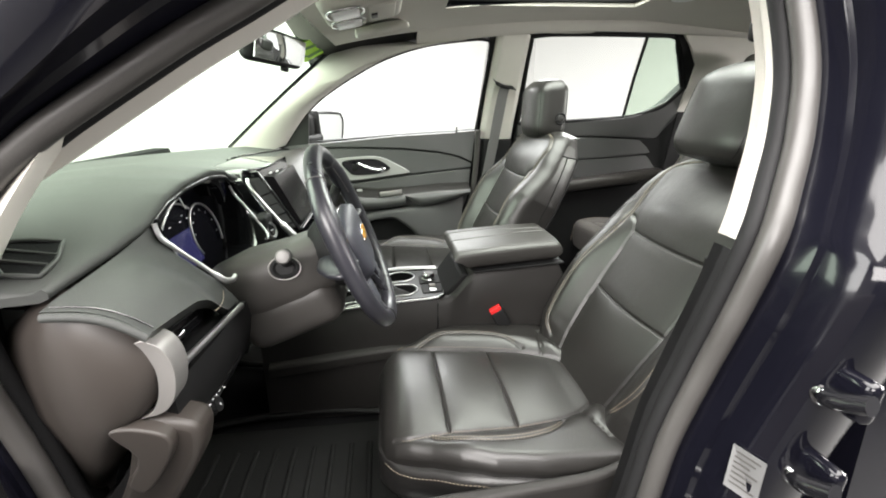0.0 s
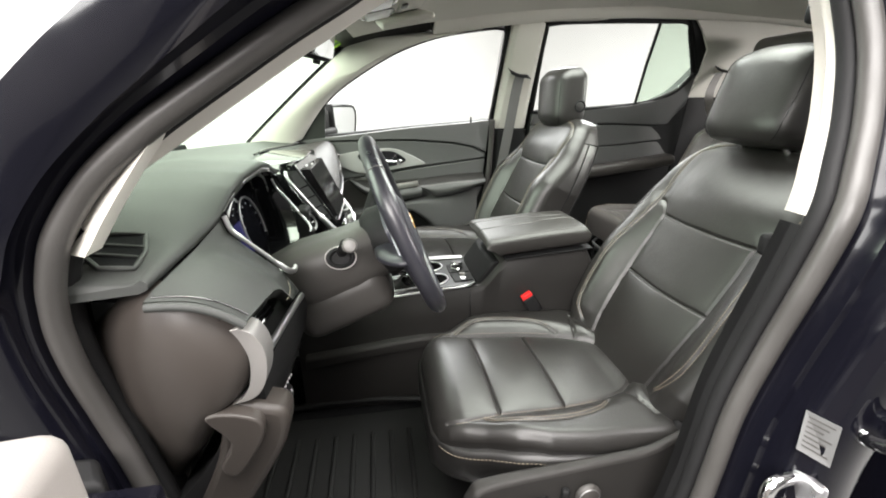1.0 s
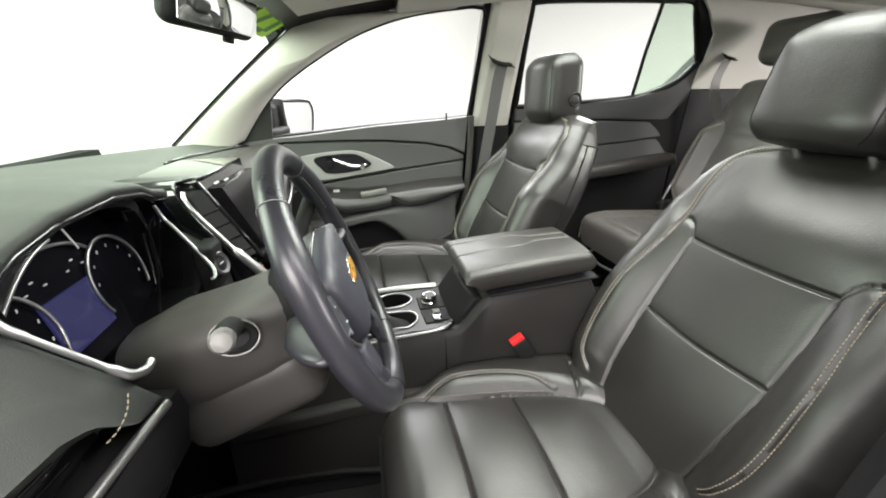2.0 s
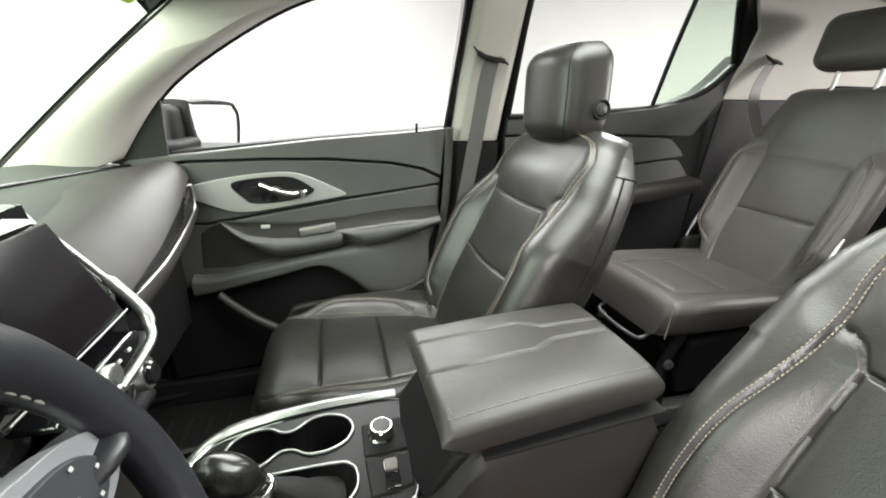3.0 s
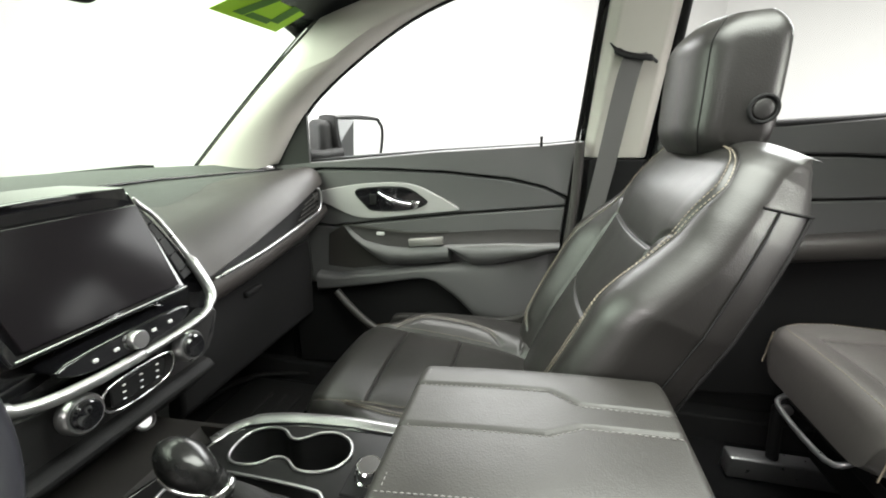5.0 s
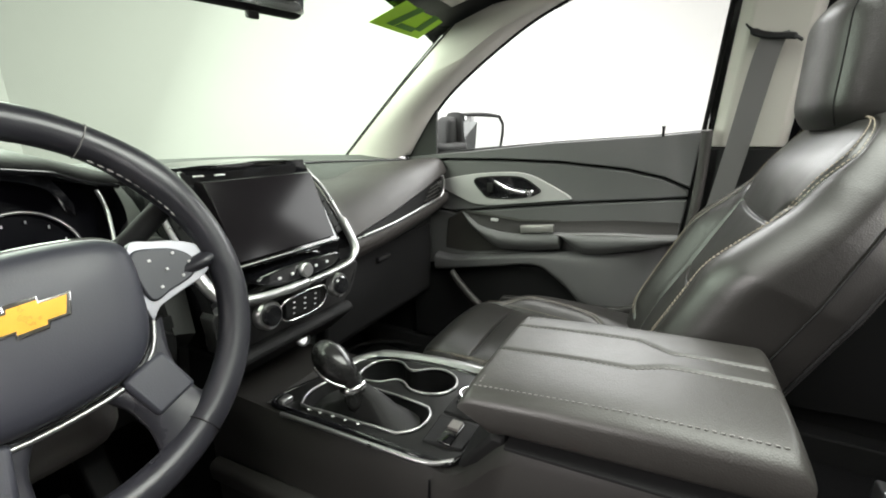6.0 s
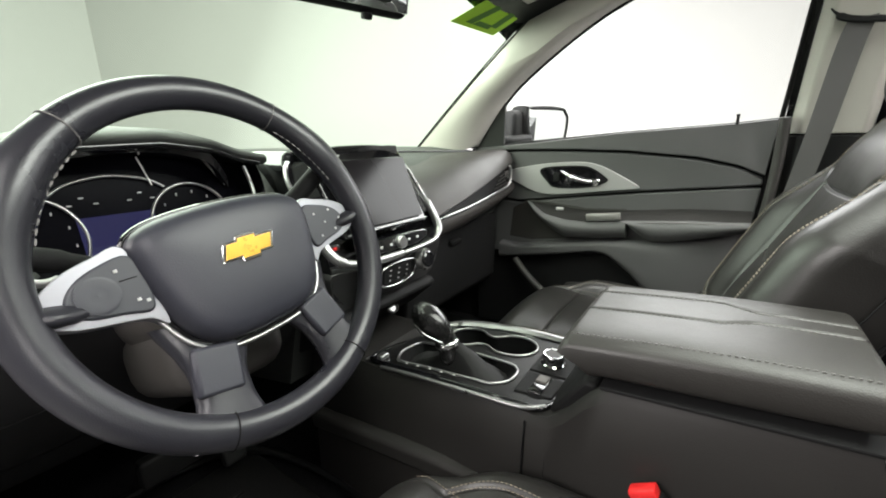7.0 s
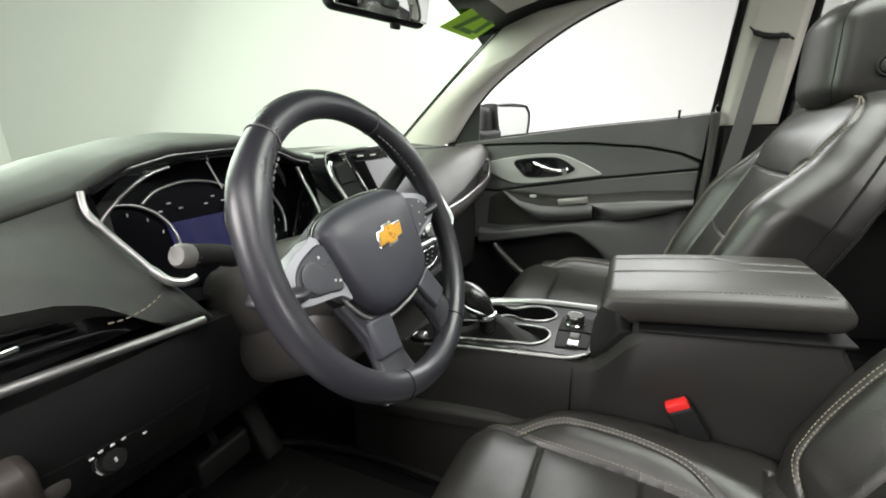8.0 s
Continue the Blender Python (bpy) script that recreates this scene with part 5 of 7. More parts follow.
part("passenger_pad", sheet(pass_pad, 34, 22, back=lambda u, v: pass_pad(u, v) + V((-0.05, 0, -0.04))), PADBROWN, dash, "dark brown-black soft passenger dash pad", smooth=60)
part("passenger_vent_slot", sheet(lambda u, v: V((strip_xz(lerp(0.20, 0.665, u))[0] - 0.016 - 0.012 * v, lerp(0.20, 0.665, u), strip_xz(lerp(0.20, 0.665, u))[1] - 0.004 + v * (slot_gap(lerp(0.20, 0.665, u)) + 0.010))), 24, 4, back=lambda u, v: V((-0.27, lerp(0.20, 0.665, u), 1.03 + 0.06 * v + 0.03 * u))), HARDPLASTIC, dash, "black vent band")
for k in range(4):
    part("vent_slat", tube([V((strip_xz(0.52)[0] - 0.006, 0.52 + 0.012 * k, 1.072 + 0.0115 * k)), V((strip_xz(0.65)[0] - 0.004, 0.652, 1.084 + 0.0125 * k))], 0.0028, 6, flat=0.5), GREYPLASTIC, dash)
part("passenger_strip", tube(smooth_path([V((x, y, z)) for y, x, z in STRIP], 8), [0.0025] * 8 + [0.0045] * 32 + [0.006] * 25, 8, flat=0.8), SATIN, dash, "bright satin dash strip", smooth=80)


def lower_pad(u, v):
    y = lerp(0.172, 0.712, u)
    xs, zs = strip_xz(y)
    h = table([(0.19, 0.054), (0.4, 0.052), (0.65, 0.050), (0.72, 0.046)], y)[0]
    return V((xs - 0.004 - 0.020 * v**2 + 0.008 * math.sin(math.pi * v), y, zs - 0.004 - h * v))


part("passenger_lower_pad", sheet(lower_pad, 30, 12, back=lambda u, v: lower_pad(u, v) + V((-0.06, 0, 0.0))), PADBROWN, dash, smooth=60)
part("lower_pad_line", tube([V((strip_xz(y)[0] - 0.05, y, strip_xz(y)[1] - 0.068)) for y in np.linspace(0.22, 0.69, 20)], 0.0022, 6), HARDPLASTIC, dash, smooth=80)
part("glovebox", loft([[V((-0.262 - 0.01 * q, y, 0.975)), V((-0.258 - 0.01 * q, y, 0.90)), V((-0.275, y, 0.74)), V((-0.32, y, 0.70)), V((-0.32, y, 0.96))] for y, q in ((0.17, 0.0), (0.3, 0.2), (0.5, 0.6), (0.69, 1.0))]), HARDPLASTIC, dash, "black glovebox lid", smooth=30, bevel=0.008)
part("glovebox_latch", rbox(-0.262, 0.40, 0.925, 0.02, 0.06, 0.016, 0.005), HARDPLASTIC, dash)

# driver's top pad, swelling into the hood over the gauges
LIP = [(-0.745, -0.314, 1.152), (-0.726, -0.312, 1.157), (-0.631, -0.294, 1.175), (-0.568, -0.282, 1.191), (-0.541, -0.278, 1.205), (-0.513, -0.274, 1.220), (-0.456, -0.270, 1.233), (-0.35, -0.268, 1.237), (-0.275, -0.270, 1.226), (-0.235, -0.272, 1.210), (-0.185, -0.276, 1.200)]
CREST = [(-0.745, 1.150), (-0.70, 1.167), (-0.65, 1.184), (-0.592, 1.210), (-0.537, 1.231), (-0.471, 1.247), (-0.394, 1.254), (-0.30, 1.250), (-0.235, 1.228), (-0.185, 1.207)]


def hood_row(y):
    lx, lz = table(LIP, y)
    zc = table(CREST, y)[0]
    drop = 0.020 * sstep(-0.70, -0.745, y)
    wx = ws_base(max(-0.63, min(0.63, y))).x - 0.02
    top = [V((wx, y, 1.186 - drop)), V((lerp(wx, -0.37, 0.35), y, lerp(1.188, zc, 0.45) - drop)), V((lerp(wx, -0.37, 0.7), y, lerp(1.19, zc, 0.82) - drop)), V((-0.385, y, zc)), V((-0.345, y, zc - 0.003)), V((lerp(-0.345, lx, 0.55), y, lerp(zc, lz, 0.42))), V((lx - 0.006, y, lz + 0.005)), V((lx, y, lz))]
    return top + [V((lx - 0.001, y, lz - 0.007)), V((lx - 0.012, y, lz - 0.012)), V((-0.40, y, lz - 0.018)), V((wx, y, 1.13))]


part("cluster_hood", loft([hood_row(y) for y in np.linspace(-0.727, -0.185, 72)]), DASH, dash, "black soft top pad and hood over the gauges", smooth=70)
part("hood_lip", tube([V((table(LIP, y)[0] - 0.006, y, table(LIP, y)[1] - 0.011)) for y in np.linspace(-0.555, -0.20, 50)], 0.0060, 8), PIANO, dash, "gloss black hood lip", smooth=80)
arch = smooth_path([V((-0.300, y, z)) for y, z in ((-0.552, 1.135), (-0.545, 1.152), (-0.506, 1.185), (-0.464, 1.203), (-0.40, 1.211), (-0.33, 1.207), (-0.28, 1.19), (-0.255, 1.15))], 6)
part("gauge_arch", loft([[p + V((0, 0, 0.0)) for p in arch], [p + V((0.014, 0, 0.004)) for p in arch], [V((-0.285, p.y, p.z + 0.022)) for p in arch], [V((-0.36, p.y, p.z + 0.020)) for p in arch]], closed=False, caps=False), PIANO, dash, "gloss black arch round the gauges", smooth=60)
part("arch_edge", tube([p + V((0.014, 0, 0.003)) for p in arch[4:20]], 0.0022, 6), SATIN, dash, smooth=80)


# instrument cluster
cl = part("gauge_panel", sheet(lambda u, v: V((lerp(-0.300, -0.345, v), lerp(-0.585, -0.215, u), lerp(1.035, 1.215, v) - 0.03 * abs(2 * u - 1) ** 3 * v)), 20, 10, back=lambda u, v: V((-0.40, lerp(-0.585, -0.215, u), lerp(1.035, 1.200, v)))), CLUSTERBLACK, dash, "dark instrument cluster with lit centre display")
CP = lambda y, v, lift=0.003: V((lerp(-0.300, -0.345, v) + lift, y, lerp(1.035, 1.215, v)))
for gy, gv, gr, a0, a1 in ((-0.505, 0.38, 0.060, -30, 210), (-0.305, 0.38, 0.060, -30, 210)):
    part("gauge_ring", tube([CP(gy + gr * math.cos(radians(a)), gv + gr / 0.18 * math.sin(radians(a)), 0.005) for a in range(a0, a1 + 1, 8)], 0.0024, 6), SATIN, cl, smooth=80)
    for a in range(0, 200, 30):
        c = CP(gy + 0.78 * gr * math.cos(radians(a - 10)), gv + 0.78 * gr / 0.18 * math.sin(radians(a - 10)), 0.004)
        part("gauge_mark", rbox(c.x, c.y, c.z, 0.001, 0.002, 0.0045, 0.0004, 1), ICON, cl)
part("upper_gauge_ring", tube(smooth_path([CP(y, v, 0.005) for y, v in ((-0.475, 0.70), (-0.45, 0.78), (-0.405, 0.82), (-0.36, 0.78), (-0.335, 0.70))], 6), 0.0022, 6), SATIN, cl, smooth=80)
for k, y in enumerate((-0.455, -0.44, -0.425, -0.385, -0.37, -0.355)):
    c = CP(y, 0.62 + 0.05 * (k % 3 == 1), 0.004)
    part("gauge_mark", rbox(c.x, c.y, c.z, 0.001, 0.006, 0.002, 0.0004, 1), ICON, cl)
part("needle", tube([CP(-0.352, 0.72, 0.008), CP(-0.362, 0.96, 0.008)], 0.0012, 5), WHITEPLASTIC, cl)
disp = sheet(lambda u, v: CP(lerp(-0.452, -0.358, u), lerp(0.16, 0.52, v), 0.004), 2, 2, back=lambda u, v: CP(lerp(-0.452, -0.358, u), lerp(0.16, 0.52, v), 0.001))
part("lit_display", disp, DISPLAY, cl, "violet-blue lit centre display", smooth=0)
# side walls and floor of the cluster well
WELL = [(-0.553, 1.195), (-0.556, 1.150), (-0.540, 1.085), (-0.505, 1.045), (-0.40, 1.030), (-0.27, 1.045), (-0.225, 1.085), (-0.205, 1.15), (-0.21, 1.195)]
wp = smooth_path([V((0, y, z)) for y, z in WELL], 6)
part("cluster_well", loft([[V((-0.235 - 0.30 * max(0.0, p.z - 1.06), p.y, p.z)) for p in wp], [V((-0.36, p.y * 0.93 - 0.028, p.z + 0.002)) for p in wp]], closed=False, caps=False), PIANO, dash, "gloss black gauge surround", smooth=50)
CHL = [V((-0.282, -0.563, 1.187)), V((-0.275, -0.566, 1.166)), V((-0.260, -0.562, 1.148)), V((-0.235, -0.552, 1.118)), V((-0.210, -0.540, 1.087)), V((-0.204, -0.528, 1.079)), V((-0.202, -0.518, 1.077)), V((-0.202, -0.508, 1.079))]
CH = smooth_path(CHL, 6)
part("cluster_strip", tube([p + V((0.006, 0, 0.004)) for p in CH], [0.0042] * 12 + [0.0034] * 10 + [0.0052] * (len(CH) - 22), 8, flat=0.8), SATIN, dash, "satin silver cluster trim", smooth=80)
part("cluster_strip", tube([V((p.x, -0.79 - p.y, p.z)) for p in CH], 0.0030, 8, flat=0.7), SATIN, dash, smooth=80)


part("cluster_well_side", loft([list(CH), [V((-0.36, p.y + 0.014, p.z + 0.004)) for p in CH]], closed=False, caps=False), PIANO, dash, smooth=50)


# pad under the cluster on the driver's side, knee panel, left vent
def knee_fn(u, v):
    y = lerp(-0.725, -0.20, u)
    x = table([(-0.725, -0.212), (-0.60, -0.200), (-0.40, -0.195), (-0.20, -0.205)], y)[0]
    return V((x - 0.11 * v**1.5 + 0.02 * math.sin(math.pi * v), y, lerp(table([(-0.725, 1.018), (-0.52, 1.022), (-0.2, 1.00)], y)[0], 0.80, v)))


part("knee_panel", sheet(knee_fn, 26, 14, back=lambda u, v: knee_fn(u, v) + V((-0.05, 0, 0))), HARDPLASTIC, dash, "black driver's knee panel", smooth=60)
part("driver_strip", tube(smooth_path([V((-0.192, -0.512, 1.029)), V((-0.196, -0.56, 1.032)), V((-0.200, -0.64, 1.038)), V((-0.206, -0.735, 1.044))], 6), 0.0062, 8, flat=0.9), SATIN, dash, "satin silver driver's strip", smooth=80)
PAD_LOW = [(-0.748, -0.207, 1.112), (-0.69, -0.203, 1.107), (-0.64, -0.201, 1.100), (-0.61, -0.199, 1.088), (-0.585, -0.197, 1.066), (-0.56, -0.196, 1.045), (-0.51, -0.195, 1.037)]
part("driver_vent_slot", sheet(lambda u, v: V((-0.236 - 0.004 * v, lerp(-0.738, -0.555, u), lerp(1.034, table(PAD_LOW, lerp(-0.738, -0.555, u))[1], v))), 14, 4, back=lambda u, v: V((-0.30, lerp(-0.738, -0.555, u), lerp(1.03, 1.09, v)))), PIANO, dash, "gloss black driver's vent")
for k in range(3):
    part("vent_slat", tube([V((-0.222, -0.730, 1.060 + 0.014 * k)), V((-0.216, -0.612 - 0.012 * k, 1.053 + 0.013 * k))], 0.0045, 6, flat=0.4), PIANO, dash, smooth=60)
part("vent_tab", rbox(-0.214, -0.690, 1.070, 0.010, 0.045, 0.007, 0.003), CHROME, dash)
part("pad_stitching", dashes(smooth_path([V((-0.203, -0.548, 1.074)), V((-0.196, -0.568, 1.069)), V((-0.194, -0.590, 1.066)), V((-0.195, -0.61, 1.068))], 8), 0.0009), STITCH, dash, smooth=0)
INNER = CHL[:5] + [V((-0.200, -0.524, 1.058)), V((-0.195, -0.510, 1.037))]


def left_pad(u, v):
    y = lerp(-0.748, -0.563, u)
    top = V((table(LIP, y)[0] + 0.004, y, table(LIP, y)[1] - 0.008))
    yb = lerp(-0.748, -0.510, u)
    low = V((table(PAD_LOW, yb)[0], yb, table(PAD_LOW, yb)[1]))
    k = v * 6
    i = min(5, int(k))
    a, b = V((table(LIP, -0.563)[0] + 0.004, -0.563, table(LIP, -0.563)[1] - 0.008)), V((-0.195, -0.510, 1.037))
    bend = INNER[i].lerp(INNER[i + 1], k - i) - a.lerp(b, v)
    return top.lerp(low, v) + bend * u**2 + V((0.45, 0, 0.9)) * 0.012 * math.sin(math.pi * v) * (1 - u**3)


part("driver_pad", sheet(left_pad, 20, 24, back=lambda u, v: left_pad(u, v) + V((-0.02, 0.035, -0.03))), DASH, dash, "dark soft pad beside the gauges", smooth=60)
part("pad_piping", tube([left_pad(0.0, v) + V((0, -0.002, -0.006)) for v in np.linspace(0.02, 0.98, 24)], 0.0055, 8), DASH, dash, smooth=80)
part("pad_shadow_line", tube([left_pad(0.02, v) + V((0.002, 0.004, 0.0015)) for v in np.linspace(0.03, 0.97, 24)], 0.0012, 6), PIANO, dash, smooth=80)
# switch panel set into the knee panel, with the rotary light switch
part("switch_panel", sheet(lambda u, v: knee_fn(lerp(0.0, 0.40, u), lerp(0.33 + 0.10 * u - 0.16 * max(0.0, u - 0.7), 0.75, v)) + V((0.003, 0, 0)), 14, 8, back=lambda u, v: knee_fn(lerp(0.0, 0.40, u), lerp(0.33 + 0.10 * u - 0.16 * max(0.0, u - 0.7), 0.75, v)) + V((-0.01, 0, 0))), CONSOLEGLOSS, dash, "black switch panel", smooth=60)
lk = Matrix.Translation(knee_fn(0.18, 0.47) + V((0.003, 0, 0))) @ pose(0, 0, 0, 0, 74)
part("light_switch", lathe([(0.016, 0), (0.016, 0.003), (0.0115, 0.005), (0.0110, 0.014), (0.0, 0.015)], lk), HARDPLASTIC, dash)
# bright and gold arcs drawn for the lit left part of the switch's rim
part("switch_lit_arc", tube([lk @ V((0.0145 * math.cos(q), 0.0145 * math.sin(q), 0.0055)) for q in np.linspace(2.6, 5.4, 14)], 0.0013, 6), CHROME, dash)
part("switch_lit_arc", tube([lk @ V((0.0170 * math.cos(q), 0.0170 * math.sin(q), 0.0035)) for q in np.linspace(2.4, 3.9, 10)], 0.0009, 6), GOLD, dash)
part("switch_mark", rbox(0, 0, 0.0155, 0.005, 0.0025, 0.001, 0.0003, 1, lk), ICON, dash)
part("dimmer_wheel", lathe([(0.011, 0), (0.011, 0.003), (0.008, 0.005), (0.0, 0.005)], Matrix.Translation(knee_fn(0.095, 0.46) + V((0.003, 0, 0))) @ pose(0, 0, 0, 0, 74)), GREYPLASTIC, dash)
for u, v in ((0.245, 0.43), (0.165, 0.385), (0.185, 0.385), (0.205, 0.385), (0.085, 0.45), (0.15, 0.40)):
    c = knee_fn(u, v) + V((0.0045, 0, 0))
    part("panel_icon", rbox(c.x, c.y, c.z, 0.002, 0.0045, 0.0028, 0.0006, 1), ICON, dash)

# left end of the dash seen through the door opening
END = [(-0.60, 1.00), (-0.45, 1.085), (-0.39, 1.112), (-0.345, 1.136), (-0.313, 1.150), (-0.281, 1.145), (-0.254, 1.133), (-0.223, 1.106), (-0.209, 1.077), (-0.211, 1.046), (-0.228, 1.007), (-0.249, 0.984), (-0.275, 0.950), (-0.305, 0.90), (-0.37, 0.80), (-0.43, 0.62), (-0.60, 0.62)]
ep = smooth_path([(x, z, 0) for x, z in END], 4, True)


def cap_pt(p, r):
    """A bulging end cap that falls back towards the firewall."""
    x, z = lerp(-0.36, p.x, r), lerp(0.97, p.y, r)
    return V((x, -0.712 - 0.044 * max(0.0, 1 - r**8) ** 0.5 + 0.085 * sstep(-0.27, -0.46, x) + 0.03 * sstep(1.0, 0.8, z), z))


part("dash_end_cap", loft([[cap_pt(p, r) for p in ep] for r in (1.0, 0.995, 0.98, 0.95, 0.91, 0.86, 0.78, 0.66, 0.5, 0.3, 0.05)]), CAPBROWN, dash, "dark brownish plastic dash end cap", smooth=70)
part("end_trim", loft([[V((x, y, z)) for y in (-0.740, -0.705)] + [V((x - 0.020, y, z - 0.004)) for y in (-0.705, -0.740)] for x, z in [(p.x, p.y) for p in smooth_path([(-0.222, 1.098, 0), (-0.206, 1.088, 0), (-0.197, 1.068, 0), (-0.196, 1.045, 0), (-0.201, 1.020, 0), (-0.212, 1.002, 0), (-0.226, 0.994, 0)], 5)]]), SILVERPAINT, dash, "satin silver end trim", smooth=60, bevel=0.003)
part("lower_end_panel", slab([(-0.255, 0.985), (-0.205, 0.980), (-0.183, 0.966), (-0.186, 0.930), (-0.205, 0.890), (-0.26, 0.80), (-0.36, 0.62), (-0.43, 0.62), (-0.33, 0.80), (-0.28, 0.90)], lambda x, z, d: V((x, -0.69 - d, z)), 0.050, 3), CAPBROWN, dash, "dark brown-grey lower end panel", smooth=50, bevel=0.010, seg=3)
part("hood_release", slab([(-0.275, 0.984), (-0.250, 0.990), (-0.213, 0.976), (-0.209, 0.952), (-0.228, 0.917), (-0.250, 0.890), (-0.268, 0.905), (-0.250, 0.945)], lambda x, z, d: V((x, -0.735 - d, z)), 0.022, 3), CAPBROWN, dash, smooth=50, bevel=0.006, seg=3)
# demister vent on the top of the dash end
def dash_top(x, y, lift=0.0):
    lx, lz = table(LIP, y)
    return V((x, y, lerp(table(CREST, y)[0], lz, max(0.0, min(1.0, (x + 0.385) / (lx + 0.385)))) + lift))


VENT = [(-0.408, -0.640), (-0.350, -0.632), (-0.337, -0.668), (-0.336, -0.700), (-0.374, -0.700), (-0.402, -0.676)]
part("demister_slot", loft([[dash_top(x, y, 0.0005) for x, y in VENT], [dash_top(x, y, 0.0035) for x, y in VENT]]), CARPET, dash, "dark side window vent", smooth=0)
part("demister_bezel", tube([dash_top(lerp(a[0], b[0], k / 4), lerp(a[1], b[1], k / 4), 0.003) for a, b in zip(VENT, VENT[1:] + VENT[:1]) for k in range(4)], 0.0032, 6, True), DASH, dash, smooth=80)
for k in range(2):
    y = -0.656 - 0.020 * k
    part("demister_slat", tube([dash_top(-0.402 + 0.008 * k, y, 0.0045), dash_top(-0.340, y - 0.004, 0.0045)], 0.0022, 6), DASH, dash, smooth=80)

# ---- centre stack ----
stack = thing("centre_stack", "gloss black centre stack with screen, knobs and chrome surround", "car console", at=(-0.2, 0, 0.9))


def face(y, z, lift=0.0):
    """The stack's front face, leaning forward at the top."""
    x = table([(0.84, -0.235), (0.90, -0.175), (0.93, -0.152), (1.0, -0.140), (1.05, -0.158), (1.20, -0.222), (1.25, -0.245)], z)[0]
    return V((x + lift - (0.015 + 0.30 * max(0.0, z - 1.03)) * sstep(0.10, 0.165, abs(y)), y, z))


def face_plate(name, outline, proud, material, label="", back=0.03, per=0, bevel=0.002, parent=None):
    return part(name, slab(outline, lambda y, z, d: face(y, z, d - back), proud + back, per), material, parent or stack, label, smooth=40, bevel=bevel)


face_plate("stack_body", [(-0.150, 0.90), (-0.166, 1.02), (-0.172, 1.10), (-0.155, 1.19), (-0.11, 1.214), (0.11, 1.214), (0.155, 1.19), (0.172, 1.10), (0.166, 1.02), (0.150, 0.90), (0.09, 0.885), (-0.09, 0.885)], 0.0, PIANO, "gloss black stack face", back=0.12, per=4)
face_plate("screen_bezel", [(-0.124, 1.050), (-0.130, 1.207), (0.122, 1.207), (0.118, 1.050)], 0.008, PIANO, "gloss black screen bezel", bevel=0.004)
face_plate("touch_screen", [(-0.110, 1.064), (-0.113, 1.190), (0.108, 1.190), (0.104, 1.064)], 0.0105, SCREEN, "switched-off touch screen", parent=stack, bevel=0.0015)
part("screen_lip", tube([face(-0.12, 1.058, 0.013), face(0.112, 1.058, 0.013)], 0.0015, 6), SATIN, stack, smooth=80)
for k in range(2):
    part("bezel_button", rbox(*face(-0.115 + 0.03 * k, 1.199, 0.010), 0.004, 0.018, 0.003, 0.001, 1), ICON, stack)
for s in (-1, 1):
    face_plate("side_vent", [(s * 0.128, 1.062), (s * 0.130, 1.190), (s * 0.146, 1.182), (s * 0.162, 1.13), (s * 0.160, 1.062)], 0.004, HARDPLASTIC, "black centre air vent")
    for k in range(4):
        part("vent_slat", tube([face(s * 0.131, 1.075 + 0.026 * k, 0.006), face(s * 0.157, 1.075 + 0.024 * k, 0.006)], 0.003, 6, flat=0.5), PIANO, stack)
    U = smooth_path([face(s * 0.150, 1.190, 0.006), face(s * 0.160, 1.176, 0.008), face(s * 0.170, 1.15, 0.010), face(s * 0.170, 1.08, 0.010), face(s * 0.162, 1.032, 0.012), face(s * 0.142, 1.014, 0.014), face(s * 0.11, 1.008, 0.014), face(s * 0.06, 1.004, 0.014), face(0.0, 1.003, 0.014)], 8)
    part("surround_strip", tube(U, [0.0045] * 24 + [0.0095] * 16 + [0.0075] * (len(U) - 40), 8, flat=0.7), SATIN, stack, "satin silver stack surround", smooth=80)
face_plate("audio_bar", [(-0.075, 1.016), (-0.085, 1.036), (0.085, 1.036), (0.075, 1.016), (0.0, 1.012)], 0.014, PIANO, "gloss black audio key bar", per=4)
part("volume_knob", lathe([(0.013, 0), (0.013, 0.010), (0.011, 0.013), (0.0, 0.013)], Matrix.Translation(face(0, 1.024, 0.012)) @ pose(0, 0, 0, 0, 80)), SATIN, stack, "satin volume knob")
for k in (-2, -1, 1, 2):
    part("audio_key", rbox(*face(0.028 * k, 1.025, 0.0155), 0.003, 0.007, 0.005, 0.001, 1), ICON, stack)
for s in (-1, 1):
    km = Matrix.Translation(face(s * 0.084, 0.967, 0.0)) @ pose(0, 0, 0, 0, 84)
    part("climate_knob_ring", lathe([(0.025, 0.0), (0.025, 0.012), (0.022, 0.016), (0.018, 0.015)], km), SATIN, stack, "satin climate knob ring")
    part("climate_knob", lathe([(0.018, 0.010), (0.018, 0.020), (0.015, 0.023), (0.0, 0.022)], km), PIANO, stack, "black climate knob")
face_plate("climate_panel", [(-0.148, 0.905), (-0.164, 0.960), (-0.164, 0.996), (-0.10, 0.992), (0.0, 0.988), (0.10, 0.992), (0.164, 0.996), (0.164, 0.960), (0.148, 0.905), (0.09, 0.890), (-0.09, 0.890)], 0.002, CLIMATE, "dark grey satin climate panel", per=3)
key = [(-0.044, 0.938), (-0.048, 0.978), (0.046, 0.978), (0.042, 0.938)]
part("key_pad_rim", tube(smooth_path([face(y, z, 0.006) for y, z in key], 6, True), 0.0022, 6, True), CHROME, stack, smooth=80)
face_plate("key_pad", [(-0.042, 0.941), (-0.045, 0.975), (0.043, 0.975), (0.040, 0.941)], 0.004, HARDPLASTIC, "black climate key pad")
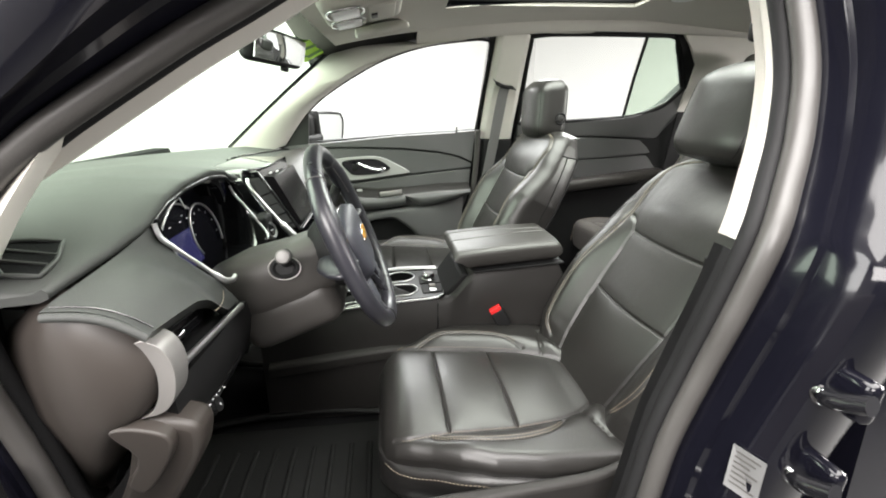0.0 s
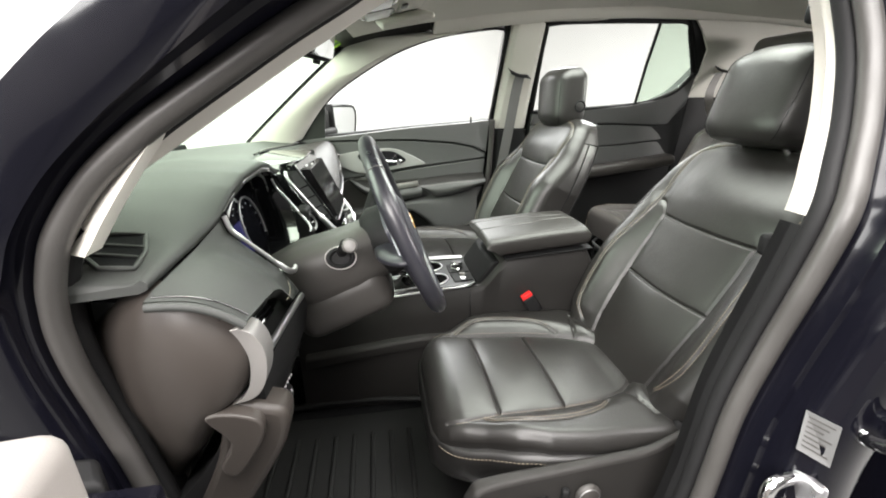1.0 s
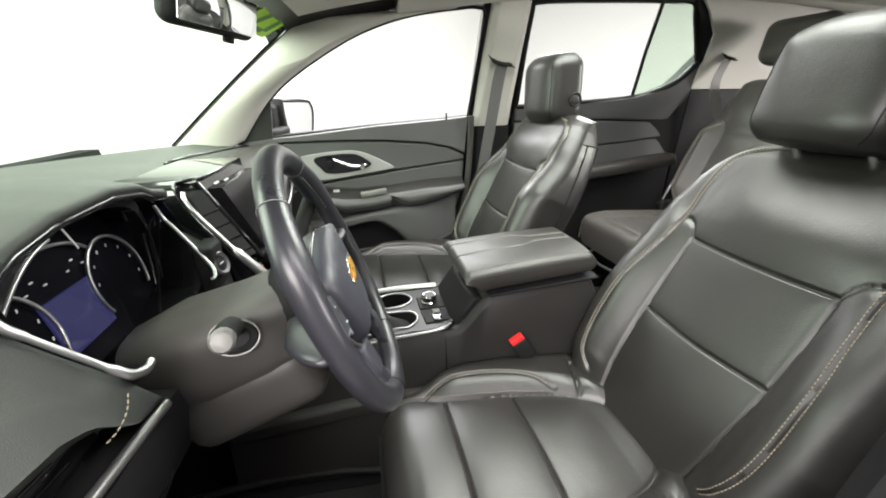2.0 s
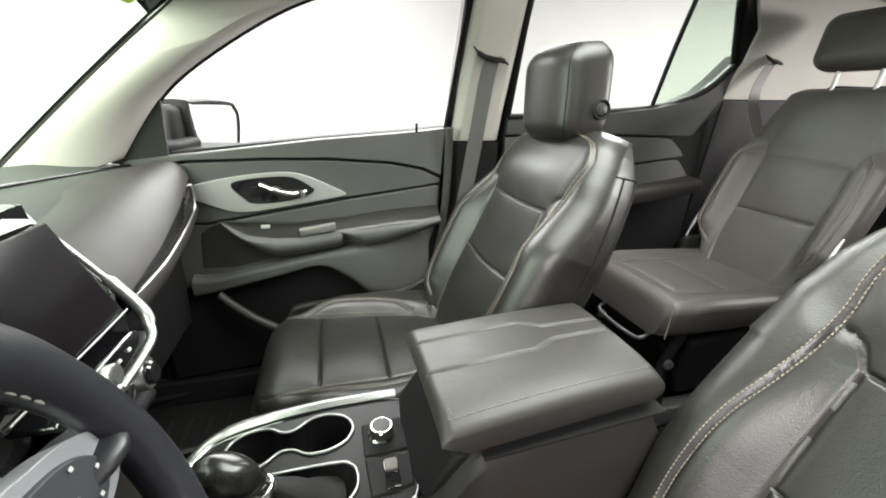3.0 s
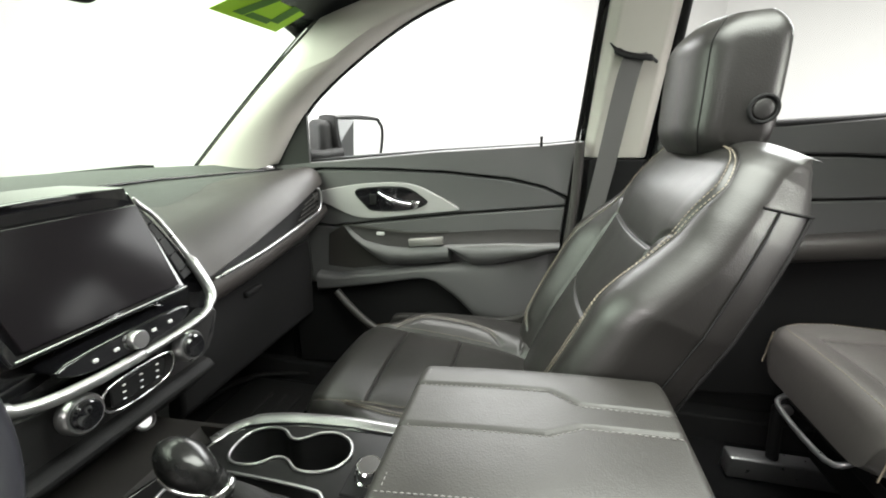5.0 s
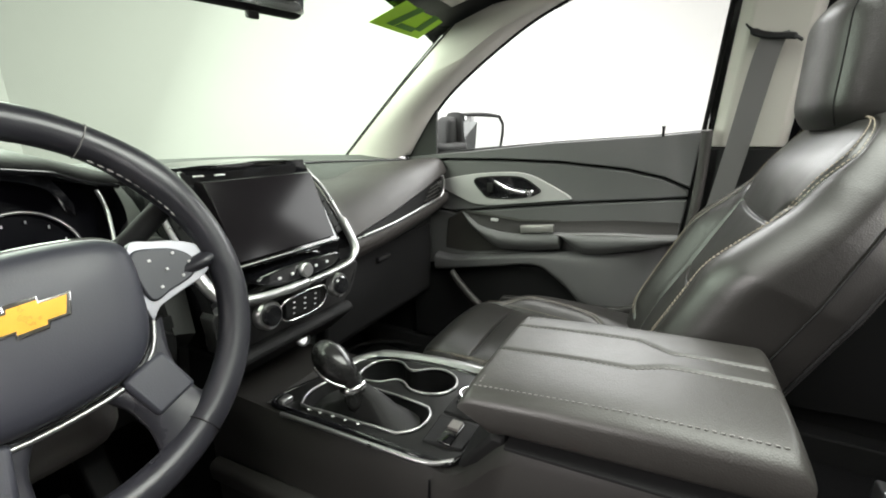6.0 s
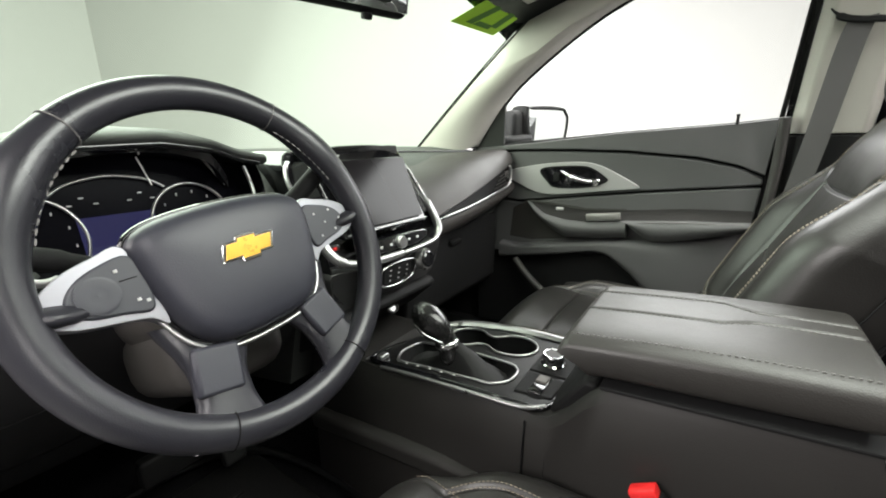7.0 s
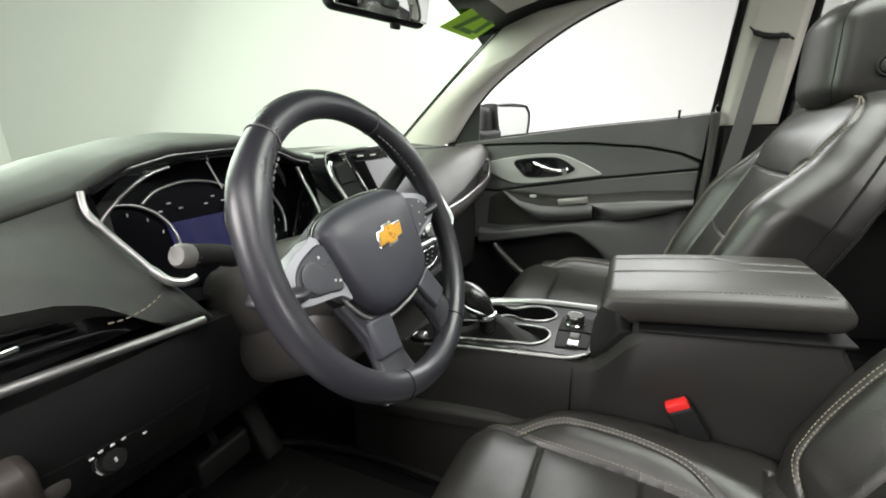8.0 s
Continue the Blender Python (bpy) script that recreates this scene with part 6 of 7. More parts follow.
for j in range(3):
    for k in (-1, 0, 1):
        part("climate_key", rbox(*face(0.026 * k, 0.947 + 0.011 * j, 0.0055), 0.0025, 0.005, 0.002, 0.0008, 1), ICON, stack)
for s in (-1, 1):
    for j in range(2):
        part("side_key", rbox(*face(s * 0.055, 0.952 + 0.016 * j, 0.004), 0.0025, 0.004, 0.003, 0.0008, 1), ICON, stack)
part("hazard_key", rbox(*face(-0.148, 1.040, 0.006), 0.006, 0.024, 0.014, 0.003), PIANO, stack)
part("hazard_mark", rbox(*face(-0.148, 1.040, 0.010), 0.002, 0.008, 0.006, 0.0008, 1), RED, stack, "red hazard mark")
part("lower_face", loft([[V((-0.165, y, 0.905)), V((-0.155, y, 0.89)), V((-0.225, y, 0.83)), V((-0.32, y, 0.78)), V((-0.32, y, 0.91))] for y in (-0.150, -0.12, 0.12, 0.150)]), HARDPLASTIC, stack, smooth=30, bevel=0.006)
part("power_socket", lathe([(0.017, 0), (0.017, 0.005), (0.014, 0.007), (0.012, 0.002), (0.0, 0.002)], Matrix.Translation((-0.193, 0.027, 0.860)) @ pose(0, 0, 0, 0, 55)), SATIN, stack, "power socket with bright ring")
for k in range(2):
    part("usb_port", rbox(-0.196, -0.035, 0.862 + 0.012 * k, 0.008, 0.016, 0.005, 0.001, 1), METAL, stack)

# ---- steering wheel ----
WC, WTILT = V((-0.001, -0.405, 1.117)), 21.8
WM = Matrix.Translation(WC) @ pose(0, 0, 0, 0, -WTILT) @ pose(0, 0, 0, 5)  # turned a little; local +x towards the driver, y across, z up the wheel
wheel = thing("steering_wheel", "black leather steering wheel with silver spokes and gold badge", "steering wheel", at=tuple(WC))
R = 0.1705


rings = []
NR = 120
for i in range(NR):
    q = 2 * math.pi * i / NR
    grip = max(math.exp(-(((abs((q + math.pi) % (2 * math.pi) - math.pi) - 1.0) / 0.22) ** 2)), 0.0)
    ra, rb = 0.0165 + 0.0035 * grip, 0.0155 + 0.0025 * grip
    c = V((0, R * math.sin(q), R * math.cos(q)))
    er = V((0, math.sin(q), math.cos(q)))
    rings.append([WM @ (c + er * ra * math.cos(p) + V((1, 0, 0)) * rb * math.sin(p)) for p in (2 * math.pi * k / 18 for k in range(18))])
part("rim", loft(rings, True, False, True), RIMLEATHER, wheel, "black leather rim", smooth=80)
for a in (-34.5, 34.5, 153, -153):
    q = radians(a)
    er = V((0, math.sin(q), math.cos(q)))
    c = V((0, R * math.sin(q), R * math.cos(q)))
    part("rim_seam", tube([WM @ (c + er * 0.0172 * math.cos(p) + V((0.0162 * math.sin(p), 0, 0))) for p in np.linspace(0, 2 * math.pi, 20, endpoint=False)], 0.0007, 5, True), GREYTHREAD if abs(a) < 50 else HARDPLASTIC, wheel, smooth=80)
for s in (-1, 1):
    part("grip_stitching", dashes([WM @ V((0.005, (R - 0.0185) * math.sin(q), (R - 0.0185) * math.cos(q))) for q in np.linspace(s * 0.66, s * 1.25, 40)], 0.0011), GREYTHREAD, wheel, smooth=0)


def hubp(x, y, z):
    return WM @ V((x, y, z))


HALF_HUB = [(0.0, 0.057), (0.042, 0.055), (0.074, 0.049), (0.090, 0.036), (0.091, 0.012), (0.085, -0.018), (0.078, -0.042), (0.066, -0.062), (0.044, -0.076), (0.0, -0.080)]
HUB = smooth_path([(y, z, 0) for y, z in HALF_HUB] + [(-y, z, 0) for y, z in HALF_HUB[-2:0:-1]], 5, True)


def hub_ring(r, x):
    return [hubp(x, p.x * r, -0.008 + (p.y + 0.008) * r) for p in HUB]


part("airbag_cover", loft([hub_ring(r, x) for r, x in ((0.97, -0.030), (1.0, -0.014), (1.0, -0.006), (0.985, 0.000), (0.95, 0.0055), (0.88, 0.0105), (0.76, 0.0140), (0.58, 0.0160), (0.36, 0.0172), (0.12, 0.0176))]), AIRBAG, wheel, "black vinyl airbag cover", smooth=60)
part("hub_seam", tube([hubp(-0.010, p.x * 1.012, -0.008 + (p.y + 0.008) * 1.012) for p in HUB], 0.0028, 6, True), PIANO, wheel, smooth=80)
# badge: two crossed bars on the hub
BADGE = [(-0.031, -0.010), (-0.024, 0.009), (-0.011, 0.009), (-0.0095, 0.0135), (0.0115, 0.0135), (0.0105, 0.009), (0.032, 0.009), (0.025, -0.010), (0.011, -0.010), (0.0095, -0.0145), (-0.0115, -0.0145), (-0.0105, -0.010)]
bad = part("badge_rim", slab(BADGE, lambda y, z, d: hubp(0.0160 + d, y, z + 0.003), 0.0034), CHROME, wheel, "silver-rimmed plain gold badge", smooth=30, bevel=0.0012)
part("badge_face", slab([(y * 0.86, z * 0.74) for y, z in BADGE], lambda y, z, d: hubp(0.0190 + d, y, z + 0.003), 0.0014), GOLD, bad, smooth=30)
for s in (-1, 1):
    bez_ = [(s * 0.092, 0.036), (s * 0.115, 0.034), (s * 0.138, 0.027), (s * 0.155, 0.016), (s * 0.162, 0.003), (s * 0.155, -0.010), (s * 0.139, -0.018), (s * 0.112, -0.024), (s * 0.094, -0.029), (s * 0.083, -0.038), (s * 0.084, -0.008)]
    part("spoke_bezel", slab(bez_, lambda y, z, d: hubp(-0.022 + 0.05 * max(0.0, abs(y) - 0.12) + d, y, z), 0.020, 4), SPOKE, wheel, "pale silver spoke bezel", smooth=45, bevel=0.003)
    keyp = [(s * 0.091, 0.028), (s * 0.115, 0.026), (s * 0.133, 0.018), (s * 0.143, 0.006), (s * 0.142, -0.005), (s * 0.132, -0.013), (s * 0.110, -0.018), (s * 0.090, -0.022), (s * 0.086, 0.0)]
    part("key_pad", slab(keyp, lambda y, z, d: hubp(-0.010 + d, y, z), 0.0112, 4), KEYPAD, wheel, "dark blue-grey spoke key pad", smooth=45, bevel=0.002)
    if s < 0:
        part("key_dial", lathe([(0.0155, 0.0), (0.0155, 0.0016), (0.013, 0.0022), (0.0065, 0.0012), (0.0, 0.0016)], WM @ pose(0.0012, s * 0.122, 0.003, 0, 90)), KEYPAD, wheel, smooth=40)
        part("key_line", rbox(0, 0, 0, 0.0006, 0.013, 0.0009, 0.0002, 1, WM @ Matrix.Translation((0.0016, -0.099, 0.009))), PIANO, wheel)
        marks = ((-0.122, 0.0135), (-0.122, -0.0080), (-0.1335, 0.003), (-0.1105, 0.003), (-0.105, 0.018), (-0.098, -0.010), (-0.092, -0.013))
    else:
        marks = ((0.125, 0.0165), (0.125, -0.0085), (0.1365, 0.003), (0.1135, 0.003), (0.102, 0.016), (0.102, -0.012))
    for y, z in marks:
        part("key_mark", rbox(0, 0, 0, 0.0008, 0.0032, 0.0028, 0.0004, 1, WM @ Matrix.Translation((0.0022, y, z))), ICON, wheel)
    part("side_arm", tube(smooth_path([hubp(-0.036, s * 0.075, -0.002), hubp(-0.031, s * 0.125, 0.002), hubp(-0.010, s * 0.160, 0.003), hubp(0.000, s * 0.172, 0.003)], 4), [0.030] * 5 + [0.029] * 3 + [0.027, 0.025, 0.022, 0.018, 0.014], 14, flat=0.35, up=(0, 0, 1)), RIMLEATHER, wheel, smooth=80)
    # lower spokes run from the hub's bottom corners to the rim, with a flat insert
    rows = []
    for k in range(13):
        t = k / 12
        cy_, cz_ = s * lerp(0.050, 0.074, t), lerp(-0.050, -0.160, t)
        w, thick = table([(0.0, 0.050), (0.25, 0.034), (0.45, 0.0255), (0.70, 0.0265), (0.88, 0.034), (1.0, 0.039)], t)[0], 0.011
        ax = V((0, 0.972, s * 0.235))
        ring = []
        for j in range(20):
            q = 2 * math.pi * j / 20
            c_, s_ = math.cos(q), math.sin(q)
            ring.append(WM @ (V((lerp(-0.020, -0.002, t ** 1.5), cy_, cz_)) + ax * w * c_ + V((thick * abs(s_) ** 0.7 * (1 if s_ > 0 else -1), 0, 0))))
        rows.append(ring)
    part("lower_spoke", loft(rows), RIMLEATHER, wheel, "black lower spoke", smooth=70)
    part("spoke_insert", slab([(s * 0.037, -0.078), (s * 0.078, -0.068), (s * 0.090, -0.112), (s * 0.049, -0.122)], lambda y, z, d: hubp(-0.016 + 0.10 * (-0.07 - z) + d, y, z), 0.0135), AIRBAG, wheel, "satin black spoke insert", smooth=40, bevel=0.004)
strip_pts = [(0.0955, 0.0, -0.014), (0.0900, -0.022, -0.012), (0.0830, -0.046, -0.010), (0.0700, -0.0675, -0.008), (0.0460, -0.0825, -0.008), (0.0, -0.0865, -0.008)]
part("hub_strip", tube(smooth_path([hubp(x, y, z) for y, z, x in strip_pts + [(-y, z, x) for y, z, x in strip_pts[-2::-1]]], 6), 0.0024, 8), SATIN, wheel, "silver hub strip", smooth=80)
part("hub_back", lathe([(0.06, -0.075), (0.072, -0.055), (0.070, -0.024)], WM @ pose(0, 0, -0.012, 0, 90)), HARDPLASTIC, wheel)
# column shroud with stalks
col = thing("steering_column", "grey-black steering column shroud with two stalks", "steering column", at=(-0.15, -0.405, 1.05))
CM = Matrix.Translation(WC) @ pose(0, 0, 0, 0, -WTILT)
rr = []
for x, w, h, dz in ((-0.045, 0.050, 0.044, -0.010), (-0.06, 0.062, 0.056, -0.014), (-0.12, 0.068, 0.062, -0.018), (-0.20, 0.070, 0.066, -0.012), (-0.27, 0.060, 0.056, -0.008)):
    rr.append([CM @ V((x, w * (abs(math.cos(q)) ** 0.7) * (1 if math.cos(q) > 0 else -1), dz + h * (abs(math.sin(q)) ** 0.7) * (1 if math.sin(q) > 0 else -1))) for q in (2 * math.pi * k / 28 for k in range(28))])
part("shroud", loft(rr), GREYPLASTIC, col, smooth=60)
part("lower_shroud", rbox(-0.17, 0, -0.085, 0.20, 0.13, 0.10, 0.035, 4, CM), GREYPLASTIC, col, smooth=60)
STB = Matrix.Translation((-0.122, -0.472, 1.080)) @ pose(0, 0, 0, 68, 0, 0)
part("stalk_boot_ring", tube([STB @ V((0.028 * math.cos(q), 0.021 * math.sin(q), 0.006)) for q in np.linspace(0, 2 * math.pi, 28, endpoint=False)], 0.0010, 6, True), SILVERPAINT, col, smooth=80)
part("stalk_boot", lathe([(0.0255, 0.0), (0.0255, 0.006), (0.020, 0.008), (0.016, 0.004), (0.0, 0.004)], STB @ Matrix.Diagonal((1, 0.76, 1, 1))), HARDPLASTIC, col)
lever = smooth_path([V((-0.122, -0.462, 1.085)), V((-0.112, -0.50, 1.110)), V((-0.104, -0.54, 1.128)), V((-0.098, -0.575, 1.138))], 5)
part("indicator_stalk", tube(lever, [0.0095] * 8 + [0.0115] * 7 + [0.012], 12), HARDPLASTIC, col, "black indicator stalk", smooth=60)
part("stalk_tip", tube([V((-0.0985, -0.572, 1.137)), V((-0.096, -0.585, 1.141)), V((-0.0955, -0.588, 1.142))], [0.0115, 0.0115, 0.009], 14), STALKEND, col, "pale stalk end", smooth=50)
part("wiper_stalk", tube(smooth_path([V((-0.078, -0.345, 1.110)), V((-0.062, -0.300, 1.148)), V((-0.047, -0.265, 1.184)), V((-0.040, -0.248, 1.200))], 5), 0.0115, 10), HARDPLASTIC, col, "black wiper stalk", smooth=80)
for k in range(4):
    part("stalk_mark", rbox(-0.038 - 0.004 * k, -0.258 - 0.012 * k, 1.196 - 0.013 * k, 0.002, 0.004, 0.003, 0.0008, 1), ICON, col)
part("tilt_button", rbox(-0.055, 0, -0.055, 0.030, 0.03, 0.024, 0.006, 3, CM), PIANO, col)

# push-button starter beside the column
SBM = Matrix.Translation((-0.210, -0.217, 1.079)) @ pose(0, 0, 0, 0, 72, -12)
part("starter_panel", rbox(-0.225, -0.212, 1.075, 0.030, 0.062, 0.085, 0.010, 3), HARDPLASTIC, dash, smooth=60)
part("starter_ring", lathe([(0.021, -0.004), (0.021, 0.004), (0.018, 0.007), (0.015, 0.004)], SBM), SATIN, dash, "satin starter button ring")
part("starter_button", lathe([(0.0, 0.005), (0.0135, 0.005), (0.015, 0.003), (0.015, -0.004)], SBM), PIANO, dash)
part("starter_mark", rbox(0, 0, 0.0052, 0.0025, 0.012, 0.0008, 0.0003, 1, SBM), ICON, dash)

# ---- centre console ----
con = thing("centre_console", "black centre console with gear selector, cup holders and chrome trim", "car console", at=(0.15, 0, 0.47))


def top_z(x):
    return table([(-0.20, 0.800), (-0.10, 0.806), (0.0, 0.822), (0.10, 0.832), (0.24, 0.836), (0.26, 0.838)], x)[0]


body = []
for x in (-0.30, -0.22, -0.16, -0.10, 0.0, 0.10, 0.20, 0.235):
    z = top_z(x) - 0.004
    w = table([(-0.30, 0.115), (-0.1, 0.120), (0.1, 0.128), (0.235, 0.130)], x)[0]
    deep = 0.11 if -0.12 < x < 0.19 else 0.001  # hollow under the cups
    body.append([V((x, -w - 0.012, 0.46)), V((x, -w - 0.006, z - 0.08)), V((x, -w, z - 0.02)), V((x, -w + 0.012, z)), V((x, -w + 0.022, z)), V((x, -w + 0.024, z - deep)), V((x, w - 0.024, z - deep)), V((x, w - 0.022, z)), V((x, w - 0.012, z)), V((x, w, z - 0.02)), V((x, w + 0.006, z - 0.08)), V((x, w + 0.012, 0.46))])
part("front_body", loft(body), BINPLASTIC, con, "black console side", smooth=40)
rear = []
for x, z, w in ((0.203, 0.829, 0.131), (0.232, 0.836, 0.131), (0.258, 0.858, 0.130), (0.285, 0.892, 0.130), (0.312, 0.914, 0.130), (0.45, 0.926, 0.129), (0.560, 0.935, 0.126), (0.590, 0.88, 0.122)):
    rear.append([V((x, -w - 0.008, 0.46)), V((x, -w - 0.004, z - 0.10)), V((x, -w, z - 0.015)), V((x, -w + 0.012, z)), V((x, w - 0.012, z)), V((x, w, z - 0.015)), V((x, w + 0.004, z - 0.10)), V((x, w + 0.008, 0.46))])
part("bin_body", loft(rear), BINPLASTIC, con, "dark grey storage bin", smooth=40)
part("bin_front", loft([[V((0.228 + q, y, 0.838)), V((0.275 + q, y, 0.905)), V((0.295, y, 0.905)), V((0.29, y, 0.838))] for y, q in ((-0.108, 0.0), (-0.05, -0.006), (0.05, -0.006), (0.108, 0.0))]), HARDPLASTIC, con, smooth=40, bevel=0.006)


LID_SEAMS = [[(0.24, -0.030), (0.42, -0.032), (0.455, -0.015), (0.62, -0.013)], [(0.24, 0.050), (0.42, 0.046), (0.455, 0.022), (0.62, 0.020)]]


def lid_ring(x):
    """A fat cushion section, drawn in at the seams."""
    u = (x - 0.246) / 0.318
    end = 1 - 0.55 * max(0.0, (abs(2 * u - 1) - 0.90) / 0.10) ** 2.5
    ring = []
    top = [(c, (1 - abs(c) ** 4.0) ** 0.25) for c in np.concatenate([np.linspace(1, 0.95, 8), np.linspace(0.93, -0.93, 110), np.linspace(-0.95, -1, 8)])]
    low = [(c, -((1 - abs(c) ** 4.0) ** 0.25)) for c in np.concatenate([np.linspace(-0.995, -0.9, 6), np.linspace(-0.7, 0.7, 5), np.linspace(0.9, 0.995, 6)])]
    for c, s_ in top + low:
        y = -0.014 + (0.127 - 0.010 * u) * c
        z = 0.950 + (0.030 + 0.005 * math.sin(math.pi * u) * (s_ > 0)) * s_ * end
        z += 0.075 * (x - 0.246)
        if s_ > 0.3:
            d = max(math.exp(-(((y - table(line, x)[0]) / 0.0024) ** 2)) for line in LID_SEAMS)
            z -= 0.0035 * d * end
        nose = 0.052 * max(0.0, 0.35 - s_) / 1.35 * max(0.0, 1 - u / 0.18)
        ring.append(V((x + nose, y, z)))
    return ring


lid = part("armrest_lid", loft([lid_ring(x) for x in np.concatenate([np.linspace(0.246, 0.266, 12), np.linspace(0.272, 0.540, 50), np.linspace(0.544, 0.564, 12)])]), LIDLEATHER, con, "black padded leather armrest lid", smooth=60)
for line in LID_SEAMS:
    for o in (-0.005,):
        part("stitching", dashes([V((x, table(line, x)[0] + o, 0.9803 + 0.075 * (x - 0.246) + 0.005 * math.sin(math.pi * (x - 0.246) / 0.318))) for x in np.linspace(0.266, 0.552, 60)], 0.0006, 0.004), GREYTHREAD, lid, smooth=0)
part("stitching", dashes([V((x, -0.121 + 0.030 * (x - 0.246), 0.9765 + 0.075 * (x - 0.246) + 0.004 * math.sin(math.pi * (x - 0.246) / 0.318))) for x in np.linspace(0.258, 0.550, 60)], 0.0007, 0.004), GREYTHREAD, lid, smooth=0)
part("stitching", dashes([V((0.2640, y, 0.9800)) for y in np.linspace(-0.115, 0.085, 40)], 0.0006, 0.004), GREYTHREAD, lid, smooth=0)
part("lid_gap", rbox(0, 0, 0, 0.268, 0.250, 0.005, 0.002, 2, Matrix.Translation((0.436, -0.013, 0.9300)) @ pose(0, 0, 0, 0, -4.3)), HARDPLASTIC, con, "thin dark gap line", smooth=30)

# gloss panel with cup holders, selector and switches
PANEL = [(-0.145, -0.085), (-0.085, -0.100), (0.05, -0.108), (0.19, -0.110), (0.225, -0.095), (0.232, -0.04), (0.232, 0.06), (0.225, 0.100), (0.10, 0.105), (-0.04, 0.098), (-0.085, 0.075), (-0.105, 0.04)]
CPX = lambda x, y, d: V((x, y, top_z(x) - 0.003 + d))


# outline of the two joined cups
CUPS = [(-0.052, 0.052), (-0.045, 0.080), (-0.02, 0.093), (0.012, 0.090), (0.034, 0.074), (0.054, 0.072), (0.078, 0.088), (0.108, 0.091), (0.135, 0.078), (0.147, 0.052), (0.136, 0.026), (0.108, 0.012), (0.078, 0.014), (0.055, 0.030), (0.034, 0.032), (0.012, 0.016), (-0.02, 0.014), (-0.044, 0.026)]
SHIFT = [(-0.098, -0.030), (-0.088, -0.006), (-0.060, 0.000), (0.11, -0.014), (0.138, -0.022), (0.148, -0.040), (0.146, -0.066), (0.128, -0.086), (0.10, -0.092), (-0.06, -0.088), (-0.086, -0.076), (-0.098, -0.052)]
cup_pts = smooth_path([(x, y, 0) for x, y in CUPS], 3, True)
bm = bmesh.new()
outer = [bm.verts.new(CPX(x, y, 0.006)) for x, y in [(p.x, p.y) for p in smooth_path([(x, y, 0) for x, y in PANEL], 4, True)]]
inner = [bm.verts.new(CPX(p.x, p.y, 0.006)) for p in cup_pts]
shp = [bm.verts.new(CPX(p.x, p.y, 0.006)) for p in smooth_path([(x, y, 0) for x, y in SHIFT], 3, True)]
edges = [bm.edges.new((r[i], r[(i + 1) % len(r)])) for r in (outer, inner, shp) for i in range(len(r))]
bmesh.ops.triangle_fill(bm, use_beauty=True, use_dissolve=False, edges=edges)
part("top_panel", bm, CONSOLEGLOSS, con, "dark gloss console panel", smooth=0)
part("panel_edge", tube(smooth_path([CPX(x, y, 0.003) for x, y in PANEL], 5, True), 0.005, 6, True), PIANO, con, smooth=80)
part("cup_well", loft([[CPX(p.x, p.y, 0.006) for p in cup_pts], [V((p.x * 0.94 + 0.003, p.y * 0.94 + 0.003, 0.762)) for p in cup_pts]], True, False), HARDPLASTIC, con, "black cup holder well", smooth=50)
part("cup_floor", slab([(p.x * 0.94 + 0.003, p.y * 0.94 + 0.003) for p in cup_pts], lambda x, y, d: V((x, y, 0.758 + d)), 0.004), CARPET, con, smooth=0)
part("cup_rim", tube([CPX(p.x, p.y, 0.0075) for p in cup_pts], 0.0026, 6, True), SATIN, con, "satin silver cup holder rim", smooth=80)
sp = smooth_path([(x, y, 0) for x, y in SHIFT], 3, True)
part("selector_rim", tube([CPX(p.x, p.y, 0.0075) for p in sp], 0.0026, 6, True), SATIN, con, "satin silver selector rim", smooth=80)
part("selector_well", loft([[CPX(p.x, p.y, 0.006) for p in sp], [V((p.x * 0.9, p.y * 0.9 - 0.005, top_z(p.x) - 0.02)) for p in sp]], True, False), HARDPLASTIC, con, smooth=50)
part("boot", loft([[V((lerp(p.x * 0.88, 0.022, t), lerp(p.y * 0.88 - 0.006, -0.060, t), top_z(p.x) - 0.018 + 0.066 * t**0.85 + 0.004 * math.sin(9 * t + 6 * k / len(sp)))) for k, p in enumerate(sp)] for t in (0.0, 0.15, 0.35, 0.55, 0.75, 0.92)]), BOOTLEATHER, con, "black leather selector boot", smooth=70)
RAILP = smooth_path([CPX(-0.105, 0.060, 0.006), CPX(-0.075, 0.098, 0.010), CPX(-0.02, 0.114, 0.010), CPX(0.10, 0.118, 0.009), CPX(0.225, 0.116, 0.008)], 8)
part("side_rail", tube(RAILP, [0.010] * 12 + [0.012] * 8 + [0.011] * (len(RAILP) - 20), 8, flat=0.5, up=(0, 0, 1)), SATIN, con, "broad satin silver console rail", smooth=60)
part("side_rail", tube(smooth_path([CPX(-0.10, -0.112, 0.003), CPX(0.0, -0.119, 0.003), CPX(0.12, -0.121, 0.003), CPX(0.19, -0.118, 0.005), CPX(0.222, -0.100, 0.006)], 8), 0.0035, 8), SATIN, con, "thin silver console rail", smooth=60)
part("rail_clip", rbox(-0.118, -0.086, 0.809, 0.016, 0.022, 0.016, 0.004), SATIN, con)
part("selector_lever", tube(smooth_path([V((0.028, -0.060, 0.84)), V((0.025, -0.066, 0.865)), V((0.018, -0.073, 0.890))], 4), [0.021] * 3 + [0.019] * 3 + [0.020] * 3, 12), KNOBBLACK, con, "gloss black selector neck", smooth=80)


